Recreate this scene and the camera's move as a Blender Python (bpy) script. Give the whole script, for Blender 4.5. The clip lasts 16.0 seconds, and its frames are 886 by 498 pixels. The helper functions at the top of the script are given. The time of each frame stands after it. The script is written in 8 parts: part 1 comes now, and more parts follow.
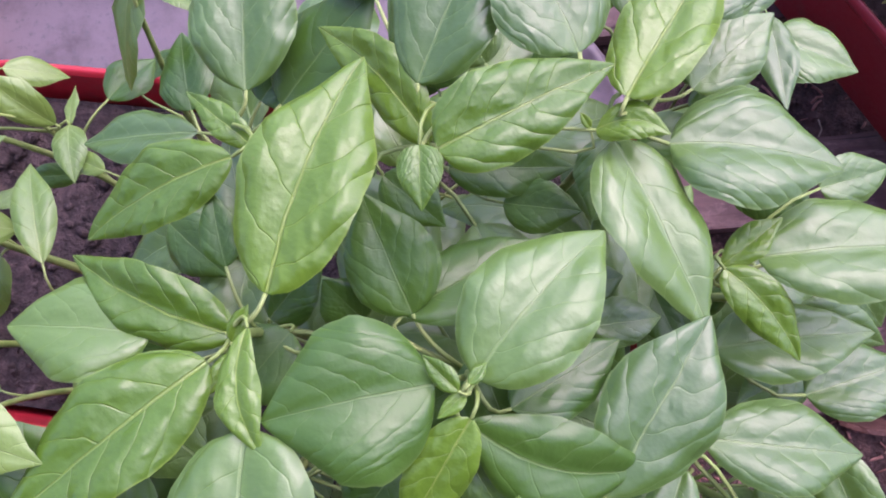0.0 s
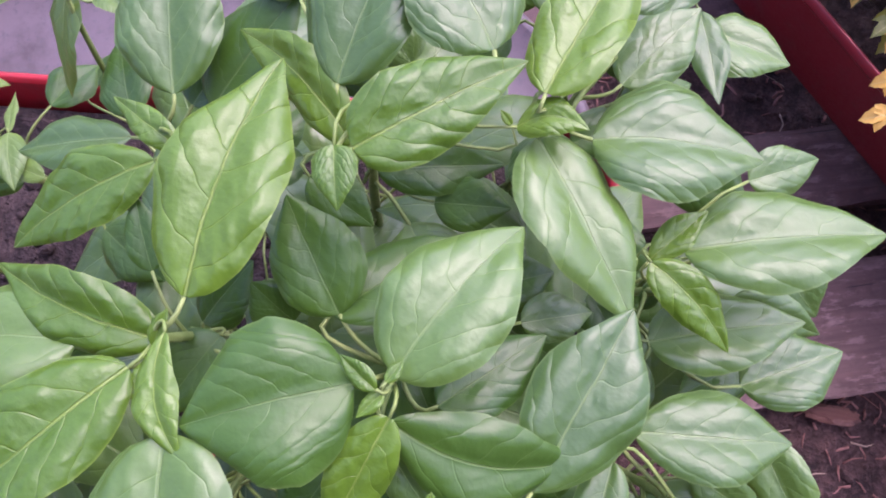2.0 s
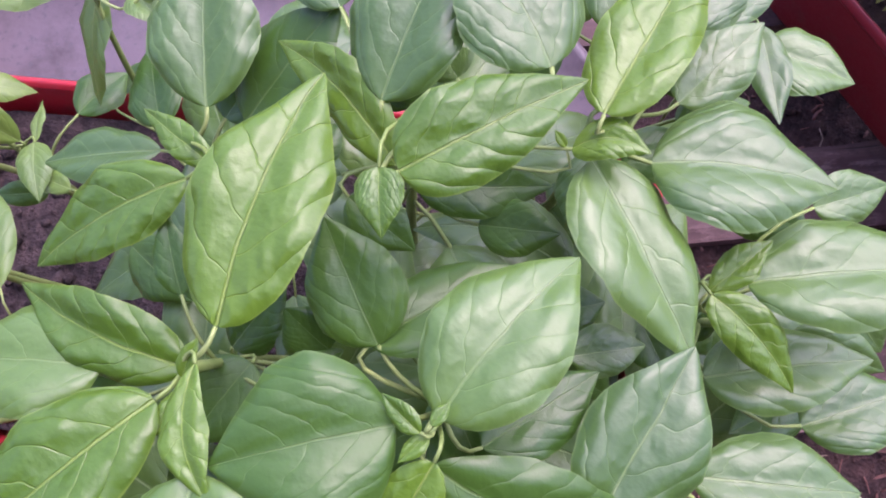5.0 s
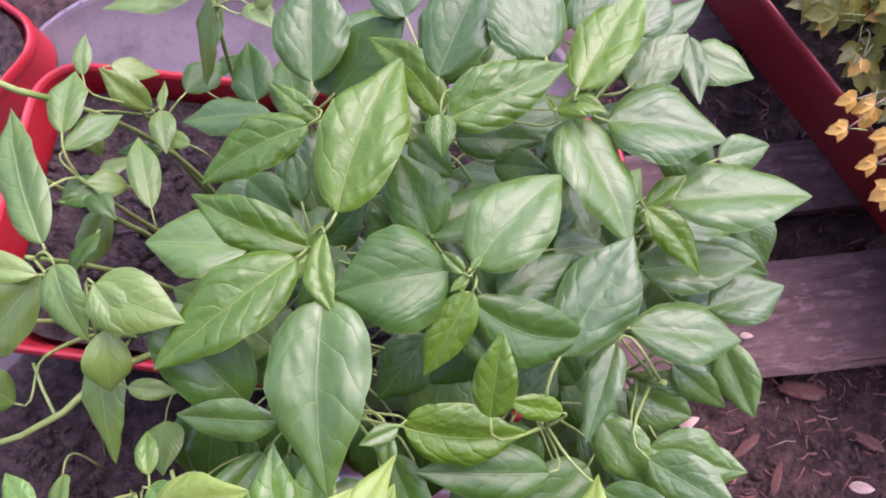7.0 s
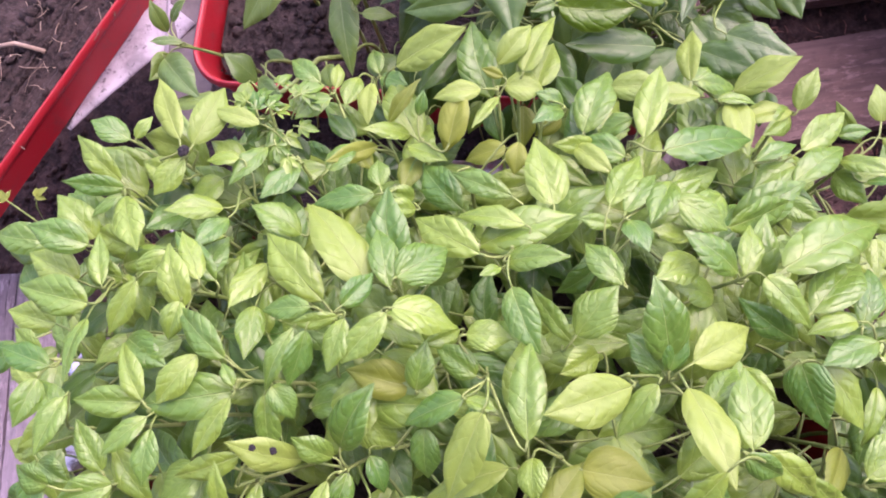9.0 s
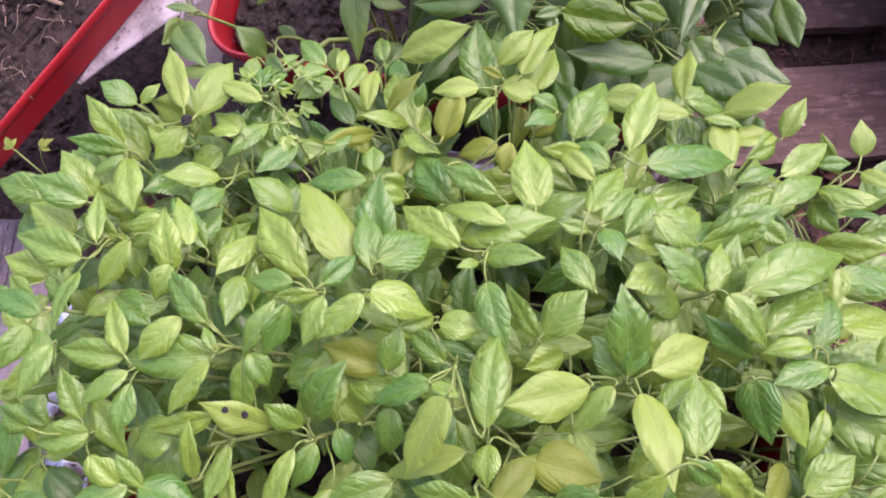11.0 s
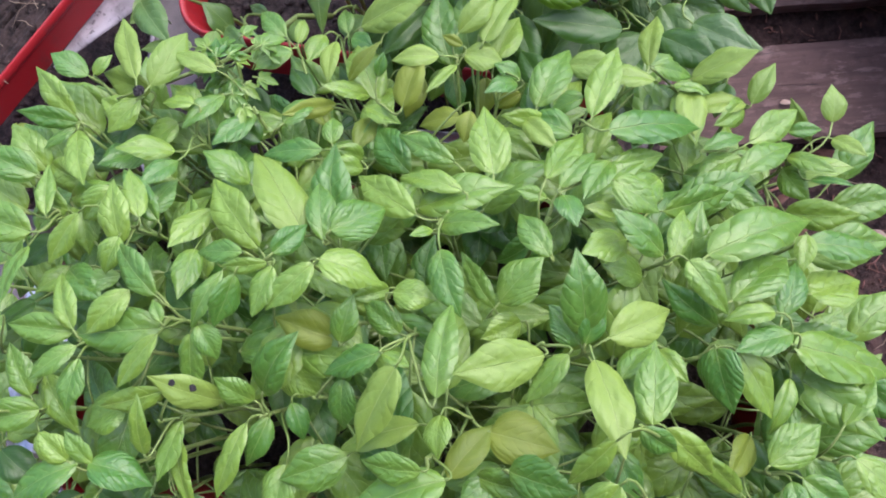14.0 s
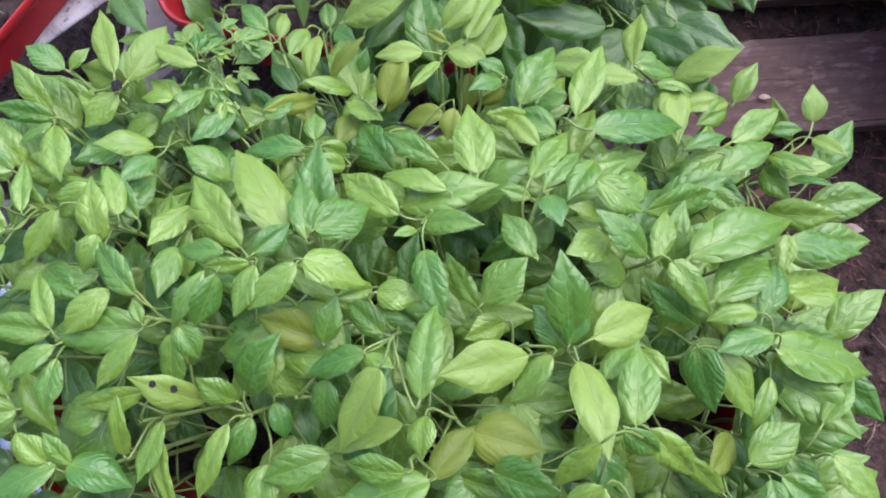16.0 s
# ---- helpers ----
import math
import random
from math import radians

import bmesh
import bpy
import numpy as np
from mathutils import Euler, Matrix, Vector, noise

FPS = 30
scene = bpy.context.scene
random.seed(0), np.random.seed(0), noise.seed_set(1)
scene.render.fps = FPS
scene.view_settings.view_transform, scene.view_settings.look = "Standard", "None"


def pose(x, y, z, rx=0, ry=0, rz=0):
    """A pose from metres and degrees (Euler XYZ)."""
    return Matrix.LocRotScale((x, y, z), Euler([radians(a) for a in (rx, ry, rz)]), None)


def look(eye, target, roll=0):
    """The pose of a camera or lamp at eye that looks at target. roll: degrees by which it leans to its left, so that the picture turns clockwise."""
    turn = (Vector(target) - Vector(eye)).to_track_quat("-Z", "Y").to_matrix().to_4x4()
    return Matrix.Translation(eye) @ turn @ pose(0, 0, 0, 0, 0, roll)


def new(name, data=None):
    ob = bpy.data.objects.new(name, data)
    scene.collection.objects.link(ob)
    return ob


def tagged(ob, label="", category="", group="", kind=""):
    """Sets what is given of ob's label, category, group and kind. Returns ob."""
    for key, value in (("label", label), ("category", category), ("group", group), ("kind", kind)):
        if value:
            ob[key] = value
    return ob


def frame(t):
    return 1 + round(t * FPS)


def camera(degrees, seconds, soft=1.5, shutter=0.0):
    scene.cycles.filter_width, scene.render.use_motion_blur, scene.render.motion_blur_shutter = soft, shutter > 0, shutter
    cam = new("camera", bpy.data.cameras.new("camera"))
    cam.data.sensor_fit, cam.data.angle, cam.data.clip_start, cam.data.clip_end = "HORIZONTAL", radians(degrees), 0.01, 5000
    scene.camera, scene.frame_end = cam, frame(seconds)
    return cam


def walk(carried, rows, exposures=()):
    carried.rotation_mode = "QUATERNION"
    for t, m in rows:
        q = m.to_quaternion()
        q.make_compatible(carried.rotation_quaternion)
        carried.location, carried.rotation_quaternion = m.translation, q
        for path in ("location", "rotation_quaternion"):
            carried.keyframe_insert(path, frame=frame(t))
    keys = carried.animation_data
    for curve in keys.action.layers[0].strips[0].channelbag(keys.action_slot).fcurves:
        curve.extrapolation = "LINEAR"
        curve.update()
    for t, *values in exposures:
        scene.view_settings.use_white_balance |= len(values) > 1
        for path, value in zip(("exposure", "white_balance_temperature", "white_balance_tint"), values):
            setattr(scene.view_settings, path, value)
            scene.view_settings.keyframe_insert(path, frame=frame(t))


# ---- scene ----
cam = camera(58.9, 16.0, soft=1.9)
METRES, EYE, TILT, LEAN, TURN = 0.8, 1.02, -78.0, 4.0, 0.0
ROWS = [
    (0.0, 0.0, 0.0, 0.0, -0.0, -0.0, -0.0),
    (0.5, 0.0001, -0.0001, 0.0036, -0.19, -0.14, 0.41),
    (1.0, 0.0102, -0.0111, 0.0071, -0.56, -0.17, 1.43),
    (1.5, 0.0181, -0.0051, 0.0036, -0.93, -0.18, 0.86),
    (2.0, 0.0313, -0.0011, -0.0018, -1.02, 0.12, 1.2),
    (2.5, 0.0167, 0.0157, 0.0016, -0.84, 0.42, -0.36),
    (3.0, 0.0061, 0.0281, 0.0075, -0.34, 0.19, 0.32),
    (3.5, 0.0098, 0.0247, 0.0111, 0.24, -0.1, 1.92),
    (4.0, 0.0186, 0.0332, 0.0107, 0.67, -0.17, 0.84),
    (6.5, 0.0105, -0.0936, -0.0104, -0.85, 1.84, -0.41),
    (7.0, -0.0174, -0.1839, -0.0583, -1.07, 1.36, -0.77),
    (7.5, -0.0468, -0.3016, -0.1438, -0.25, 1.65, 2.16),
    (8.0, -0.0742, -0.4181, -0.2317, 0.86, 1.51, 1.47),
    (8.5, -0.084, -0.4282, -0.3279, 0.95, 0.38, 2.05),
    (9.0, -0.122, -0.4615, -0.4023, 2.71, -1.36, 1.88),
    (9.5, -0.1104, -0.4803, -0.4013, 3.61, -2.55, -1.15),
    (12.0, -0.1008, -0.4894, -0.3948, 2.24, -2.32, -3.86),
    (12.5, -0.087, -0.4828, -0.4046, 3.18, -2.67, -3.13),
    (13.0, -0.0792, -0.4856, -0.4119, 3.3, -2.88, -2.58),
    (13.5, -0.0673, -0.4793, -0.4151, 3.33, -2.8, -2.23),
    (14.0, -0.0639, -0.4709, -0.4165, 3.04, -2.9, -3.03),
    (14.5, -0.0704, -0.4665, -0.4196, 2.6, -3.97, -3.48),
    (15.0, -0.0776, -0.4658, -0.4074, 2.05, -4.23, -3.17),
    (15.5, -0.0781, -0.4662, -0.4115, 1.69, -4.08, -3.78),
    (16.0, -0.0695, -0.4678, -0.407, 1.45, -3.71, -3.28),
]
EXPOSURES = [
    (0.0, 1.95, 5840, 45),
    (4.2, 1.95, 5840, 45),
    (7.0, 1.92, 5960, 45),
    (8.3, 1.98, 6220, 48),
    (9.6, 1.88, 6400, 45),
    (12.0, 1.61, 6330, 29),
    (13.2, 1.54, 6030, 18),
    (16.0, 1.52, 5720, 13),
]
walk(cam, [(t, pose(0, 0, EYE, TILT, LEAN, TURN) @ pose(METRES * x, METRES * y, METRES * z, 90 + pitch, roll, yaw)) for t, x, y, z, yaw, pitch, roll in ROWS], EXPOSURES)

# ---- light ----
world = bpy.data.worlds.new("sky")
scene.world = world
world.use_nodes = True
wn = world.node_tree
sky = wn.nodes.new("ShaderNodeTexSky")
sky.sky_type, sky.sun_disc = "NISHITA", False
sky.dust_density, sky.air_density = 4.0, 1.0
sky.sun_elevation, sky.sun_rotation = radians(58), radians(42)
wn.nodes["Background"].inputs[1].default_value = 0.15
wn.links.new(sky.outputs[0], wn.nodes["Background"].inputs[0])
sun_data = bpy.data.lights.new("sun", "SUN")
sun_data.energy, sun_data.angle, sun_data.color = 0.58, radians(90), (0.93, 0.97, 1.0)
sun = new("sun", sun_data)
sun.matrix_world = look((2.1, 2.35, 5.0), (0, 0, 0))


# ---- materials ----
def nodes_of(name):
    mat = bpy.data.materials.new(name)
    mat.use_nodes = True
    nt = mat.node_tree
    return mat, nt, nt.nodes["Principled BSDF"]


def node(nt, kind, **values):
    n = nt.nodes.new(kind)
    for key, v in values.items():
        if key in n.inputs:
            n.inputs[key].default_value = v
    return n


def calc(nt, op, a, b=None, c=None, clamp=False):
    n = nt.nodes.new("ShaderNodeMath")
    n.operation, n.use_clamp = op, clamp
    for i, v in enumerate((a, b, c)):
        if v is None:
            continue
        if isinstance(v, (int, float)):
            n.inputs[i].default_value = v
        else:
            nt.links.new(v, n.inputs[i])
    return n.outputs[0]


def blend(nt, fac, a, b):
    n = nt.nodes.new("ShaderNodeMix")
    n.data_type = "RGBA"
    for i, v in ((0, fac), (6, a), (7, b)):
        if isinstance(v, (int, float)):
            n.inputs[i].default_value = v
        elif isinstance(v, tuple):
            n.inputs[i].default_value = (*v, 1)
        else:
            nt.links.new(v, n.inputs[i])
    return n.outputs[2]


def ramp(nt, value, low, high):
    n = nt.nodes.new("ShaderNodeMapRange")
    n.interpolation_type = "SMOOTHSTEP"
    nt.links.new(value, n.inputs[0])
    n.inputs[1].default_value, n.inputs[2].default_value = low, high
    return n.outputs[0]


def noise_out(nt, scale, detail=4, rough=0.6, coord="Object"):
    tc = nt.nodes.new("ShaderNodeTexCoord")
    n = node(nt, "ShaderNodeTexNoise", Scale=scale, Detail=detail, Roughness=rough)
    nt.links.new(tc.outputs[coord], n.inputs["Vector"])
    return n.outputs[0]


def bump(nt, bsdf, height, strength=0.5, distance=0.002):
    n = node(nt, "ShaderNodeBump", Strength=strength, Distance=distance)
    nt.links.new(height, n.inputs["Height"])
    nt.links.new(n.outputs[0], bsdf.inputs["Normal"])
    return n


def leaf_material(name, young, old, vein, rough, through_light=0.22, veins=6.2, relief=0.0010, gloss=0.5, fine=1.0):
    """A waxy leaf: thin pale veins sunk between soft cushions, finer cushions between those."""
    mat, nt, bsdf = nodes_of(name)
    uv = nt.nodes.new("ShaderNodeUVMap")
    sep = nt.nodes.new("ShaderNodeSeparateXYZ")
    nt.links.new(uv.outputs[0], sep.inputs[0])
    along = sep.outputs[1]
    info = nt.nodes.new("ShaderNodeObjectInfo")
    chance = info.outputs["Random"]
    size = nt.nodes.new("ShaderNodeAttribute")
    size.attribute_name = "size"
    # noise that keeps pace with the leaf's own size
    shift = nt.nodes.new("ShaderNodeCombineXYZ")
    nt.links.new(sep.outputs[0], shift.inputs[0])
    nt.links.new(along, shift.inputs[1])
    nt.links.new(calc(nt, "MULTIPLY", chance, 40.0), shift.inputs[2])

    def own_noise(scale, detail=2.0):
        n = node(nt, "ShaderNodeTexNoise", Scale=scale, Detail=detail, Roughness=0.55)
        nt.links.new(shift.outputs[0], n.inputs["Vector"])
        return n.outputs[0]

    wob = calc(nt, "SUBTRACT", own_noise(4.0), 0.5)
    x = calc(nt, "ADD", calc(nt, "SUBTRACT", sep.outputs[0], 0.5), calc(nt, "MULTIPLY", wob, 0.022))
    ax = calc(nt, "ABSOLUTE", x)
    side = calc(nt, "MULTIPLY", calc(nt, "GREATER_THAN", x, 0.0), calc(nt, "ADD", 0.3, calc(nt, "MULTIPLY", chance, 0.4)))
    # side veins leave the midrib steeply and bow towards the tip
    slant = calc(nt, "ADD", calc(nt, "MULTIPLY", ax, 0.62), calc(nt, "MULTIPLY", calc(nt, "MULTIPLY", ax, ax), 2.9))
    start = calc(nt, "MAXIMUM", calc(nt, "SUBTRACT", along, slant), -0.3)
    count = calc(nt, "MULTIPLY", calc(nt, "ADD", 0.88, calc(nt, "MULTIPLY", chance, 0.24)), veins)
    p = calc(nt, "ADD", calc(nt, "MULTIPLY", calc(nt, "POWER", calc(nt, "ADD", start, 0.3), 0.8), count), side)
    p = calc(nt, "ADD", p, calc(nt, "MULTIPLY", wob, 1.1))
    d = calc(nt, "MULTIPLY", calc(nt, "ABSOLUTE", calc(nt, "SUBTRACT", calc(nt, "FRACT", p), 0.5)), 2.0)
    inner = calc(nt, "SUBTRACT", 1.0, ramp(nt, ax, 0.05, 0.24))
    lateral = calc(nt, "MULTIPLY", ramp(nt, d, 0.935, 1.0), calc(nt, "ADD", 0.18, calc(nt, "MULTIPLY", inner, 0.82)))
    rib = calc(nt, "SUBTRACT", 0.0105, calc(nt, "MULTIPLY", along, 0.0075))
    mid = calc(nt, "SUBTRACT", 1.0, calc(nt, "DIVIDE", ax, rib), clamp=True)
    mid = ramp(nt, mid, 0.0, 0.55)
    lines_ = calc(nt, "MAXIMUM", mid, calc(nt, "MULTIPLY", lateral, 0.30))
    # the cushions between the cross veins
    comb = nt.nodes.new("ShaderNodeCombineXYZ")
    nt.links.new(p, comb.inputs[0])
    nt.links.new(calc(nt, "MULTIPLY", calc(nt, "ADD", ax, calc(nt, "MULTIPLY", along, 0.45)), 11.0), comb.inputs[1])
    nt.links.new(calc(nt, "ADD", calc(nt, "MULTIPLY", side, 9.0), calc(nt, "MULTIPLY", chance, 30.0)), comb.inputs[2])
    cells = node(nt, "ShaderNodeTexVoronoi", Scale=1.25, Smoothness=0.45)
    cells.feature = "SMOOTH_F1"
    nt.links.new(comb.outputs[0], cells.inputs["Vector"])
    net = node(nt, "ShaderNodeTexVoronoi", Scale=3.1)
    net.feature = "DISTANCE_TO_EDGE"
    nt.links.new(comb.outputs[0], net.inputs["Vector"])
    web = calc(nt, "SUBTRACT", 1.0, ramp(nt, net.outputs[0], 0.0, 0.10))
    blotch = own_noise(3.2, 4.0)
    grain = own_noise(34.0, 3.0)
    tone = calc(nt, "ADD", calc(nt, "MULTIPLY", chance, 0.95), calc(nt, "MULTIPLY", calc(nt, "SUBTRACT", blotch, 0.40), 0.38), clamp=True)
    # paler beside the veins and towards the stalk
    pale = calc(nt, "ADD", calc(nt, "MULTIPLY", ramp(nt, d, 0.45, 0.95), 0.10), calc(nt, "MULTIPLY", calc(nt, "SUBTRACT", 1.0, ramp(nt, along, 0.0, 0.35)), calc(nt, "MULTIPLY", inner, 0.35)))
    tone = calc(nt, "SUBTRACT", calc(nt, "ADD", tone, calc(nt, "MULTIPLY", grain, 0.07)), calc(nt, "ADD", pale, calc(nt, "MULTIPLY", web, 0.04)), clamp=True)
    col = blend(nt, tone, young, old)
    col = blend(nt, calc(nt, "MULTIPLY", lines_, 0.52), col, vein)
    margin = nt.nodes.new("ShaderNodeAttribute")
    margin.attribute_name = "margin"
    col = blend(nt, calc(nt, "MULTIPLY", ramp(nt, margin.outputs["Fac"], 0.955, 0.995), 0.35), col, vein)
    specks = ramp(nt, own_noise(26.0), 0.74, 0.80)
    col = blend(nt, calc(nt, "MULTIPLY", specks, 0.30), col, (0.16, 0.15, 0.05))
    nt.links.new(col, bsdf.inputs["Base Color"])
    rough_v = calc(nt, "ADD", rough, calc(nt, "ADD", calc(nt, "MULTIPLY", calc(nt, "SUBTRACT", blotch, 0.5), 0.22), calc(nt, "MULTIPLY", calc(nt, "SUBTRACT", grain, 0.5), 0.12)))
    nt.links.new(rough_v, bsdf.inputs["Roughness"])
    bsdf.inputs["Specular IOR Level"].default_value = gloss
    bsdf.inputs["IOR"].default_value = 1.5
    pillow = calc(nt, "SUBTRACT", 1.0, calc(nt, "POWER", d, 2.4))
    h = calc(nt, "SUBTRACT", calc(nt, "MULTIPLY", calc(nt, "MULTIPLY", pillow, ramp(nt, ax, 0.0, 0.12)), 0.36), calc(nt, "MULTIPLY", cells.outputs[0], 0.55 * fine))
    h = calc(nt, "SUBTRACT", h, calc(nt, "MULTIPLY", mid, 0.35))
    h = calc(nt, "SUBTRACT", h, calc(nt, "MULTIPLY", lateral, 0.12))
    h = calc(nt, "ADD", h, calc(nt, "ADD", calc(nt, "MULTIPLY", own_noise(11.0), 0.34 * fine), calc(nt, "MULTIPLY", own_noise(46.0), 0.10)))
    b = bump(nt, bsdf, h, 0.9, relief)
    nt.links.new(calc(nt, "MULTIPLY", calc(nt, "MAXIMUM", size.outputs["Fac"], 0.004), relief / 0.10), b.inputs["Distance"])
    tr = nt.nodes.new("ShaderNodeBsdfTranslucent")
    nt.links.new(blend(nt, 0.35, col, (0.5, 0.6, 0.05)), tr.inputs[0])
    nt.links.new(b.outputs[0], tr.inputs[1])
    mix = nt.nodes.new("ShaderNodeMixShader")
    mix.inputs[0].default_value = through_light
    nt.links.new(bsdf.outputs[0], mix.inputs[1])
    nt.links.new(tr.outputs[0], mix.inputs[2])
    nt.links.new(mix.outputs[0], nt.nodes["Material Output"].inputs[0])
    return mat


def rough_material(name, a, b, scale, rough=0.9, relief=0.004, fine=120.0, spots=None, metal=0.0):
    mat, nt, bsdf = nodes_of(name)
    big, small = noise_out(nt, scale, 5), noise_out(nt, fine, 4, 0.7)
    col = blend(nt, ramp(nt, big, 0.35, 0.68), a, b)
    col = blend(nt, calc(nt, "MULTIPLY", ramp(nt, small, 0.45, 0.75), 0.45), col, spots or b)
    nt.links.new(col, bsdf.inputs["Base Color"])
    bsdf.inputs["Roughness"].default_value, bsdf.inputs["Metallic"].default_value = rough, metal
    bsdf.inputs["Specular IOR Level"].default_value = 0.3
    bump(nt, bsdf, calc(nt, "ADD", big, calc(nt, "MULTIPLY", small, 0.5)), 0.8, relief)
    return mat


def plastic_material(name, a, b, dust):
    mat, nt, bsdf = nodes_of(name)
    big, small = noise_out(nt, 9, 4), noise_out(nt, 160, 3, 0.7)
    col = blend(nt, big, a, b)
    col = blend(nt, calc(nt, "MULTIPLY", ramp(nt, noise_out(nt, 30, 6, 0.7), 0.50, 0.72), 0.65), col, dust)
    nt.links.new(col, bsdf.inputs["Base Color"])
    nt.links.new(calc(nt, "ADD", 0.33, calc(nt, "MULTIPLY", small, 0.25)), bsdf.inputs["Roughness"])
    bump(nt, bsdf, small, 0.25, 0.0006)
    return mat


def wood_material(name, a, b, pale):
    """Grey-brown board: long grain, cracks, flaking pale paint and dirt."""
    mat, nt, bsdf = nodes_of(name)
    tc = nt.nodes.new("ShaderNodeTexCoord")

    def stretched(sx, sy, scale, detail):
        mp = nt.nodes.new("ShaderNodeMapping")
        mp.inputs["Scale"].default_value = (sx, sy, sy)
        nt.links.new(tc.outputs["Object"], mp.inputs[0])
        n = node(nt, "ShaderNodeTexNoise", Scale=scale, Detail=detail, Roughness=0.68)
        nt.links.new(mp.outputs[0], n.inputs["Vector"])
        return n.outputs[0]

    grain, flakes, cracks = stretched(4.0, 60.0, 1.0, 6.0), stretched(22.0, 70.0, 1.0, 7.0), stretched(3.0, 85.0, 1.0, 3.0)
    big = noise_out(nt, 9, 5)
    col = blend(nt, ramp(nt, grain, 0.3, 0.7), a, b)
    scuff = calc(nt, "MULTIPLY", ramp(nt, big, 0.38, 0.60), ramp(nt, flakes, 0.50, 0.60))
    col = blend(nt, calc(nt, "MULTIPLY", scuff, 0.75), col, pale)
    col = blend(nt, calc(nt, "MULTIPLY", ramp(nt, noise_out(nt, 55, 5, 0.7), 0.50, 0.64), 0.55), col, a)
    crack = ramp(nt, cracks, 0.62, 0.68)
    col = blend(nt, calc(nt, "MULTIPLY", crack, 0.8), col, (0.018, 0.012, 0.012))
    nt.links.new(col, bsdf.inputs["Base Color"])
    bsdf.inputs["Roughness"].default_value = 0.85
    h = calc(nt, "ADD", calc(nt, "ADD", grain, calc(nt, "MULTIPLY", big, 0.4)), calc(nt, "SUBTRACT", calc(nt, "MULTIPLY", scuff, 0.3), calc(nt, "MULTIPLY", crack, 0.8)))
    bump(nt, bsdf, h, 0.7, 0.0025)
    return mat


def sheet_material(name, col, dirt, rough, metal):
    mat, nt, bsdf = nodes_of(name)
    big, small = noise_out(nt, 14, 6, 0.65), noise_out(nt, 110, 4, 0.7)
    c = blend(nt, calc(nt, "MULTIPLY", ramp(nt, big, 0.42, 0.68), 0.8), col, dirt)
    c = blend(nt, calc(nt, "MULTIPLY", ramp(nt, small, 0.56, 0.66), 0.85), c, (0.05, 0.04, 0.045))
    nt.links.new(c, bsdf.inputs["Base Color"])
    nt.links.new(calc(nt, "ADD", rough, calc(nt, "MULTIPLY", big, 0.25)), bsdf.inputs["Roughness"])
    bsdf.inputs["Metallic"].default_value = metal
    bump(nt, bsdf, calc(nt, "ADD", big, calc(nt, "MULTIPLY", small, 0.3)), 0.35, 0.003)
    return mat


LEAF_MAIN = leaf_material("pepper_leaf", (0.072, 0.144, 0.021), (0.038, 0.092, 0.015), (0.17, 0.25, 0.08), 0.39, 0.12, 5.4, 0.00105, 0.62, 1.8)
LEAF_YOUNG = leaf_material("young_pepper_leaf", (0.086, 0.168, 0.010), (0.050, 0.116, 0.008), (0.22, 0.30, 0.06), 0.36, 0.16, 5.8, 0.0019, 0.5, 1.7)
# Deeper green, given mostly to the lower and inner leaves.
LEAF_DEEP = leaf_material("deep_green_leaf", (0.042, 0.100, 0.012), (0.025, 0.070, 0.009), (0.11, 0.17, 0.05), 0.36, 0.10, 5.4, 0.0010, 0.38, 1.5)
LEAF_PALE = leaf_material("slender_plant_leaf", (0.120, 0.195, 0.032), (0.060, 0.126, 0.020), (0.22, 0.29, 0.10), 0.42, 0.14, 6.2, 0.0014, 0.55)
LEAF_SEEDLING = leaf_material("seedling_leaf", (0.164, 0.260, 0.033), (0.055, 0.153, 0.021), (0.25, 0.34, 0.10), 0.34, 0.13, 5.8, 0.0023, 0.52, 1.5)
# Paler green: some leaves' own, on many rear leaves bright light put into colour.
LEAF_LIME = leaf_material("pale_lit_seedling_leaf", (0.194, 0.278, 0.046), (0.144, 0.234, 0.035), (0.27, 0.35, 0.10), 0.42, 0.16, 5.6, 0.0015, 0.42, 1.4)
LEAF_OCHRE = leaf_material("ageing_leaf", (0.19, 0.235, 0.028), (0.125, 0.175, 0.022), (0.26, 0.31, 0.09), 0.45, 0.26, 6.0, 0.0012, 0.35)
LEAF_YELLOW = leaf_material("yellow_leaf", (0.74, 0.48, 0.13), (0.60, 0.36, 0.07), (0.6, 0.5, 0.2), 0.55, 0.3, 4.0, 0.0008, 0.4)
LEAF_BUSH = leaf_material("bush_leaf", (0.19, 0.19, 0.025), (0.06, 0.08, 0.015), (0.28, 0.28, 0.08), 0.5, 0.3, 4.0, 0.0008, 0.5)
STEM = rough_material("stem_green", (0.13, 0.195, 0.042), (0.23, 0.29, 0.09), 30, 0.5, 0.0006, 200)
STEM_DRY = rough_material("dry_stem", (0.20, 0.14, 0.10), (0.32, 0.24, 0.18), 40, 0.8, 0.0008, 200)
SOIL = rough_material("potting_soil", (0.015, 0.010, 0.0095), (0.056, 0.037, 0.034), 60, 0.95, 0.016, 190, (0.102, 0.072, 0.066))
EARTH = rough_material("garden_earth", (0.020, 0.011, 0.010), (0.074, 0.040, 0.035), 34, 0.95, 0.026, 120, (0.145, 0.084, 0.074))
RED = plastic_material("red_plastic", (0.37, 0.014, 0.019), (0.29, 0.011, 0.016), (0.17, 0.035, 0.035))
RED_DARK = plastic_material("dark_red_plastic", (0.22, 0.014, 0.017), (0.16, 0.010, 0.013), (0.13, 0.035, 0.033))
WOOD = wood_material("weathered_board", (0.060, 0.032, 0.029), (0.108, 0.061, 0.055), (0.20, 0.13, 0.118))
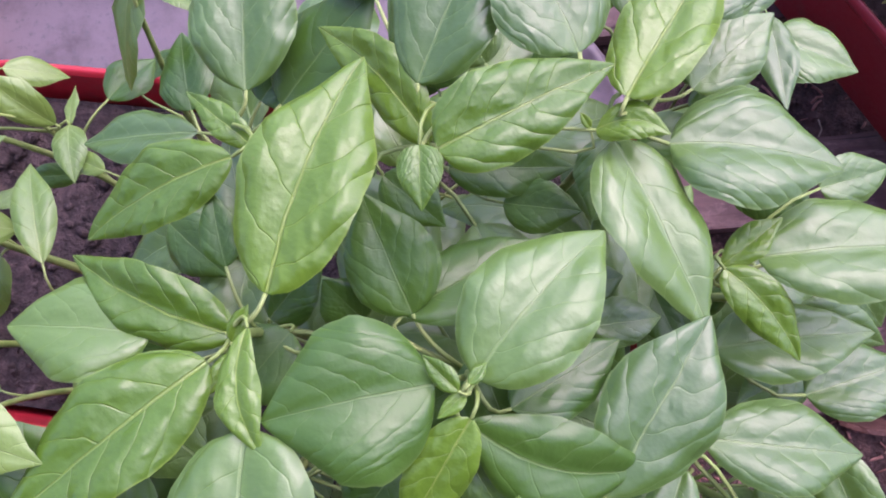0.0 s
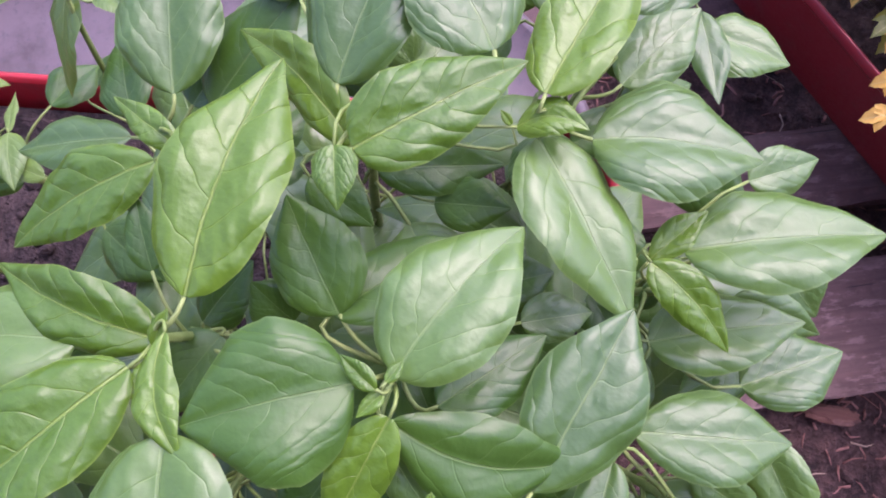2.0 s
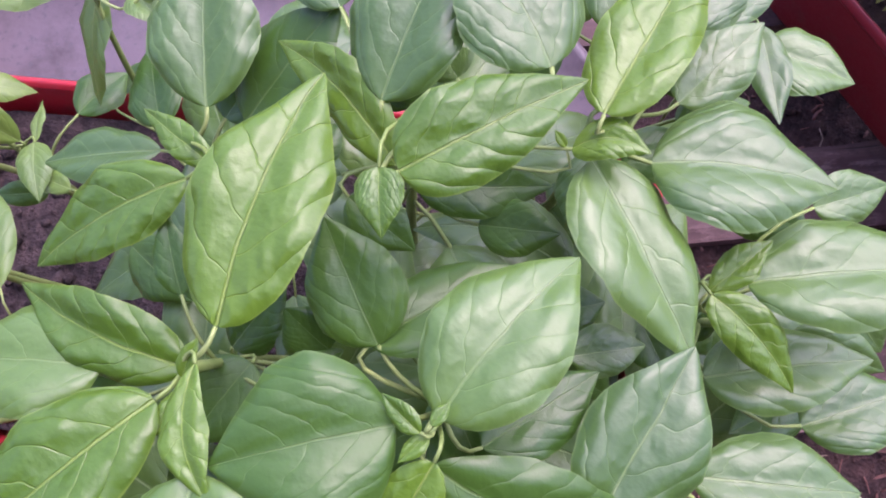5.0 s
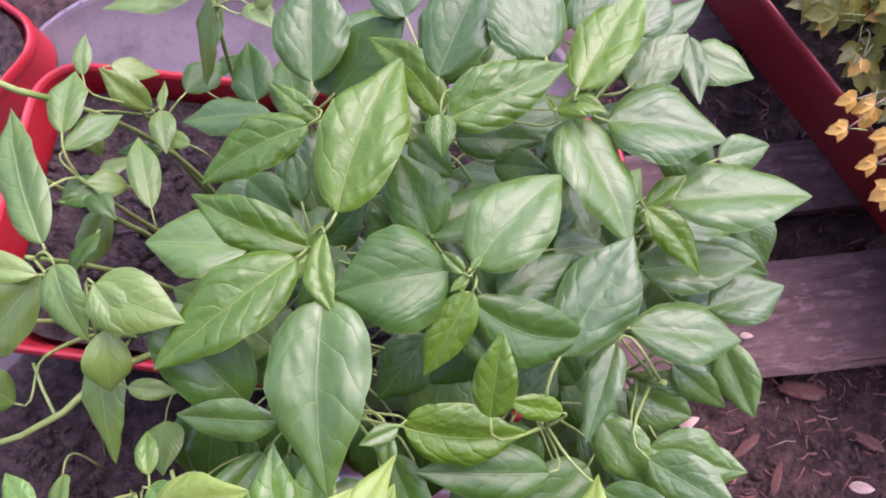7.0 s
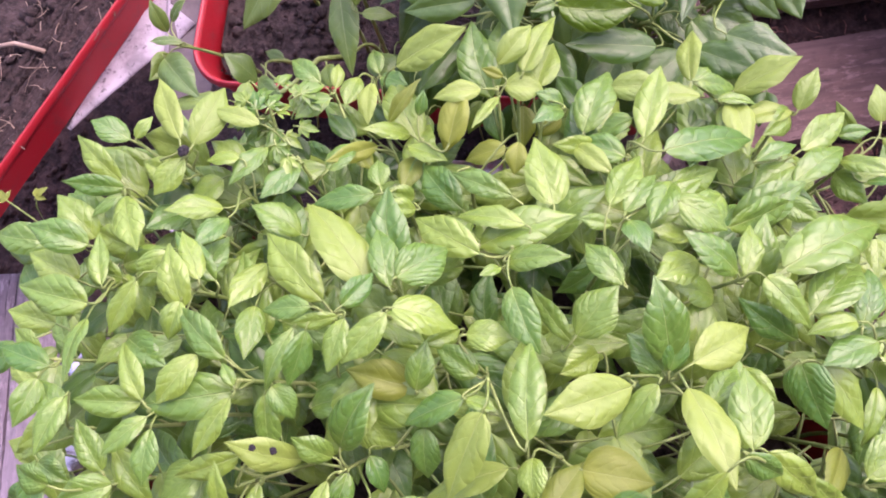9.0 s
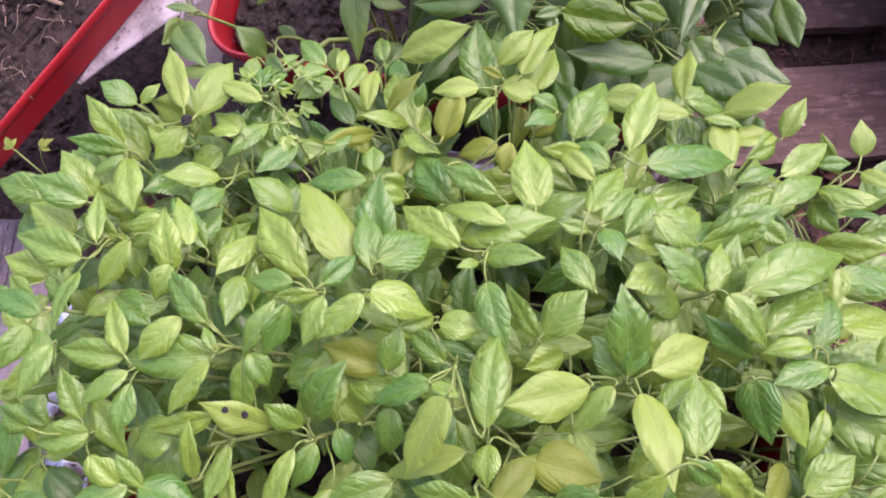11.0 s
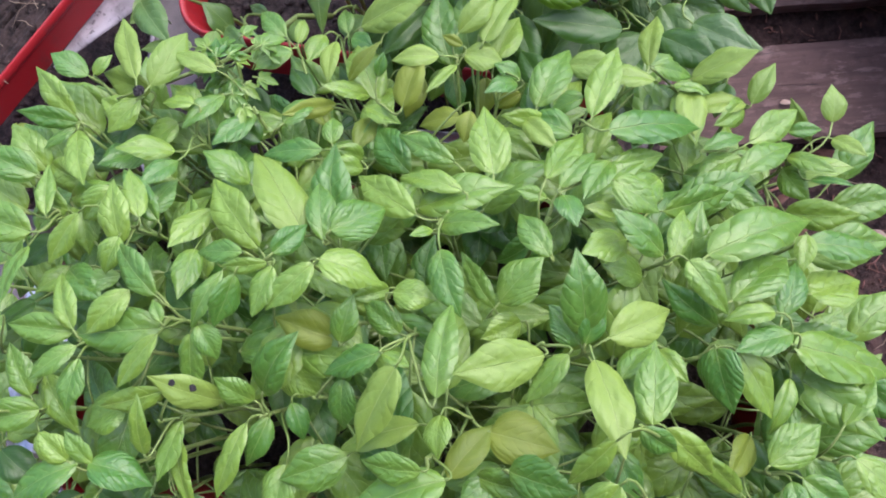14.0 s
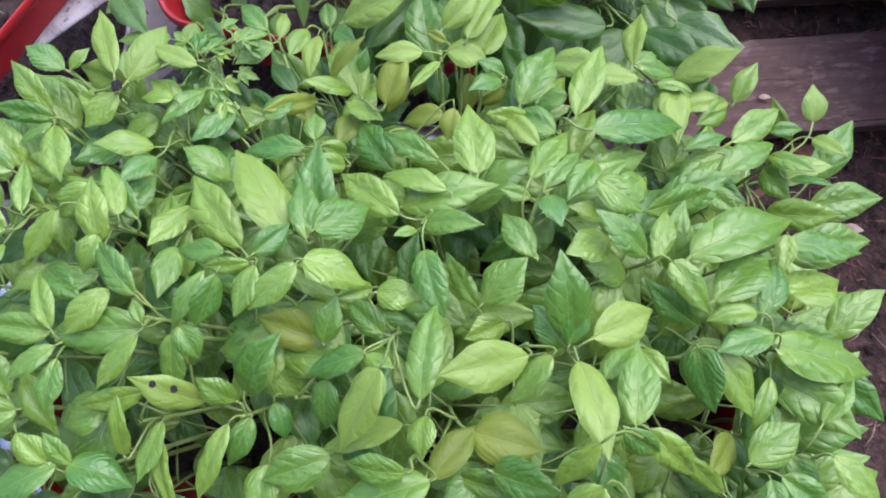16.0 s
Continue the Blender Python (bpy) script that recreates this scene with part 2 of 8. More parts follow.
ROT = wood_material("rotten_wood", (0.07, 0.026, 0.018), (0.12, 0.05, 0.035), (0.18, 0.10, 0.085))
TUB = sheet_material("grey_tub", (0.080, 0.060, 0.065), (0.030, 0.019, 0.020), 0.48, 0.05)
DULL_ZINC = sheet_material("dull_zinc", (0.24, 0.21, 0.24), (0.08, 0.06, 0.065), 0.45, 0.3)
ZINC = sheet_material("galvanised_sheet", (0.74, 0.72, 0.76), (0.52, 0.49, 0.53), 0.24, 0.85)
PALE_SHEET = sheet_material("pale_sheet", (0.35, 0.31, 0.34), (0.11, 0.09, 0.10), 0.4, 0.1)
FOIL = sheet_material("silver_film", (0.62, 0.58, 0.65), (0.06, 0.05, 0.055), 0.16, 0.75)
LILAC = wood_material("grey_plank", (0.13, 0.105, 0.125), (0.25, 0.205, 0.24), (0.40, 0.34, 0.38))
CHIP = rough_material("wood_chip", (0.13, 0.055, 0.042), (0.24, 0.12, 0.10), 60, 0.9, 0.001, 200)
PETAL = rough_material("dry_leaf_bit", (0.32, 0.22, 0.18), (0.42, 0.31, 0.25), 60, 0.8, 0.001, 200)
BLACK = rough_material("dark_crumb", (0.012, 0.010, 0.012), (0.03, 0.025, 0.025), 60, 0.8, 0.001, 200)


# ---- builders ----
def mesh_object(name, bm, material, parent=None, label="", at=None, smooth=True):
    data = bpy.data.meshes.new(name)
    bm.to_mesh(data)
    bm.free()
    if smooth:
        data.shade_smooth()
    for m in material if isinstance(material, (list, tuple)) else (material,):
        data.materials.append(m)
    ob = new(name, data)
    if parent is not None:
        ob.parent = parent
    if at is not None:
        ob.location = at
    if label:
        ob["label"] = label
    return ob


def part(name, bm, material, parent, label="", at=None, smooth=True):
    return mesh_object(name, bm, material, parent, label, at, smooth)


def tube(bm, points, radii, sides=6, index=0, close=True):
    rings, pts = [], [Vector(p) for p in points]
    side = None
    for i, p in enumerate(pts):
        d = (pts[min(i + 1, len(pts) - 1)] - pts[max(i - 1, 0)]).normalized()
        if side is None:
            side = d.cross(Vector((0.31, 0.17, 0.93))).normalized()
        side = (side - d * side.dot(d)).normalized()
        up = d.cross(side)
        r = radii[i] if isinstance(radii, (list, tuple)) else radii
        rings.append([bm.verts.new(p + (side * math.cos(a) + up * math.sin(a)) * r) for a in (2 * math.pi * k / sides for k in range(sides))])
    for r0, r1 in zip(rings, rings[1:]):
        for k in range(sides):
            f = bm.faces.new((r0[k], r0[(k + 1) % sides], r1[(k + 1) % sides], r1[k]))
            f.material_index = index
    if close:
        for ring in (rings[0][::-1], rings[-1]):
            bm.faces.new(ring).material_index = index


def curve_points(a, b, c, d, n):
    out = []
    for i in range(n + 1):
        t = i / n
        out.append(a * (1 - t) ** 3 + b * 3 * t * (1 - t) ** 2 + c * 3 * t * t * (1 - t) + d * t ** 3)
    return out


def blade(bm, base, tip, width, up, rng, rows, cols, arch, fold, bend=0.0, ripple=0.03, peak=0.40, drip=0.35):
    """An ovate leaf blade from base to tip: round at the base, convex sides, drawn out to a point."""
    y = tip - base
    length = y.length
    y.normalize()
    z = (up - y * up.dot(y)).normalized()
    x = y.cross(z)
    uv = bm.loops.layers.uv.verify()
    extent = bm.verts.layers.float.get("size") or bm.verts.layers.float.new("size")
    margin = bm.verts.layers.float.get("margin") or bm.verts.layers.float.new("margin")
    grid, where = [], {}
    ph = rng.uniform(0, 6.28)
    twist = rng.uniform(-0.14, 0.14)
    fold += rng.uniform(0.0, 0.10)
    skew = rng.uniform(-0.06, 0.06)
    power = math.log(0.5) / math.log(peak)
    for i in range(rows + 1):
        s = i / rows
        s = 0.003 + 0.997 * (0.55 * s + 0.45 * s * s * (3 - 2 * s))
        half = 0.5 * width * max(0.0, math.sin(math.pi * s ** power)) ** 0.68
        end = max(0.0, (s - 0.60) / 0.40)
        half *= 1 - drip * end ** 1.2
        half *= 1 + 0.012 * math.sin(29 * s + ph) + 0.008 * math.sin(53 * s + 2 * ph)
        line = []
        for k in range(cols + 1):
            u = 2 * k / cols - 1
            a = abs(u)
            dx = u * half * (1 + skew * (1 if u > 0 else -1)) + bend * length * 4 * s * (1 - s)
            lift = arch * length * 4 * s * (1 - s) + fold * half * (0.98 * a - 0.36 * a * a) - 0.30 * a ** 4 * half * (0.55 + fold)
            lift += ripple * length * a * a * math.sin(9.5 * s + ph + (1.7 if u > 0 else 0)) * (s * (1 - s) * 4)
            lift += 0.35 * ripple * length * a ** 3 * math.sin(24 * s + 1.3 * ph + (0.9 if u > 0 else 0)) * (s * (1 - s) * 4)
            lift += twist * u * half * s
            v = bm.verts.new(base + y * (s * length) + x * dx + z * lift)
            v[extent], v[margin] = length, a
            where[v] = (dx / length + 0.5 - bend * 4 * s * (1 - s), s)
            line.append(v)
        grid.append(line)
    for r0, r1 in zip(grid, grid[1:]):
        for k in range(cols):
            f = bm.faces.new((r0[k], r0[k + 1], r1[k + 1], r1[k]))
            for lp in f.loops:
                lp[uv].uv = where[lp.vert]
    return x, y, z


def leaf(plant, bx, by, bz, tx, ty, tz, width, material=None, arch=0.08, fold=0.15, bend=0.0, fine=True, lean=None, peak=None, drip=None):
    """One leaf with its stalk, which joins the plant's stem."""
    rng = random.Random(int(bx * 7919 + by * 104729 * 3 + tz * 1e5))
    base, tip = Vector((bx, by, bz)), Vector((tx, ty, tz))
    root, top, knee = plant["_root"], plant["_top"], plant["_knee"]
    length = (tip - base).length
    if length < 0.024:
        width, fold = min(width, 0.5 * length), max(fold, 0.55)
    bm = bmesh.new()
    loose_ = 0.12 if fine else 0.5
    up = Vector((rng.uniform(-loose_, loose_), rng.uniform(-loose_ - 0.05, loose_), 1))
    if fine and not lean:
        up = Vector((up.x - 0.13, up.y - 0.19, 1))
    if lean:
        free = 0.0 if peak else 0.25
        up = Vector((lean[0] + free * up.x, lean[1] + free * up.y, 1))
    rows, cols = (22, 14) if fine else (13, 8)
    x, y, z = blade(bm, Vector(), tip - base, width, up, rng, rows, cols, arch, fold, bend, peak=peak or 0.40, drip=drip if drip is not None else 0.48 if fine else 0.60)
    flat = math.hypot(bx - top.x, by - top.y)
    goal = min(max((bz - 0.45 * flat - 0.012 - root.z) / (top.z - root.z), 0.15), 1.0)
    node_at = root * (1 - goal) ** 2 + knee * 2 * goal * (1 - goal) + top * goal * goal
    reach = (node_at - base).length
    if reach < (0.10 if fine else 0.055):
        back = -y * min(0.45 * reach, 0.03) - z * 0.003
        pts = curve_points(Vector(), back, (node_at - base) + Vector((0, 0, 0.25 * reach)) - (node_at - base) * 0.25, node_at - base, 6)
        r = 0.0008 + 0.007 * width
    else:
        inward = (node_at - base).normalized()
        pts = curve_points(Vector(), -y * 0.022 - z * 0.002, -y * 0.022 + inward * 0.012 - Vector((0, 0, 0.030)), -y * 0.018 + inward * 0.024 - Vector((0, 0, 0.080)), 7)
        r = 0.0006 + 0.005 * width
    ob = part("leaf", bm, material or LEAF_MAIN, plant["_ob"], "", base - root)
    bm = bmesh.new()
    tube(bm, pts, [r * (0.8 + 0.5 * i / len(pts)) for i in range(len(pts))], 5)
    part("stalk", bm, STEM, ob)
    plant["_count"] += 1
    return ob


def plant(rx, ry, rz, tx, ty, tz, thick, label, category, group, name="pepper_plant"):
    """A plant's base point, with its bent, tapering stem."""
    root, top = Vector((rx, ry, rz)), Vector((tx, ty, tz))
    holder = tagged(new(name), label, category, group)
    holder.location = root
    rng = random.Random(int(rx * 9173 + ry * 77731))
    knee = (root + top) / 2 + Vector((rng.uniform(-0.02, 0.02), rng.uniform(-0.02, 0.02), 0.02))
    knee.x -= 0.35 * (top.x - root.x)
    knee.y -= 0.35 * (top.y - root.y)
    bm = bmesh.new()
    pts = [(root * (1 - t) ** 2 + knee * 2 * t * (1 - t) + top * t * t) - root for t in (i / 9 for i in range(10))]
    pts[0] = pts[0] - Vector((0, 0, 0.015))
    tube(bm, pts, [thick * (1 - 0.055 * i) for i in range(10)], 7)
    part("stem", bm, STEM, holder)
    return {"_root": root, "_top": top, "_knee": knee, "_ob": holder, "_count": 0, "_rng": rng}


def spare_leaf(kind, length, width, material, seed):
    """Shared meshes for the lower leaves."""
    bm = bmesh.new()
    rng = random.Random(seed)
    blade(bm, Vector((0, 0.25 * length, 0)), Vector((0, 1.25 * length, -0.12 * length)), width, Vector((0, 0, 1)), rng, 10, 6, rng.uniform(0.06, 0.18), rng.uniform(0.2, 0.6), rng.uniform(-0.07, 0.07), drip=0.55)
    tube(bm, [Vector((0, -0.35 * length, -0.22 * length)), Vector((0, 0, -0.03 * length)), Vector((0, 0.27 * length, 0))], 0.0011, 4, 1)
    data = bpy.data.meshes.new(kind)
    bm.to_mesh(data)
    bm.free()
    data.shade_smooth()
    data.materials.append(material)
    data.materials.append(STEM)
    return data


LOW_SEEDLING = [spare_leaf("leaf", 0.052 + 0.006 * i, 0.025 + 0.003 * i, LEAF_SEEDLING, 40 + i) for i in range(4)]
LOW_MAIN = [spare_leaf("leaf", 0.075 + 0.008 * i, 0.042 + 0.004 * i, LEAF_MAIN, 60 + i) for i in range(3)]


# thin places in the crowd of seedlings
GAPS = ((-0.115, -0.190, 0.038), (-0.262, -0.470, 0.050), (-0.120, -0.300, 0.018), (0.100, -0.424, 0.030))


def lower_leaves(p, meshes, count, low, high):
    """Leaves further down the stem, turned all ways."""
    rng, root, top, knee = p["_rng"], p["_root"], p["_top"], p["_knee"]
    turn = rng.uniform(0, 6.28)
    for i in range(count):
        t = low + (high - low) * (i + 0.5) / count
        at = root * (1 - t) ** 2 + knee * 2 * t * (1 - t) + top * t * t
        turn += 2.4 + rng.uniform(-0.4, 0.4)
        spin = Matrix.Rotation(turn, 4, "Z") @ Matrix.Rotation(rng.uniform(-0.35, 0.3), 4, "X") @ Matrix.Rotation(rng.uniform(-0.35, 0.35), 4, "Y")
        off = spin @ Vector((0, 0.02, 0.012))
        shape, heart = rng.choice(meshes), at + spin @ Vector((0, 0.05, 0.0))
        if any(math.hypot(heart.x - gx, heart.y - gy) < gr for gx, gy, gr in GAPS):
            continue
        ob = new("leaf", shape)
        ob.parent = p["_ob"]
        ob.matrix_local = Matrix.Translation(at - root + off) @ spin


def rounded(length, width, radius, n=6):
    out = []
    radii = radius if isinstance(radius, tuple) else (radius,) * 4
    for (cx, cy, a0), radius in zip(((1, 1, 0), (-1, 1, 90), (-1, -1, 180), (1, -1, 270)), radii):
        for i in range(n + 1):
            a = radians(a0 + 90 * i / n)
            out.append((cx * (length / 2 - radius) + radius * math.cos(a), cy * (width / 2 - radius) + radius * math.sin(a)))
    return out


def trough(name, cx, cy, rim, turn, length, width, height, radius, material, label, soil_drop, taper=0.035, lip=0.005, soil_lumps=0.012, step=0.010):
    """A plastic trough with a rolled lip, and the soil in it."""
    holder = tagged(new(name), label, "planter")
    holder.matrix_world = pose(cx, cy, rim - height, 0, 0, turn)
    bm = bmesh.new()
    prof = [(taper + 0.006, 0.0), (taper, 0.004), (step, height - 0.022), (step, height - 0.016), (0.2 * step, height - 0.014), (0.0, height - 0.009), (0.001, height - 0.003), (0.003, height), (0.004, height + 0.001), (lip + 0.002, height - 0.001), (lip + 0.004, height - 0.005), (lip + 0.005, height - 0.014), (taper + 0.006, 0.008), (taper + 0.02, 0.006)]
    loops = []
    for inset, z in prof:
        ring = rounded(length - 2 * inset, width - 2 * inset, max(radius - inset, 0.008))
        loops.append([bm.verts.new((x + 0.0015 * noise.noise((x * 9, y * 9, z * 5)), y + 0.0025 * noise.noise((x * 7, y * 7, 3)), z)) for x, y in ring])
    def skin(chain, target):
        rows = [[target.verts.new(v.co) for v in ring] for ring in chain]
        for a, b in zip(rows, rows[1:]):
            for k in range(len(a)):
                target.faces.new((a[k], a[(k + 1) % len(a)], b[(k + 1) % len(b)], b[k]))
        return rows

    wall, floor_, lip_ = bmesh.new(), bmesh.new(), bmesh.new()
    skin(loops[1:4], wall)
    skin(loops[10:13], wall)
    skin(loops[3:11], lip_)
    ends = skin(loops[0:2], floor_)
    floor_.faces.new(ends[0][::-1])
    ends = skin(loops[12:14], floor_)
    floor_.faces.new(ends[-1])
    bm.free()
    part("wall", wall, material, holder)
    part("rolled_lip", lip_, material, holder)
    part("bottom", floor_, material, holder)
    # soil heaped inside, an uneven sheet
    bm = bmesh.new()
    drop = taper * (soil_drop / height)
    ring = rounded(length - 2 * (lip + 0.009 + drop), width - 2 * (lip + 0.009 + drop), max(radius - lip, 0.01))
    z0, nr = height - soil_drop, 22
    rows = []
    for i in range(nr + 1):
        f = i / nr
        row = []
        for x, y in ring:
            px, py = x * f, y * f
            h = soil_lumps * (noise.noise((px * 18, py * 18, cx * 9)) + 0.7 * noise.noise((px * 55, py * 55, cy * 9 + 4)) + 0.4 * noise.noise((px * 120, py * 120, 2)))
            row.append(bm.verts.new((px, py, z0 + h * (1 if f < 0.97 else 0.5))) if i else None)
        rows.append(row)
    mid = bm.verts.new((0, 0, z0))
    n = len(ring)
    for k in range(n):
        bm.faces.new((mid, rows[1][k], rows[1][(k + 1) % n]))
    for a, b in zip(rows[1:], rows[2:]):
        for k in range(n):
            bm.faces.new((a[k], b[k], b[(k + 1) % n], a[(k + 1) % n]))
    soil = mesh_object("soil", bm, SOIL)
    soil.matrix_world = holder.matrix_world
    tagged(soil, "dark crumbly potting soil filling the red planter", "soil", kind="stuff")
    return holder


def slab(name, length, width, thick, m, material, label, category, bend=0.004, kind="", seed=0):
    """A worn board with chipped edges."""
    bm = bmesh.new()
    nx, ny = 28, 6
    top, bot = [], []
    for i in range(nx + 1):
        rt, rb = [], []
        for k in range(ny + 1):
            x, y = (i / nx - 0.5) * length, (k / ny - 0.5) * width
            if k in (0, ny):
                y += 0.0035 * noise.noise((x * 25, k, seed))
            e = 0.004 if k in (0, ny) or i in (0, nx) else 0
            z = bend * noise.noise((x * 5, y * 6, seed)) + 0.0015 * noise.noise((x * 40, y * 60, seed))
            rt.append(bm.verts.new((x, y, z - e)))
            rb.append(bm.verts.new((x, y, z - thick)))
        top.append(rt)
        bot.append(rb)
    for i in range(nx):
        for k in range(ny):
            bm.faces.new((top[i][k], top[i + 1][k], top[i + 1][k + 1], top[i][k + 1]))
            bm.faces.new((bot[i][k], bot[i][k + 1], bot[i + 1][k + 1], bot[i + 1][k]))
        bm.faces.new((top[i][0], bot[i][0], bot[i + 1][0], top[i + 1][0]))
        bm.faces.new((top[i][ny], top[i + 1][ny], bot[i + 1][ny], bot[i][ny]))
    for k in range(ny):
        bm.faces.new((top[0][k], top[0][k + 1], bot[0][k + 1], bot[0][k]))
        bm.faces.new((top[nx][k], bot[nx][k], bot[nx][k + 1], top[nx][k + 1]))
    ob = mesh_object(name, bm, material, smooth=False)
    ob.matrix_world = m
    return tagged(ob, label, category, kind=kind)


# ---- ground ----
def ground_height(x, y):
    near = max(0.0, 1 - math.hypot(x - 0.2, y) / 3)
    return near * (0.014 * noise.noise((x * 3, y * 3, 0)) + 0.009 * noise.noise((x * 14, y * 14, 5)) + 0.006 * noise.noise((x * 38, y * 38, 9)))


def ground_sheet():
    bm = bmesh.new()
    steps = sorted({round(v, 4) for v in [-400, -60, -12, -4, -2.2] + [-1.4 + 0.02 * i for i in range(141)] + [2.2, 4, 12, 60, 400]})
    rows = [[bm.verts.new((x, y, ground_height(x, y))) for x in steps] for y in steps]
    for a, b in zip(rows, rows[1:]):
        for k in range(len(steps) - 1):
            bm.faces.new((a[k], a[k + 1], b[k + 1], b[k]))
    tagged(mesh_object("ground", bm, EARTH), "dark bare garden earth with wood crumbs", "ground", kind="structure")


ground_sheet()
slab("board", 1.15, 0.158, 0.038, pose(0.72, 0.122, 0.064, 1.5, 0, 6.5), WOOD, "weathered purple-brown board lying on the earth", "board", seed=1)
slab("board", 1.05, 0.105, 0.030, pose(0.70, 0.318, 0.050, 0, 0, 5.0), WOOD, "dark weathered board lying on the earth", "board", seed=2)
for x, seed in ((-1.06, 11), (-0.925, 12), (-0.79, 13)):
    slab("plank", 0.72, 0.128, 0.030, pose(x, -0.52, 0.050, 0, 0, 90 + 0.7 * (seed - 12)), LILAC, "pale lilac-grey weathered plank lying beside the seedling planter", "plank", seed=seed)
slab("board", 1.3, 0.16, 0.030, pose(0.25, 0.58, 0.055, 0, 0, 4.0), WOOD, "dark weathered board beside the planters", "board", seed=3)


# ---- unseen wall behind the one who films, added to block southern light ----
def shade_wall(name, x, y, turn, length, height):
    bm = bmesh.new()
    bmesh.ops.create_cube(bm, size=1)
    for v in bm.verts:
        v.co = Vector((v.co.x * length, v.co.y * 0.12, (v.co.z + 0.5) * height - 0.05))
    ob = mesh_object(name, bm, WOOD, smooth=False)
    ob.matrix_world = pose(x, y, 0, 0, 0, turn)
    tagged(ob, "unseen dark wall added to block light from the south", "wall", kind="structure")


shade_wall("wall_south", 0, -1.45, 0, 5.0, 2.6)


# ---- the grey tub top under the planters ----
def tub():
    holder = tagged(new("tub"), "low grey weathered tub turned over under the planters", "tub")
    holder.location = (-0.235, 0.135, 0.0)
    bm = bmesh.new()
    loops = []
    top = 0.272
    for inset, z in ((-0.03, 0.0), (0.0, top - 0.012), (-0.004, top - 0.006), (-0.004, top + 0.004), (0.002, top + 0.008), (0.008, top + 0.006), (0.014, top), (0.06, top - 0.002), (0.16, top - 0.003), (0.24, top - 0.003)):
        ring = rounded(0.75 - 2 * inset, 0.69 - 2 * inset, tuple(max(r - inset, 0.02) for r in (0.25, 0.19, 0.13, 0.25)), 12)
        loops.append([bm.verts.new((x, y, z + 0.004 * noise.noise((x * 6, y * 6, z)))) for x, y in ring])
    for a, b in zip(loops, loops[1:]):
        for k in range(len(a)):
            bm.faces.new((a[k], a[(k + 1) % len(a)], b[(k + 1) % len(b)], b[k]))
    bm.faces.new(loops[-1])
    part("body", bm, TUB, holder)
    bm = bmesh.new()
    ring = rounded(0.752, 0.692, (0.25, 0.19, 0.13, 0.25), 12)[13:39]
    tube(bm, [(x, y, top + 0.005) for x, y in [(0.1, 0.346)] + ring], 0.0036, 8)
    part("rolled_edge", bm, DULL_ZINC, holder, "dull metal rolled edge")


tub()


def heap(name, x0, x1, y0, y1, z, height, label, m=SOIL):
    """Soil lying in an uneven sheet with a ragged edge."""
    bm = bmesh.new()
    nx, ny = 64, 36
    rows = []
    for i in range(nx + 1):
        row = []
        for k in range(ny + 1):
            u, v = i / nx, k / ny
            y = y0 + (y1 - y0) * v
            left = x0 + 0.015 * max(0.0, (y0 + 0.06 - y) / 0.06) + 0.05 * min(1.0, max(0.0, (y + 0.05) / 0.05)) + 0.012 * noise.noise((y * 22, 3.1, 0)) + 0.006 * noise.noise((y * 70, 1.0, 4))
            x = left + (x1 - left) * u
            env = min(1.0, 14 * u, 14 * (1 - u), 8 * v, 8 * (1 - v)) ** 0.6
            h = env * (height + 0.012 * noise.noise((x * 20, y * 20, 3)) + 0.007 * noise.noise((x * 60, y * 60, 8)) + 0.003 * noise.noise((x * 150, y * 150, 2)))
            row.append(bm.verts.new((x, y, z + h - 0.003)))
        rows.append(row)
    for a, b in zip(rows, rows[1:]):
        for k in range(ny):
            bm.faces.new((a[k], b[k], b[k + 1], a[k + 1]))
    return tagged(mesh_object(name, bm, m), label, "soil", kind="stuff")


heap("spilled_soil", -0.596, 0.13, -0.200, 0.20, 0.268, 0.016, "dark soil spilled over the grey tub")

# ---- planters ----
trough("planter", -0.182, 0.115, 0.43, -7.3, 0.615, 0.303, 0.155, 0.055, RED, "bright red plastic planter with rounded corners and a rolled lip", 0.042, taper=0.018)
trough("planter", -0.155, -0.384, 0.56, 1.5, 0.70, 0.335, 0.155, 0.05, RED, "red plastic planter crowded with pepper seedlings", 0.06)
trough("planter", -0.882, 0.076, 0.337, 55.9, 0.926, 0.26, 0.064, 0.05, RED, "red plastic planter filled with dark soil and dry roots", 0.010, taper=0.002, soil_lumps=0.016, step=0.002)
trough("planter", 0.577, 0.302, 0.27, -58.5, 0.86, 0.25, 0.20, 0.03, RED_DARK, "deep dark red plastic planter with yellowing plants", 0.03, taper=0.052)


# ---- bench below the seedlings ----
def bench():
    holder = tagged(new("bench"), "low rough wooden bench carrying the seedling planter", "bench")
    holder.location = (-0.14, -0.40, 0)
    for dy in (-0.115, 0.0, 0.115):
        b = slab("slat", 0.66, 0.105, 0.025, pose(0, 0, 0), WOOD, "", "", seed=7 + dy)
        b.parent, b.location = holder, (0, dy, 0.403)
    for dx in (-0.29, 0.29):
        for dy in (-0.13, 0.13):
            bm = bmesh.new()
            bmesh.ops.create_cube(bm, size=1)
            for v in bm.verts:
                v.co = Vector((v.co.x * 0.045 + dx, v.co.y * 0.045 + dy, v.co.z * 0.385 + 0.187))
            bmesh.ops.bevel(bm, geom=bm.edges[:], offset=0.003, segments=1, affect="EDGES")
            part("leg", bm, WOOD, holder, smooth=False)


bench()


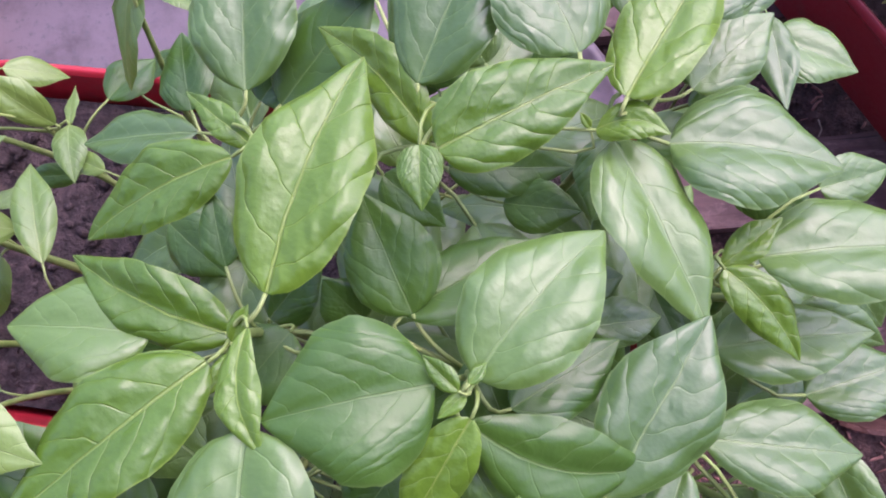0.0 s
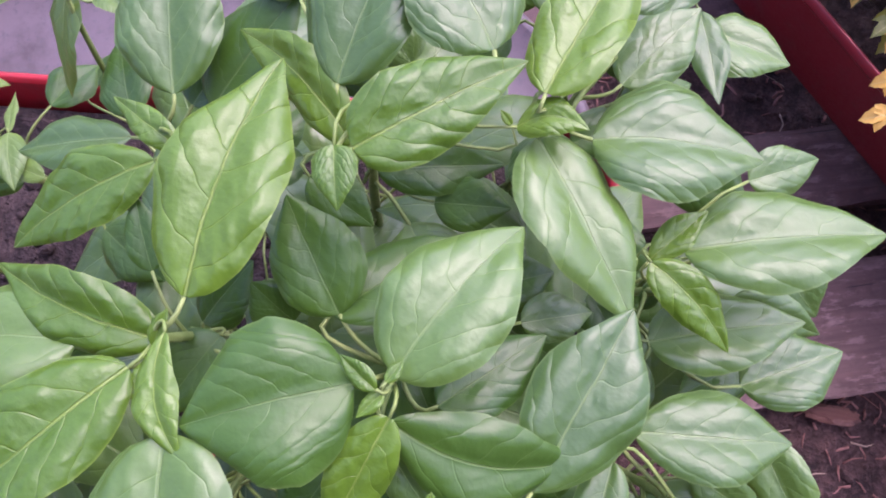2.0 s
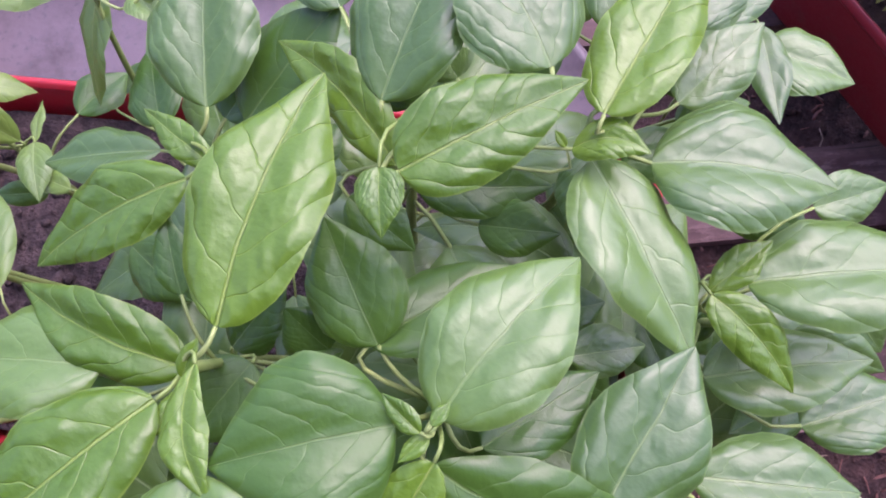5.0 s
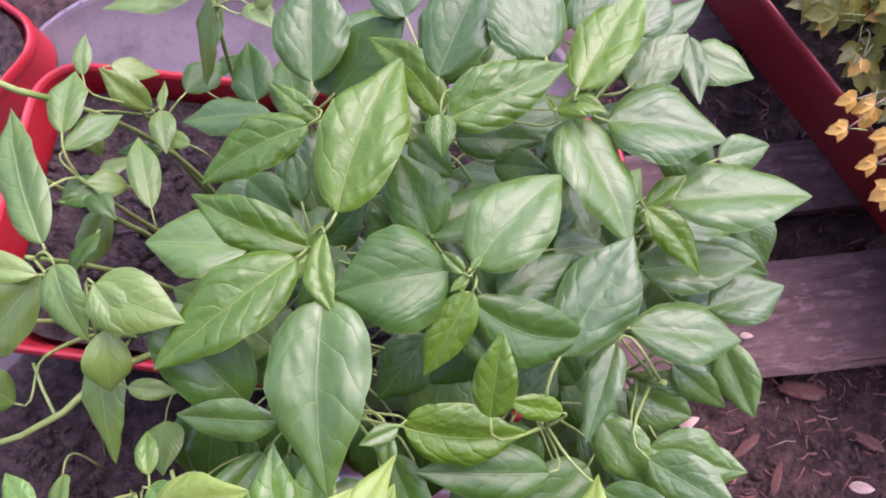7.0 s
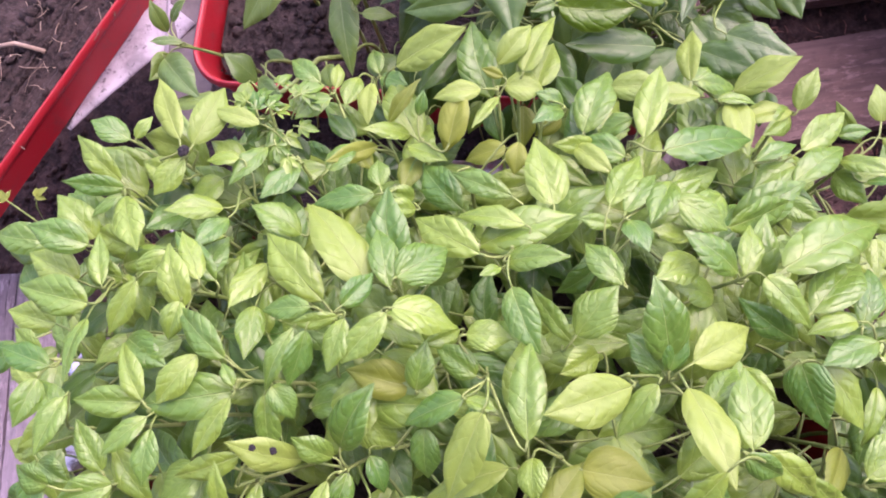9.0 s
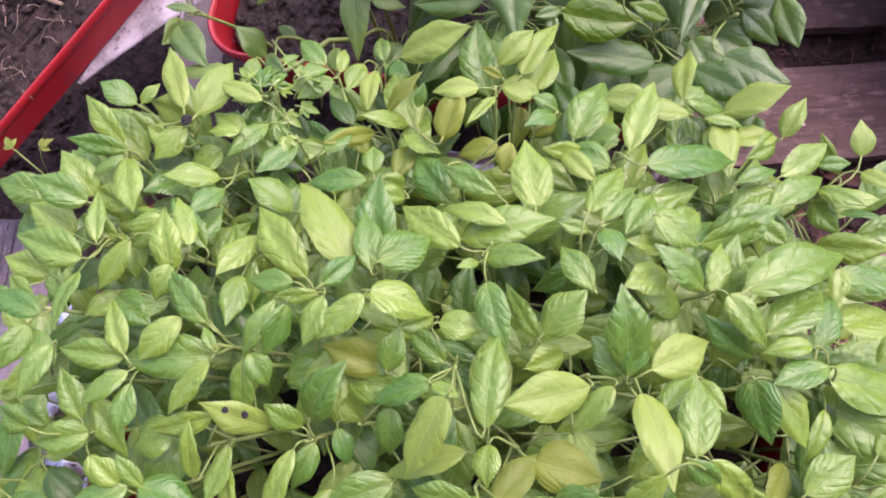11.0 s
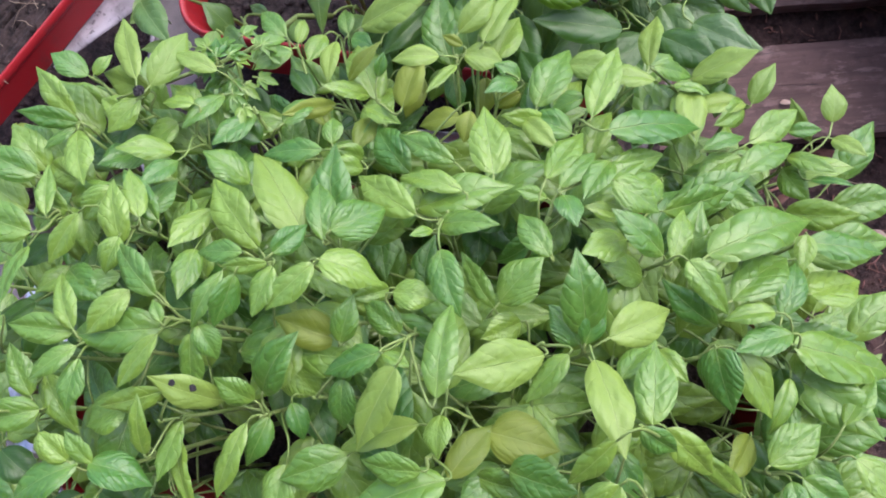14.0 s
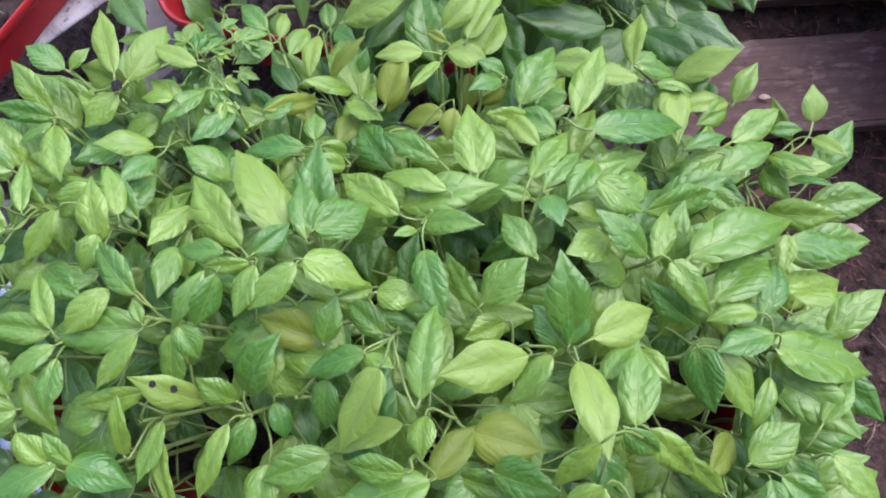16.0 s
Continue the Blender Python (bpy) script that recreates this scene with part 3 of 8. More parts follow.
# ---- sheet metal ----
def strip(name, p0, p1, width, z0, lift, material, label, category, nx=30, ny=8, dent=0.006, seed=0):
    """A thin bent sheet, its edge curled by lift."""
    bm = bmesh.new()
    a, b = Vector((*p0, 0)), Vector((*p1, 0))
    d = (b - a).normalized()
    side = Vector((-d.y, d.x, 0))
    up, low = [], []
    for i in range(nx + 1):
        ru, rl = [], []
        for k in range(ny + 1):
            u, v = i / nx, k / ny
            w = width(u) if callable(width) else width
            p = a.lerp(b, u) + side * (v - 0.5) * w
            z = z0 + lift * math.cos((v - 0.5) * math.pi) + dent * noise.noise((p.x * 14, p.y * 14, seed)) + 0.4 * dent * noise.noise((p.x * 50, p.y * 50, seed + 3))
            ru.append(bm.verts.new((p.x, p.y, z)))
            rl.append(bm.verts.new((p.x, p.y, z - 0.0012)))
        up.append(ru)
        low.append(rl)
    for i in range(nx):
        for k in range(ny):
            bm.faces.new((up[i][k], up[i + 1][k], up[i + 1][k + 1], up[i][k + 1]))
            bm.faces.new((low[i][k], low[i][k + 1], low[i + 1][k + 1], low[i + 1][k]))
        for k in (0, ny):
            bm.faces.new((up[i][k], low[i][k], low[i + 1][k], up[i + 1][k]))
    return tagged(mesh_object(name, bm, material), label, category)


strip("metal_gutter", (-0.222, -0.118), (0.06, -0.132), 0.062, 0.340, 0.045, ZINC, "shiny galvanised gutter lying between the planters", "gutter", dent=0.004)
strip("sheet_strip", (-0.763, 0.015), (-0.606, 0.200), lambda u: 0.006 + 0.092 * u, 0.274, 0.004, PALE_SHEET, "pale dirty sheet metal strip lying along the planter", "metal sheet", dent=0.006)
strip("silver_film", (-0.565, -0.26), (-0.545, -0.60), 0.09, 0.50, 0.03, FOIL, "crumpled shiny silver plastic film", "film", nx=40, ny=16, dent=0.050, seed=4)


# ---- plants ----
# large pepper plants
p = plant(-0.012, -0.000, 0.355, 0.034, -0.071, 0.660, 0.0042, "tall pepper plant with large glossy green leaves", "plant", "pepper plants in the red planter")
leaf(p, 0.0406, -0.0310, 0.6971, 0.0850, 0.0393, 0.7013, 0.0472, LEAF_MAIN, 0.039, 0.33, 0.000, lean=(0.30, 0.35), peak=0.50)
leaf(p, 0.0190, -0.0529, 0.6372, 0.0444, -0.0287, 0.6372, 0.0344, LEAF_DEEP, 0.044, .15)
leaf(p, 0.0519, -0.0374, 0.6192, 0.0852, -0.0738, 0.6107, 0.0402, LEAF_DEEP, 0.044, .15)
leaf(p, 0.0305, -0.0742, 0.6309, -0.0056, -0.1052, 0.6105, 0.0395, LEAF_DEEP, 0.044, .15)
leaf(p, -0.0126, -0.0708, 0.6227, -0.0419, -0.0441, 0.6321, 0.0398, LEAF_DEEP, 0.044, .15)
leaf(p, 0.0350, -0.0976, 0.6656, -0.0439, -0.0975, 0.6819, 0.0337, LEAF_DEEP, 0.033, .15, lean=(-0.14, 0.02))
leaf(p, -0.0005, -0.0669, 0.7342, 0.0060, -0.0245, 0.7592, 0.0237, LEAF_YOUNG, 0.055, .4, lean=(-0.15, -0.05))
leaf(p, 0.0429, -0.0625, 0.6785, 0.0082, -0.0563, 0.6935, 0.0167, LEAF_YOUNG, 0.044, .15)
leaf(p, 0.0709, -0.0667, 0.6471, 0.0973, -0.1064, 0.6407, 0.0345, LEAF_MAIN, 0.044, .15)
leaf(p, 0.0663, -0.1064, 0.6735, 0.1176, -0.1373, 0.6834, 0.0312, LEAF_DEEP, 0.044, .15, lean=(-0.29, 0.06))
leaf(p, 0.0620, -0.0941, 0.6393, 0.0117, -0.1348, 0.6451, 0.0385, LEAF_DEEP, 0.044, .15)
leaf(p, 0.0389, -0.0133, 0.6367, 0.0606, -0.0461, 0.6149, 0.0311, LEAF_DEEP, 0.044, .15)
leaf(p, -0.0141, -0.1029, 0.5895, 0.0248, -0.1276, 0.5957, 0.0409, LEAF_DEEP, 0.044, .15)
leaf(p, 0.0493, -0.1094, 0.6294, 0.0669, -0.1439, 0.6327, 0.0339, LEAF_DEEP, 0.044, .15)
lower_leaves(p, LOW_MAIN, 7, 0.35, 0.82)
p = plant(-0.111, 0.050, 0.355, -0.104, 0.031, 0.720, 0.0042, "tall pepper plant with large glossy green leaves", "plant", "pepper plants in the red planter")
leaf(p, -0.0853, 0.0441, 0.7385, -0.0515, 0.1404, 0.7324, 0.0500, LEAF_YOUNG, 0.075, 0.33, -0.019, lean=(-0.04, 0.08), peak=0.42)
leaf(p, -0.1086, 0.0329, 0.7022, -0.1863, 0.0691, 0.6938, 0.0329, LEAF_YOUNG, 0.06, 0.5, -0.034, lean=(-0.20, -0.20), peak=0.41)
leaf(p, -0.1093, 0.0198, 0.7285, -0.1862, -0.0425, 0.7252, 0.0446, LEAF_YOUNG, 0.06, 0.33, -0.001, lean=(-0.08, 0.04), peak=0.41)
leaf(p, -0.1460, 0.0341, 0.6978, -0.2119, 0.0378, 0.6950, 0.0494, LEAF_MAIN, 0.055, 0.33, 0.000, lean=(0.22, 0.22), peak=0.41)
leaf(p, -0.0913, 0.0315, 0.7396, -0.0827, -0.0147, 0.7405, 0.0170, LEAF_YOUNG, 0.066, 0.33, 0.115, lean=(-0.10, 0.00), peak=0.50)
leaf(p, -0.1144, 0.0618, 0.7007, -0.1201, 0.0931, 0.7083, 0.0175, LEAF_DEEP, 0.044, .15)
leaf(p, -0.0990, 0.0236, 0.7244, -0.1091, 0.0074, 0.7273, 0.0106, LEAF_YOUNG, 0.044, .15)
leaf(p, -0.1015, 0.0275, 0.7257, -0.0933, 0.0409, 0.7337, 0.0107, LEAF_YOUNG, 0.044, .15)
leaf(p, -0.0584, 0.0412, 0.6803, -0.0746, 0.0571, 0.6930, 0.0268, LEAF_DEEP, 0.044, .15)
leaf(p, -0.0754, 0.0288, 0.6831, -0.0524, 0.0413, 0.6797, 0.0179, LEAF_DEEP, 0.044, .15)
leaf(p, -0.1068, 0.0447, 0.6595, -0.0787, 0.0700, 0.6761, 0.0282, LEAF_DEEP, 0.044, .15)
leaf(p, -0.1801, 0.0198, 0.6569, -0.1558, 0.0451, 0.6582, 0.0319, LEAF_DEEP, 0.044, .15)
leaf(p, -0.0895, -0.0052, 0.7389, -0.0859, -0.1090, 0.7263, 0.0570, LEAF_MAIN, 0.055, 0.33, 0.030, lean=(-0.09, -0.12), peak=0.34)
leaf(p, -0.0918, 0.0363, 0.6778, -0.1183, 0.0030, 0.6760, 0.0381, LEAF_DEEP, 0.044, .15)
lower_leaves(p, LOW_MAIN, 7, 0.35, 0.82)
p = plant(0.043, -0.000, 0.355, 0.110, -0.043, 0.650, 0.0042, "tall pepper plant with large glossy green leaves", "plant", "pepper plants in the red planter")
leaf(p, 0.0640, -0.0630, 0.6280, 0.1010, -0.1110, 0.6120, 0.0430, LEAF_MAIN, 0.05, 0.30, lean=(0.05, 0.05), peak=0.42)
leaf(p, 0.0874, -0.0099, 0.6634, 0.1575, -0.0167, 0.6563, 0.0427, LEAF_MAIN, 0.055, 0.33, 0.006, lean=(0.30, 0.18), peak=0.49)
leaf(p, 0.0931, -0.0452, 0.6129, 0.1352, -0.0626, 0.6115, 0.0471, LEAF_MAIN, 0.044, 0.33, 0.000, lean=(-0.01, -0.40), peak=0.50)
leaf(p, 0.1324, -0.0316, 0.6192, 0.1808, -0.0252, 0.6045, 0.0295, LEAF_MAIN, 0.044, .15)
leaf(p, 0.0765, -0.0217, 0.6740, 0.0569, -0.0801, 0.6715, 0.0231, LEAF_MAIN, 0.028, 0.33, 0.000, lean=(-0.13, 0.08), peak=0.36)
leaf(p, 0.1013, -0.0828, 0.6372, 0.1529, -0.0961, 0.6332, 0.0401, LEAF_MAIN, 0.044, 0.33, 0.000, lean=(0.27, -0.20), peak=0.49)
leaf(p, 0.0957, -0.0894, 0.6618, 0.1437, -0.1176, 0.6717, 0.0344, LEAF_MAIN, 0.044, .15)
leaf(p, 0.1534, -0.0122, 0.6262, 0.1714, -0.0634, 0.6260, 0.0302, LEAF_MAIN, 0.044, 0.33, 0.000, lean=(-0.71, -0.11), peak=0.47)
leaf(p, 0.1200, -0.0299, 0.6305, 0.1574, -0.0564, 0.6139, 0.0229, LEAF_MAIN, 0.044, .15)
leaf(p, 0.1299, -0.0903, 0.6182, 0.1641, -0.0973, 0.6267, 0.0259, LEAF_MAIN, 0.044, .15)
lower_leaves(p, LOW_MAIN, 7, 0.35, 0.82)
p = plant(-0.043, 0.038, 0.355, -0.010, 0.014, 0.729, 0.0042, "tall pepper plant with large glossy green leaves", "plant", "pepper plants in the red planter")
leaf(p, -0.0231, 0.0111, 0.7358, -0.0846, -0.0024, 0.7404, 0.0598, LEAF_DEEP, 0.08, 0.33, 0.016, lean=(-0.12, -0.12), peak=0.42)
leaf(p, -0.0084, 0.0133, 0.7379, 0.0410, 0.0687, 0.7269, 0.0483, LEAF_MAIN, 0.11, 0.33, -0.017, lean=(0.05, 0.16), peak=0.40)
leaf(p, -0.0111, -0.0028, 0.7255, 0.0595, -0.0182, 0.6955, 0.0391, LEAF_DEEP, 0.044, 0.33, 0.112, lean=(0.00, -0.28), peak=0.49)
leaf(p, -0.0389, 0.0416, 0.6968, 0.0180, 0.0748, 0.6848, 0.0372, LEAF_DEEP, 0.033, 0.33, 0.000, lean=(0.04, 0.30), peak=0.45)
leaf(p, -0.0350, 0.0411, 0.6985, -0.0556, 0.0904, 0.7095, 0.0403, LEAF_DEEP, 0.033, .15, lean=(-0.07, -0.25))
leaf(p, -0.0098, -0.0010, 0.7376, -0.0371, -0.0443, 0.7150, 0.0236, LEAF_YOUNG, 0.044, .25)
leaf(p, -0.0132, -0.0138, 0.7092, 0.0036, -0.0397, 0.7047, 0.0209, LEAF_MAIN, 0.044, .15)
leaf(p, 0.0050, 0.0027, 0.7016, 0.0503, 0.0310, 0.6905, 0.0305, LEAF_DEEP, 0.033, .15)
leaf(p, 0.0409, 0.0387, 0.6701, 0.0740, 0.0438, 0.6600, 0.0230, LEAF_MAIN, 0.044, .15)
leaf(p, -0.0140, 0.0085, 0.7424, -0.0269, 0.0212, 0.7415, 0.0126, LEAF_YOUNG, 0.044, .15)
leaf(p, -0.0102, 0.0108, 0.7443, -0.0040, 0.0184, 0.7429, 0.0105, LEAF_YOUNG, 0.044, .15)
leaf(p, -0.0117, 0.0076, 0.7393, -0.0217, -0.0011, 0.7392, 0.0121, LEAF_YOUNG, 0.044, .15)
leaf(p, 0.0260, 0.0548, 0.6701, 0.0577, 0.0627, 0.6608, 0.0279, LEAF_DEEP, 0.044, .15)
leaf(p, 0.0266, 0.0464, 0.6447, 0.0632, 0.0228, 0.6235, 0.0360, LEAF_DEEP, 0.044, .15)
leaf(p, 0.0032, -0.0075, 0.6725, -0.0456, -0.0434, 0.6476, 0.0424, LEAF_DEEP, 0.044, .15)
leaf(p, -0.0395, -0.0144, 0.6584, -0.0710, -0.0545, 0.6483, 0.0386, LEAF_DEEP, 0.044, .15)
leaf(p, -0.0076, 0.0255, 0.6934, 0.0100, -0.0236, 0.6833, 0.0367, LEAF_DEEP, 0.044, .15)
leaf(p, -0.0519, -0.0052, 0.6595, -0.0166, 0.0138, 0.6639, 0.0343, LEAF_DEEP, 0.044, .15)
lower_leaves(p, LOW_MAIN, 7, 0.35, 0.82)
p = plant(-0.103, -0.000, 0.355, -0.093, -0.070, 0.696, 0.0042, "tall pepper plant with large glossy green leaves", "plant", "pepper plants in the red planter")
# leaves that hang before the planter's wall
hang = random.Random(12)
for i in range(11):
    x = -0.205 + 0.018 * i
    y = -0.062 - 0.006 * (i % 3)
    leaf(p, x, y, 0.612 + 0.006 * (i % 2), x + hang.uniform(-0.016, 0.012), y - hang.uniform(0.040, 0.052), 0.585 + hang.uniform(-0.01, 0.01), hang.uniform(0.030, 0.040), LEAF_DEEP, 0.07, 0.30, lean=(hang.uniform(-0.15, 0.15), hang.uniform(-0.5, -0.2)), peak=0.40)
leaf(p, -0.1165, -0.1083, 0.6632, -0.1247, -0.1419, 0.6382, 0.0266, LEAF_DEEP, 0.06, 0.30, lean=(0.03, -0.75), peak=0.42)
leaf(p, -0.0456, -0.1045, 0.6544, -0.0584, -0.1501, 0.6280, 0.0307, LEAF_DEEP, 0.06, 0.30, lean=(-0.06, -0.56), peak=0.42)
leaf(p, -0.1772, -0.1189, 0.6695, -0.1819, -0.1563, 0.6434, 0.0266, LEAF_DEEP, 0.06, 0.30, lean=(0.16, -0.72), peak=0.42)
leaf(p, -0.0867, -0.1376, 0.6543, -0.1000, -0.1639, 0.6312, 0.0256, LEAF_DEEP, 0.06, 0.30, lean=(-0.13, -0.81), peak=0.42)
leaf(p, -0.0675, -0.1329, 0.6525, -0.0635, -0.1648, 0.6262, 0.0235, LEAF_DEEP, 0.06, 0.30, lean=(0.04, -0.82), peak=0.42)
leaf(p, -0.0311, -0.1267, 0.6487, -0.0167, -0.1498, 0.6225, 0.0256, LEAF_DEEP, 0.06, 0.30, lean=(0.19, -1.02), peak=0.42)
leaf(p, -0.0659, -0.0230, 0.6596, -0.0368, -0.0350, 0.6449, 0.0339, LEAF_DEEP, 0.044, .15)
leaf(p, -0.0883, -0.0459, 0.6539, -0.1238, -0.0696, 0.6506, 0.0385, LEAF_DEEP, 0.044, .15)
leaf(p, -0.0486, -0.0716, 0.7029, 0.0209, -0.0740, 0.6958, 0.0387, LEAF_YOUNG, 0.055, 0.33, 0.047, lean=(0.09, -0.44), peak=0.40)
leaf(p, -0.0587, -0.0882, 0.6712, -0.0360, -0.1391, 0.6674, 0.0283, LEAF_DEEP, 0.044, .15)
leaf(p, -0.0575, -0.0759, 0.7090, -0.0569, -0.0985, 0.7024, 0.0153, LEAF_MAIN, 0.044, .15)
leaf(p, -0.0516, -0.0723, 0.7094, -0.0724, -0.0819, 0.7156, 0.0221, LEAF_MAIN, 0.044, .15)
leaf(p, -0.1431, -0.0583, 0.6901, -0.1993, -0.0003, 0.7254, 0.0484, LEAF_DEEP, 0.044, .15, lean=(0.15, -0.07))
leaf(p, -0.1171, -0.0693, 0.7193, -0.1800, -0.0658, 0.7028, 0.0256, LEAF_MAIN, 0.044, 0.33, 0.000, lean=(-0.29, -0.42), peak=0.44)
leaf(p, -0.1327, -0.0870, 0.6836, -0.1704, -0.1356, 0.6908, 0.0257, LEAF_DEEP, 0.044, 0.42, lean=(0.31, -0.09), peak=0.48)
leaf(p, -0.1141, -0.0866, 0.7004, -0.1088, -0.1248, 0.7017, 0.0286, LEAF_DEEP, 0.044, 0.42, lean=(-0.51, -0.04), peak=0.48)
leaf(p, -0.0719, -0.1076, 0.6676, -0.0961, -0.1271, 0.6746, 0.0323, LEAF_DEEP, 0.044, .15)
lower_leaves(p, LOW_MAIN, 7, 0.35, 0.82)
p = plant(-0.048, 0.117, 0.355, -0.016, 0.123, 0.720, 0.0042, "tall pepper plant with large glossy green leaves", "plant", "pepper plants in the red planter")
leaf(p, -0.0207, 0.0945, 0.7503, 0.0447, 0.1276, 0.7460, 0.0365, LEAF_YOUNG, 0.06, 0.33, -0.004, lean=(-0.10, -0.25), peak=0.31)
leaf(p, -0.0259, 0.1070, 0.7210, -0.0745, 0.1615, 0.7181, 0.0269, LEAF_YOUNG, 0.055, 0.33, 0.091, lean=(-0.51, -0.40), peak=0.43)
leaf(p, -0.0273, 0.0956, 0.7524, -0.0267, 0.0717, 0.7483, 0.0171, LEAF_YOUNG, 0.066, 0.33, 0.000, lean=(-0.02, -0.17), peak=0.31)
leaf(p, -0.0300, 0.1285, 0.7318, -0.0018, 0.1871, 0.7465, 0.0470, LEAF_MAIN, 0.044, 0.33, 0.000, lean=(-0.24, -0.13), peak=0.43)
leaf(p, 0.0320, 0.1334, 0.7446, 0.0055, 0.1865, 0.7521, 0.0482, LEAF_MAIN, 0.055, .1, lean=(0.25, -0.03))
leaf(p, 0.0034, 0.0967, 0.6670, 0.0388, 0.0899, 0.6748, 0.0257, LEAF_DEEP, 0.033, .15)
leaf(p, -0.0480, 0.1009, 0.7000, -0.0219, 0.0806, 0.6884, 0.0239, LEAF_DEEP, 0.044, .15)
leaf(p, 0.0407, 0.1128, 0.7169, 0.0690, 0.1079, 0.7228, 0.0171, LEAF_YOUNG, 0.055, 0.33, -0.168, lean=(-0.22, -0.07), peak=0.40)
leaf(p, -0.0212, 0.1091, 0.6831, 0.0368, 0.1146, 0.6639, 0.0283, LEAF_DEEP, 0.044, .15, lean=(-0.16, -0.31))
leaf(p, -0.0533, 0.1852, 0.7009, -0.0708, 0.2317, 0.7002, 0.0378, LEAF_MAIN, 0.033, .15)
leaf(p, -0.0036, 0.1524, 0.6972, -0.0159, 0.1746, 0.7001, 0.0246, LEAF_MAIN, 0.044, .15)
leaf(p, -0.0522, 0.1123, 0.6941, -0.0748, 0.1010, 0.7007, 0.0210, LEAF_DEEP, 0.044, .15)
leaf(p, -0.0189, 0.1009, 0.7427, -0.0125, 0.1154, 0.7414, 0.0107, LEAF_YOUNG, 0.044, .15)
leaf(p, 0.0385, 0.1138, 0.7167, 0.0341, 0.1192, 0.7207, 0.0102, LEAF_YOUNG, 0.044, .15)
leaf(p, -0.0412, 0.1668, 0.6583, -0.0064, 0.1869, 0.6639, 0.0339, LEAF_DEEP, 0.044, .15)
leaf(p, -0.0283, 0.1622, 0.6465, -0.0456, 0.1868, 0.6490, 0.0263, LEAF_DEEP, 0.044, .15)
lower_leaves(p, LOW_MAIN, 7, 0.35, 0.82)
p = plant(0.049, 0.067, 0.355, 0.119, 0.055, 0.641, 0.0042, "tall pepper plant with large glossy green leaves", "plant", "pepper plants in the red planter")
leaf(p, 0.1127, 0.0670, 0.6780, 0.2021, 0.0716, 0.6744, 0.0512, LEAF_MAIN, 0.055, 0.33, 0.000, lean=(0.24, 0.27), peak=0.42)
leaf(p, 0.0976, 0.0620, 0.6808, 0.1305, 0.0230, 0.6673, 0.0220, LEAF_YOUNG, 0.055, 0.33, -0.058, lean=(0.00, -0.20), peak=0.38)
leaf(p, 0.0983, 0.0643, 0.6750, 0.1248, 0.0847, 0.6782, 0.0158, LEAF_YOUNG, 0.055, 0.33, 0.000, lean=(-0.08, -0.05), peak=0.48)
leaf(p, 0.1499, 0.0099, 0.6178, 0.2030, 0.0260, 0.6135, 0.0404, LEAF_MAIN, 0.044, 0.33, 0.000, lean=(0.35, 0.28), peak=0.43)
leaf(p, 0.1018, 0.0314, 0.6412, 0.1783, 0.0387, 0.6349, 0.0407, LEAF_MAIN, 0.044, 0.33, 0.000, lean=(0.35, 0.28), peak=0.38)
leaf(p, 0.1542, 0.1061, 0.6482, 0.1913, 0.1179, 0.6416, 0.0256, LEAF_MAIN, 0.044, .15)
leaf(p, 0.1477, 0.0524, 0.6243, 0.1971, 0.0355, 0.6032, 0.0271, LEAF_MAIN, 0.044, .15)
leaf(p, 0.0920, 0.0652, 0.6777, 0.0859, 0.0564, 0.6758, 0.0120, LEAF_YOUNG, 0.044, .15)
leaf(p, 0.1085, 0.0257, 0.5929, 0.0749, -0.0024, 0.6011, 0.0383, LEAF_DEEP, 0.044, .15)
leaf(p, 0.1371, 0.0766, 0.5892, 0.0992, 0.0471, 0.5925, 0.0396, LEAF_DEEP, 0.044, .15)
leaf(p, 0.1724, 0.0284, 0.5648, 0.1283, 0.0059, 0.5763, 0.0365, LEAF_DEEP, 0.044, .15)
leaf(p, 0.1748, 0.0693, 0.6184, 0.1975, 0.0450, 0.6005, 0.0371, LEAF_MAIN, 0.044, .15)
leaf(p, 0.1049, 0.0499, 0.6172, 0.1148, 0.0669, 0.6222, 0.0230, LEAF_DEEP, 0.044, .15)
leaf(p, 0.0747, 0.0647, 0.6310, 0.0899, 0.0308, 0.6272, 0.0268, LEAF_DEEP, 0.044, .15)
leaf(p, 0.0684, 0.0507, 0.6070, 0.0916, 0.0753, 0.6014, 0.0272, LEAF_DEEP, 0.044, .15)
lower_leaves(p, LOW_MAIN, 7, 0.35, 0.82)
p = plant(0.027, 0.142, 0.355, 0.088, 0.158, 0.683, 0.0042, "tall pepper plant with large glossy green leaves", "plant", "pepper plants in the red planter")
leaf(p, 0.0497, 0.1117, 0.7060, 0.0849, 0.0323, 0.6981, 0.0453, LEAF_MAIN, 0.055, 0.33, 0.015, lean=(0.35, 0.18), peak=0.36)
leaf(p, 0.0726, 0.1109, 0.7032, 0.1438, 0.0995, 0.6994, 0.0578, LEAF_MAIN, 0.044, 0.33, -0.036, lean=(0.28, 0.18), peak=0.41)
leaf(p, 0.0521, 0.1226, 0.7261, 0.0975, 0.1973, 0.7187, 0.0375, LEAF_YOUNG, 0.022, 0.33, 0.000, lean=(-0.13, 0.18), peak=0.36)
leaf(p, 0.0953, 0.1543, 0.6583, 0.1367, 0.1923, 0.6594, 0.0348, LEAF_MAIN, 0.033, .15, lean=(0.11, 0.03))
leaf(p, 0.1157, 0.1961, 0.6500, 0.1548, 0.2283, 0.6428, 0.0215, LEAF_MAIN, 0.044, .15)
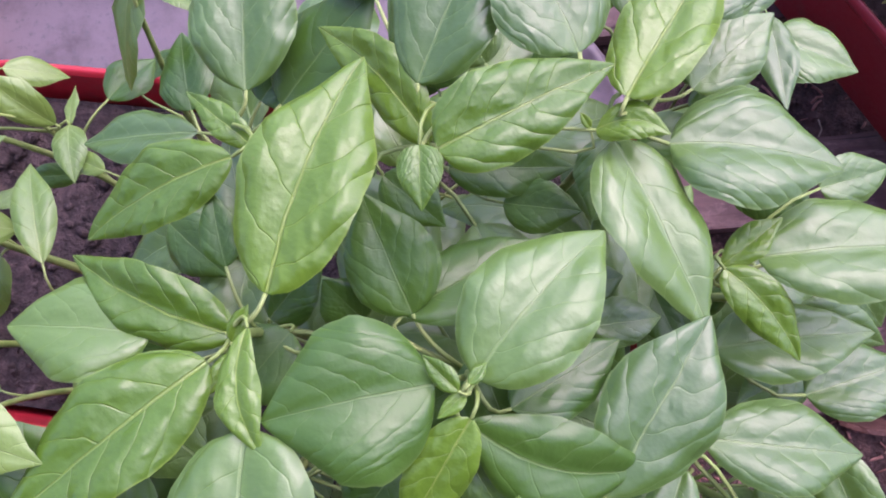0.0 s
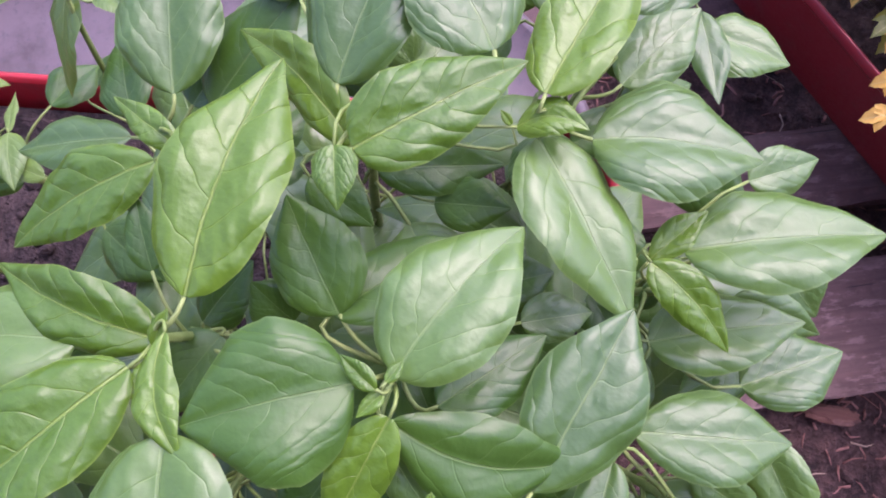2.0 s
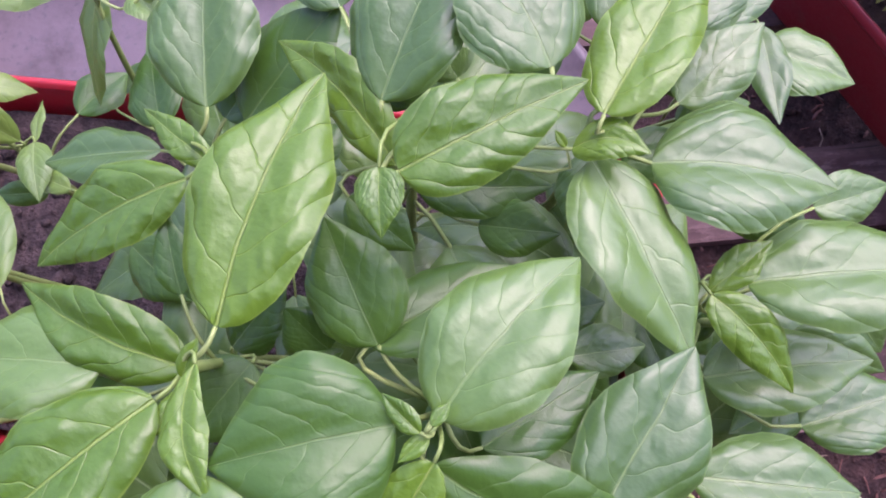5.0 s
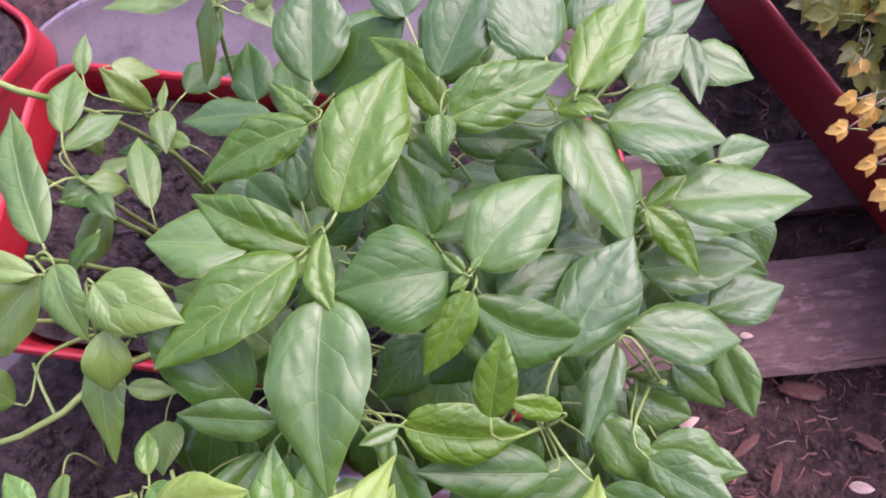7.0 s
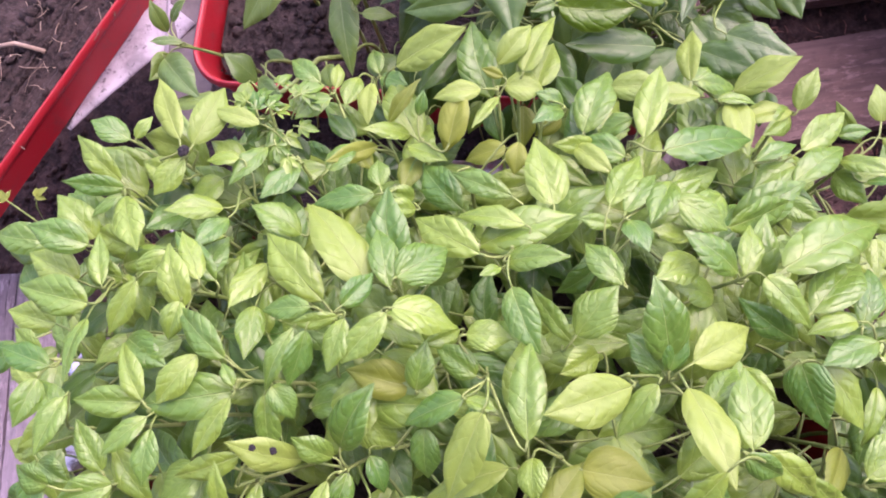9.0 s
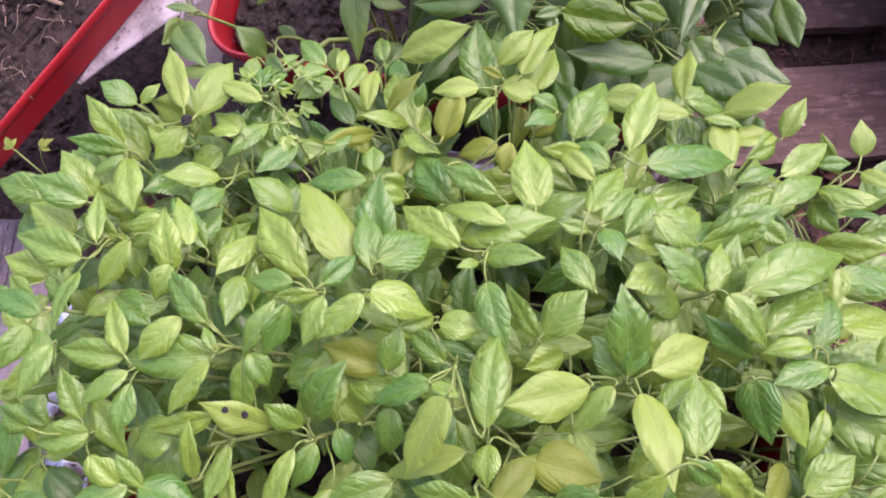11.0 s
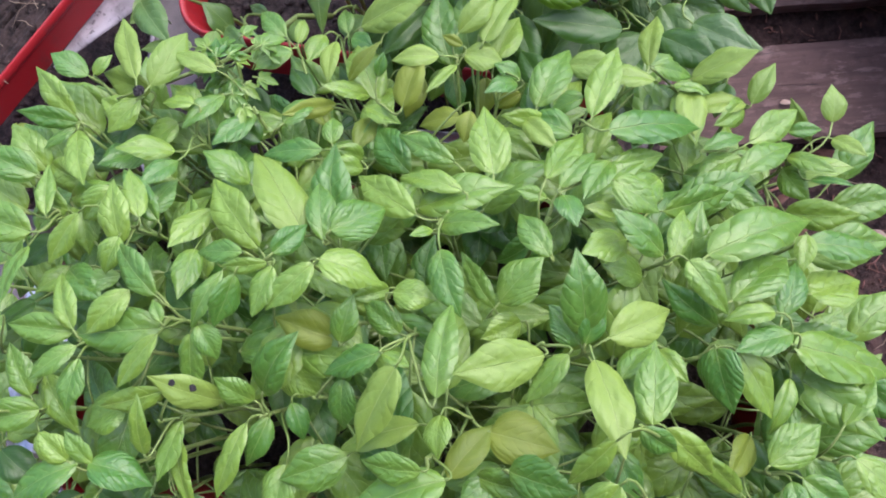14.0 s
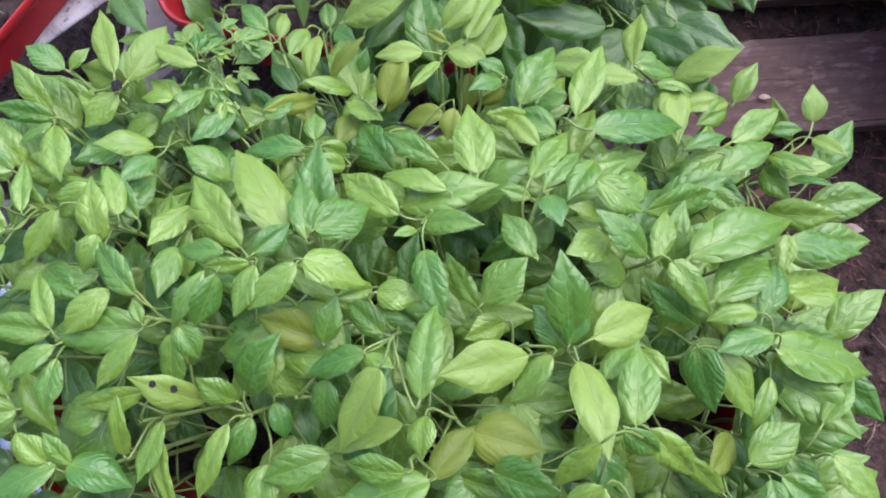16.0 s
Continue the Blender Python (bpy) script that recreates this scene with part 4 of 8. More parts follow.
leaf(p, 0.1505, 0.1999, 0.6160, 0.1953, 0.1806, 0.6129, 0.0408, LEAF_MAIN, 0.055, 0.33, 0.000, lean=(0.28, -0.03), peak=0.35)
leaf(p, 0.0555, 0.1611, 0.7171, 0.0796, 0.2023, 0.7232, 0.0321, LEAF_MAIN, 0.033, .15)
leaf(p, 0.0908, 0.1724, 0.6994, 0.1147, 0.2074, 0.6964, 0.0338, LEAF_MAIN, 0.033, .15)
leaf(p, 0.0878, 0.2189, 0.6843, 0.1209, 0.1964, 0.6649, 0.0294, LEAF_MAIN, 0.044, .15)
leaf(p, 0.1465, 0.2088, 0.6249, 0.1504, 0.1540, 0.6278, 0.0213, LEAF_MAIN, 0.044, .15)
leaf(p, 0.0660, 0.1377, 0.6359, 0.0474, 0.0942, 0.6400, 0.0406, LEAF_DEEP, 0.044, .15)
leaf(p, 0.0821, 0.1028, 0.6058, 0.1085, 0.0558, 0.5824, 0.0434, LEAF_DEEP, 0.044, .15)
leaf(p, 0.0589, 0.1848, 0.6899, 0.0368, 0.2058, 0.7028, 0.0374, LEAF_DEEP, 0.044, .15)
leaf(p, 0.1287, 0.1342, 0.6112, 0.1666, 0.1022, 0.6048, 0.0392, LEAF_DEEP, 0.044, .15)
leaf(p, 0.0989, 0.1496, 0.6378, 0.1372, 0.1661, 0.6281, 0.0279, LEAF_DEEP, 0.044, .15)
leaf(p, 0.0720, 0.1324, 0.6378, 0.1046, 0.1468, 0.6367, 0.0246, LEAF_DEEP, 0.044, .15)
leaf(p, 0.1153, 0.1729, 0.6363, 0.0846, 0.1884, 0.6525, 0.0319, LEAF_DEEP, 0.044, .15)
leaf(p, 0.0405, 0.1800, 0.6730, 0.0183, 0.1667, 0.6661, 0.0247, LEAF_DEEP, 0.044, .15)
lower_leaves(p, LOW_MAIN, 7, 0.35, 0.82)
p = plant(-0.127, 0.126, 0.355, -0.126, 0.136, 0.673, 0.0042, "tall pepper plant with large glossy green leaves", "plant", "pepper plants in the red planter")
leaf(p, -0.1156, 0.1485, 0.6847, -0.1155, 0.2186, 0.7010, 0.0518, LEAF_MAIN, 0.028, 0.33, 0.000, lean=(0.03, -0.23), peak=0.46)
leaf(p, -0.1091, 0.1050, 0.7164, -0.1804, 0.0760, 0.6932, 0.0351, LEAF_YOUNG, 0.039, 0.33, 0.039, lean=(0.05, 0.00), peak=0.44)
leaf(p, -0.1523, 0.1423, 0.6478, -0.2212, 0.1433, 0.6326, 0.0314, LEAF_MAIN, 0.033, 0.33, 0.000, lean=(0.20, 0.25), peak=0.50)
leaf(p, -0.1096, 0.1200, 0.6884, -0.1433, 0.1478, 0.6869, 0.0151, LEAF_YOUNG, 0.044, .2)
leaf(p, -0.1161, 0.1529, 0.6606, -0.0862, 0.1902, 0.6653, 0.0505, LEAF_DEEP, 0.033, .15)
leaf(p, -0.1043, 0.1488, 0.6659, -0.0542, 0.1913, 0.6960, 0.0485, LEAF_DEEP, 0.033, .15)
leaf(p, -0.1825, 0.1802, 0.5857, -0.1932, 0.2327, 0.5846, 0.0360, LEAF_DEEP, 0.044, .15)
leaf(p, -0.0822, 0.1273, 0.6713, -0.0577, 0.1498, 0.6657, 0.0293, LEAF_DEEP, 0.044, .15)
leaf(p, -0.1686, 0.0974, 0.6362, -0.1336, 0.0681, 0.6406, 0.0306, LEAF_DEEP, 0.044, .15)
lower_leaves(p, LOW_MAIN, 7, 0.35, 0.82)
# slender plants in the same planter
p = plant(-0.235, 0.204, 0.355, -0.207, 0.244, 0.634, 0.0030, "young slender pepper plant with dull green leaves", "plant", "pepper plants in the red planter")
leaf(p, -0.2107, 0.2565, 0.6174, -0.2310, 0.2015, 0.5655, 0.0329, LEAF_PALE, 0.060, .2, fine=False)
leaf(p, -0.2346, 0.2624, 0.6053, -0.3049, 0.2495, 0.6082, 0.0278, LEAF_PALE, 0.060, .15, fine=False)
leaf(p, -0.2020, 0.2585, 0.6358, -0.2659, 0.2656, 0.6126, 0.0138, LEAF_PALE, 0.09, .15, fine=False)
leaf(p, -0.1746, 0.2300, 0.6447, -0.1546, 0.2062, 0.6516, 0.0222, LEAF_PALE, 0.100, .15, fine=False)
leaf(p, -0.1667, 0.2221, 0.6544, -0.1470, 0.2318, 0.6690, 0.0182, LEAF_PALE, 0.09, .15, fine=False)
leaf(p, -0.2538, 0.2339, 0.5093, -0.2131, 0.2482, 0.5349, 0.0208, LEAF_DEEP, 0.05, .15, fine=False)
p = plant(-0.282, 0.154, 0.355, -0.274, 0.173, 0.587, 0.0030, "young slender pepper plant with dull green leaves", "plant", "pepper plants in the red planter")
leaf(p, -0.2984, 0.1800, 0.6353, -0.3005, 0.2135, 0.6341, 0.0138, LEAF_PALE, 0.11, .15, fine=False)
leaf(p, -0.2647, 0.1722, 0.5895, -0.2944, 0.1926, 0.6222, 0.0247, LEAF_PALE, 0.100, 0.42, fine=False, lean=(0.52, -0.84), peak=0.48)
leaf(p, -0.2979, 0.2067, 0.5961, -0.2677, 0.2096, 0.5735, 0.0190, LEAF_PALE, 0.06, .15, fine=False)
leaf(p, -0.2605, 0.1746, 0.5820, -0.2624, 0.2038, 0.5759, 0.0095, LEAF_PALE, 0.04, .15, fine=False)
leaf(p, -0.2601, 0.1740, 0.5831, -0.2505, 0.1353, 0.5864, 0.0207, LEAF_PALE, 0.12, .15, fine=False)
leaf(p, -0.2546, 0.2047, 0.5499, -0.2307, 0.2383, 0.5373, 0.0314, LEAF_DEEP, 0.080, 0.42, fine=False, lean=(0.25, 0.20), peak=0.45)
leaf(p, -0.2331, 0.1435, 0.5861, -0.2632, 0.1573, 0.5771, 0.0142, LEAF_PALE, 0.06, .15, fine=False)
leaf(p, -0.2784, 0.1588, 0.5337, -0.3178, 0.1569, 0.5343, 0.0173, LEAF_DEEP, 0.06, .15, fine=False)
leaf(p, -0.3086, 0.1511, 0.6029, -0.3034, 0.1343, 0.5843, 0.0163, LEAF_PALE, 0.12, .15, fine=False)
p = plant(-0.299, -0.262, 0.500, -0.309, -0.114, 0.695, 0.0030, "young slender pepper plant with dull green leaves", "plant", "pepper plants in the red planter")
leaf(p, -0.2527, -0.1010, 0.6837, -0.2457, -0.1264, 0.6920, 0.0192, LEAF_PALE, 0.10, .15, fine=False)
leaf(p, -0.3599, -0.1158, 0.6573, -0.4232, -0.1110, 0.6360, 0.0218, LEAF_PALE, 0.08, .15, fine=False)
leaf(p, -0.3184, -0.1192, 0.7003, -0.3191, -0.1572, 0.7151, 0.0162, LEAF_PALE, 0.05, .15, fine=False)
leaf(p, -0.3065, -0.1201, 0.7074, -0.2803, -0.1422, 0.7171, 0.0153, LEAF_PALE, 0.14, .15, fine=False)
p = plant(-0.343, 0.121, 0.355, -0.361, 0.126, 0.689, 0.0030, "young slender pepper plant with dull green leaves", "plant", "pepper plants in the red planter")
leaf(p, -0.4074, 0.1481, 0.7122, -0.4566, 0.1097, 0.7071, 0.0303, LEAF_PALE, 0.07, 0.42, fine=False, lean=(1.73, -2.34), peak=0.47)
leaf(p, -0.3586, 0.1359, 0.7073, -0.2992, 0.0770, 0.7155, 0.0300, LEAF_PALE, 0.060, 0.42, fine=False, lean=(-0.24, -0.10), peak=0.40)
leaf(p, -0.3826, 0.1338, 0.6783, -0.3646, 0.0642, 0.6966, 0.0289, LEAF_PALE, 0.10, 0.42, fine=False, lean=(1.68, 0.70), peak=0.48)
leaf(p, -0.3536, 0.0893, 0.6899, -0.3251, 0.0487, 0.6937, 0.0194, LEAF_PALE, 0.09, 0.42, fine=False, lean=(0.55, 0.48), peak=0.42)
leaf(p, -0.3711, 0.0973, 0.6928, -0.4339, 0.1140, 0.6836, 0.0172, LEAF_PALE, 0.07, 0.42, fine=False, lean=(-0.48, -1.26), peak=0.47)
leaf(p, -0.3429, 0.1444, 0.6878, -0.3777, 0.1940, 0.6873, 0.0190, LEAF_PALE, 0.08, .15, fine=False)
p = plant(-0.423, 0.036, 0.355, -0.476, 0.004, 0.542, 0.0030, "young slender pepper plant with dull green leaves", "plant", "pepper plants in the red planter")
leaf(p, -0.4568, 0.0031, 0.5433, -0.4941, 0.0051, 0.5469, 0.0132, LEAF_PALE, 0.07, 0.42, fine=False, lean=(0.11, 0.22), peak=0.48)
leaf(p, -0.4334, -0.0556, 0.6280, -0.3820, -0.1125, 0.6520, 0.0328, LEAF_PALE, 0.10, 0.42, fine=False, lean=(-0.30, 0.16), peak=0.37)
leaf(p, -0.4847, 0.0265, 0.5244, -0.4921, 0.0516, 0.5557, 0.0193, LEAF_PALE, 0.12, 0.42, fine=False, lean=(0.51, -1.09), peak=0.48)
leaf(p, -0.4930, 0.0106, 0.5027, -0.5068, -0.0290, 0.5189, 0.0276, LEAF_PALE, 0.11, 0.42, fine=False, lean=(1.39, -0.08), peak=0.44)
leaf(p, -0.4691, 0.0276, 0.5461, -0.4424, 0.0456, 0.5656, 0.0116, LEAF_PALE, 0.14, .15, fine=False)
p = plant(-0.295, 0.104, 0.355, -0.293, 0.101, 0.634, 0.0030, "young slender pepper plant with dull green leaves", "plant", "pepper plants in the red planter")
leaf(p, -0.2897, 0.0897, 0.6166, -0.3106, 0.0855, 0.6273, 0.0179, LEAF_PALE, 0.07, 0.42, fine=False, lean=(0.64, -0.62), peak=0.48)
leaf(p, -0.2981, 0.1274, 0.6524, -0.3018, 0.1812, 0.6392, 0.0297, LEAF_PALE, 0.080, 0.42, fine=False, lean=(-0.04, 0.24), peak=0.46)
leaf(p, -0.2977, 0.1164, 0.6487, -0.2667, 0.1501, 0.6304, 0.0216, LEAF_PALE, 0.100, 0.42, fine=False, lean=(0.37, 0.20), peak=0.48)
leaf(p, -0.2395, 0.0788, 0.6286, -0.2605, 0.1387, 0.6164, 0.0232, LEAF_PALE, 0.080, 0.42, fine=False, lean=(0.20, 0.27), peak=0.48)
leaf(p, -0.3178, 0.0819, 0.6700, -0.3214, 0.1049, 0.6840, 0.0268, LEAF_PALE, 0.10, .15, fine=False)
leaf(p, -0.2939, 0.0979, 0.6192, -0.2663, 0.0714, 0.6237, 0.0193, LEAF_DEEP, 0.09, .15, fine=False)
leaf(p, -0.3052, 0.0857, 0.6261, -0.2821, 0.1077, 0.6123, 0.0243, LEAF_DEEP, 0.11, .15, fine=False)
leaf(p, -0.3108, 0.1266, 0.5698, -0.2895, 0.1436, 0.5545, 0.0188, LEAF_PALE, 0.11, .15, fine=False)
leaf(p, -0.2675, 0.1020, 0.6107, -0.2918, 0.0994, 0.6278, 0.0224, LEAF_PALE, 0.07, 0.42, fine=False, lean=(0.68, 0.16), peak=0.48)
leaf(p, -0.3019, 0.0954, 0.5708, -0.3338, 0.0527, 0.5353, 0.0283, LEAF_PALE, 0.060, .15, fine=False)
p = plant(-0.247, 0.020, 0.355, -0.225, -0.026, 0.719, 0.0030, "young slender pepper plant with dull green leaves", "plant", "pepper plants in the red planter")
leaf(p, -0.2225, 0.0035, 0.7309, -0.1674, -0.0174, 0.7322, 0.0354, LEAF_PALE, 0.100, .15, fine=False)
leaf(p, -0.2199, 0.0038, 0.7358, -0.1962, -0.0252, 0.7270, 0.0244, LEAF_PALE, 0.100, 0.42, fine=False, lean=(0.13, -0.20), peak=0.42)
leaf(p, -0.2198, -0.0195, 0.7180, -0.2233, -0.0530, 0.6949, 0.0273, LEAF_PALE, 0.13, 0.42, fine=False, lean=(0.49, -0.74), peak=0.48)
leaf(p, -0.2433, -0.0202, 0.6747, -0.2386, -0.0963, 0.6452, 0.0291, LEAF_PALE, 0.060, .15, fine=False)
leaf(p, -0.2229, -0.0494, 0.6747, -0.1921, -0.0518, 0.6680, 0.0135, LEAF_PALE, 0.08, .15, fine=False)
leaf(p, -0.2151, -0.0689, 0.6306, -0.2089, -0.1033, 0.6413, 0.0290, LEAF_PALE, 0.13, .15, fine=False)
p = plant(-0.347, 0.022, 0.355, -0.367, -0.016, 0.518, 0.0030, "young slender pepper plant with dull green leaves", "plant", "pepper plants in the red planter")
leaf(p, -0.3645, -0.0554, 0.5554, -0.3904, -0.0351, 0.5865, 0.0340, LEAF_PALE, 0.080, 0.42, fine=False, lean=(1.27, 0.09), peak=0.48)
leaf(p, -0.3711, 0.0185, 0.4492, -0.3985, 0.0341, 0.4407, 0.0156, LEAF_PALE, 0.05, .15, fine=False)
p = plant(-0.279, 0.049, 0.355, -0.271, 0.023, 0.719, 0.0030, "young slender pepper plant with dull green leaves", "plant", "pepper plants in the red planter")
leaf(p, -0.2609, 0.0309, 0.7215, -0.3046, 0.1245, 0.7021, 0.0326, LEAF_PALE, 0.060, 0.42, fine=False, lean=(-0.28, 0.08), peak=0.40)
leaf(p, -0.2582, 0.0106, 0.7280, -0.3139, 0.0189, 0.7216, 0.0200, LEAF_PALE, 0.100, 0.42, fine=False, lean=(-0.11, 0.06), peak=0.47)
leaf(p, -0.2481, 0.0160, 0.7285, -0.2268, -0.0267, 0.7191, 0.0290, LEAF_PALE, 0.100, 0.42, fine=False, lean=(-0.17, -0.31), peak=0.35)
leaf(p, -0.2888, 0.0218, 0.6723, -0.3549, -0.0287, 0.6221, 0.0434, LEAF_PALE, 0.060, 0.42, fine=False, lean=(-0.40, -0.47), peak=0.47)
leaf(p, -0.3004, 0.0156, 0.6693, -0.3092, 0.0324, 0.6899, 0.0259, LEAF_PALE, 0.06, .15, fine=False)
leaf(p, -0.2583, 0.0510, 0.6661, -0.2656, 0.0158, 0.6774, 0.0218, LEAF_DEEP, 0.10, .15, fine=False)
# seedlings
p = plant(0.008, -0.302, 0.500, 0.056, -0.271, 0.765, 0.0026, "crowded pepper seedling with bright yellow-green leaves", "plant", "pepper seedlings in the planter")
leaf(p, 0.0318, -0.2901, 0.7832, -0.0005, -0.2866, 0.7996, 0.0144, LEAF_SEEDLING, 0.07, 0.24, fine=False, lean=(0.52, 0.12), peak=0.48)
leaf(p, 0.0573, -0.2806, 0.7669, 0.1082, -0.2578, 0.7411, 0.0263, LEAF_SEEDLING, 0.04, 0.24, fine=False, lean=(0.77, -0.58), peak=0.48)
leaf(p, 0.0529, -0.2590, 0.7731, 0.0273, -0.2841, 0.7903, 0.0238, LEAF_SEEDLING, 0.04, 0.64, fine=False)
lower_leaves(p, LOW_SEEDLING, 6, 0.4, 0.82)
p = plant(-0.156, -0.336, 0.500, -0.171, -0.317, 0.808, 0.0026, "crowded pepper seedling with bright yellow-green leaves", "plant", "pepper seedlings in the planter")
leaf(p, -0.1739, -0.3196, 0.8118, -0.1842, -0.2766, 0.7977, 0.0210, LEAF_SEEDLING, 0.11, 0.24, fine=False, lean=(0.05, 0.34), peak=0.48)
leaf(p, -0.1683, -0.3132, 0.8147, -0.1360, -0.2914, 0.7922, 0.0316, LEAF_SEEDLING, 0.07, 0.51, fine=False)
lower_leaves(p, LOW_SEEDLING, 6, 0.4, 0.82)
p = plant(-0.027, -0.384, 0.500, 0.007, -0.384, 0.811, 0.0026, "crowded pepper seedling with bright yellow-green leaves", "plant", "pepper seedlings in the planter")
leaf(p, 0.0024, -0.3737, 0.8125, -0.0066, -0.3221, 0.8407, 0.0304, LEAF_SEEDLING, 0.13, 0.24, fine=False, lean=(0.23, -0.51), peak=0.42)
leaf(p, 0.0003, -0.3791, 0.8023, -0.0210, -0.3544, 0.8049, 0.0262, LEAF_SEEDLING, 0.05, 0.69, fine=False)
leaf(p, 0.0185, -0.3744, 0.8114, 0.0591, -0.3521, 0.7894, 0.0293, LEAF_LIME, 0.06, 0.24, fine=False, lean=(0.47, 0.13), peak=0.47)
leaf(p, 0.0029, -0.3792, 0.8134, 0.0102, -0.3484, 0.8211, 0.0182, LEAF_SEEDLING, 0.06, 0.69, fine=False)
leaf(p, 0.0058, -0.3902, 0.8550, 0.0223, -0.4438, 0.8787, 0.0252, LEAF_LIME, 0.10, 0.24, fine=False, lean=(0.10, 0.48), peak=0.44)
leaf(p, 0.0256, -0.3992, 0.8202, 0.0450, -0.3782, 0.8067, 0.0199, LEAF_SEEDLING, 0.12, 0.30, fine=False)
lower_leaves(p, LOW_SEEDLING, 6, 0.4, 0.82)
p = plant(-0.109, -0.472, 0.500, -0.107, -0.506, 0.827, 0.0026, "crowded pepper seedling with bright yellow-green leaves", "plant", "pepper seedlings in the planter")
leaf(p, -0.1069, -0.5061, 0.8330, -0.1285, -0.5347, 0.8171, 0.0241, LEAF_SEEDLING, 0.12, 0.35, fine=False)
lower_leaves(p, LOW_SEEDLING, 6, 0.4, 0.82)
p = plant(-0.297, -0.481, 0.500, -0.367, -0.518, 0.786, 0.0026, "crowded pepper seedling with bright yellow-green leaves", "plant", "pepper seedlings in the planter")
leaf(p, -0.3548, -0.5150, 0.8074, -0.3276, -0.5317, 0.8019, 0.0226, LEAF_SEEDLING, 0.08, 0.43, fine=False)
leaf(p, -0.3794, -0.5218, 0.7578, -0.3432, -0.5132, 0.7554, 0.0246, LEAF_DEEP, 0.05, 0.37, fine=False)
lower_leaves(p, LOW_SEEDLING, 6, 0.4, 0.82)
p = plant(-0.263, -0.333, 0.500, -0.321, -0.313, 0.808, 0.0026, "crowded pepper seedling with bright yellow-green leaves", "plant", "pepper seedlings in the planter")
leaf(p, -0.3505, -0.3084, 0.8153, -0.3758, -0.3442, 0.8024, 0.0180, LEAF_SEEDLING, 0.05, 0.24, fine=False, lean=(-0.09, -0.29), peak=0.48)
leaf(p, -0.3159, -0.3280, 0.8142, -0.3270, -0.2828, 0.8163, 0.0233, LEAF_SEEDLING, 0.12, 0.24, fine=False, lean=(-0.03, -0.06), peak=0.38)
leaf(p, -0.3061, -0.3091, 0.8132, -0.3247, -0.2719, 0.8022, 0.0163, LEAF_SEEDLING, 0.05, 0.28, fine=False)
leaf(p, -0.3194, -0.3016, 0.7824, -0.3043, -0.2701, 0.7660, 0.0216, LEAF_SEEDLING, 0.08, 0.27, fine=False)
leaf(p, -0.2803, -0.3639, 0.8272, -0.3182, -0.3272, 0.8154, 0.0221, LEAF_SEEDLING, 0.10, 0.24, fine=False, lean=(-0.30, 0.01), peak=0.45)
leaf(p, -0.3164, -0.3246, 0.8180, -0.3273, -0.3502, 0.8105, 0.0179, LEAF_SEEDLING, 0.13, 0.61, fine=False)
leaf(p, -0.3024, -0.3073, 0.7938, -0.3366, -0.2688, 0.7880, 0.0189, LEAF_SEEDLING, 0.11, 0.57, fine=False)
leaf(p, -0.3329, -0.3106, 0.7896, -0.3685, -0.2763, 0.7781, 0.0234, LEAF_SEEDLING, 0.11, 0.62, fine=False)
leaf(p, -0.3305, -0.2891, 0.8057, -0.3583, -0.3100, 0.7959, 0.0244, LEAF_SEEDLING, 0.14, 0.35, fine=False)
lower_leaves(p, LOW_SEEDLING, 6, 0.4, 0.82)
p = plant(-0.093, -0.270, 0.500, -0.084, -0.133, 0.729, 0.0026, "crowded pepper seedling with bright yellow-green leaves", "plant", "pepper seedlings in the planter")
leaf(p, -0.0794, -0.1406, 0.7329, -0.0509, -0.0854, 0.7121, 0.0203, LEAF_LIME, 0.11, 0.42, fine=False, lean=(-0.09, 0.42), peak=0.30)
lower_leaves(p, LOW_SEEDLING, 6, 0.4, 0.82)
p = plant(-0.186, -0.351, 0.500, -0.214, -0.338, 0.833, 0.0026, "crowded pepper seedling with bright yellow-green leaves", "plant", "pepper seedlings in the planter")
leaf(p, -0.2233, -0.3252, 0.7982, -0.2697, -0.2718, 0.7813, 0.0298, LEAF_SEEDLING, 0.09, 0.24, fine=False, lean=(-0.26, 0.09), peak=0.46)
leaf(p, -0.2001, -0.3334, 0.8357, -0.1818, -0.3116, 0.8249, 0.0170, LEAF_SEEDLING, 0.07, 0.60, fine=False)
leaf(p, -0.2305, -0.3469, 0.8395, -0.2513, -0.3862, 0.8304, 0.0142, LEAF_SEEDLING, 0.14, 0.24, fine=False, lean=(-0.19, -0.13), peak=0.48)
leaf(p, -0.2220, -0.3492, 0.8418, -0.2360, -0.3834, 0.8318, 0.0209, LEAF_SEEDLING, 0.04, 0.24, fine=False, lean=(0.88, -0.65), peak=0.48)
leaf(p, -0.1980, -0.3420, 0.8390, -0.2092, -0.3759, 0.8365, 0.0187, LEAF_SEEDLING, 0.05, 0.24, fine=False, lean=(-0.18, -0.01), peak=0.48)
leaf(p, -0.2221, -0.3330, 0.8309, -0.2584, -0.3332, 0.8185, 0.0168, LEAF_SEEDLING, 0.08, 0.24, fine=False, lean=(-0.34, 0.18), peak=0.48)
leaf(p, -0.2022, -0.3402, 0.8377, -0.2331, -0.3440, 0.8384, 0.0115, LEAF_SEEDLING, 0.10, 0.24, fine=False, lean=(0.09, -0.54), peak=0.48)
lower_leaves(p, LOW_SEEDLING, 6, 0.4, 0.82)
p = plant(-0.111, -0.383, 0.500, -0.109, -0.383, 0.831, 0.0026, "crowded pepper seedling with bright yellow-green leaves", "plant", "pepper seedlings in the planter")
leaf(p, -0.1186, -0.3789, 0.8016, -0.1459, -0.3572, 0.8002, 0.0213, LEAF_SEEDLING, 0.05, 0.39, fine=False)
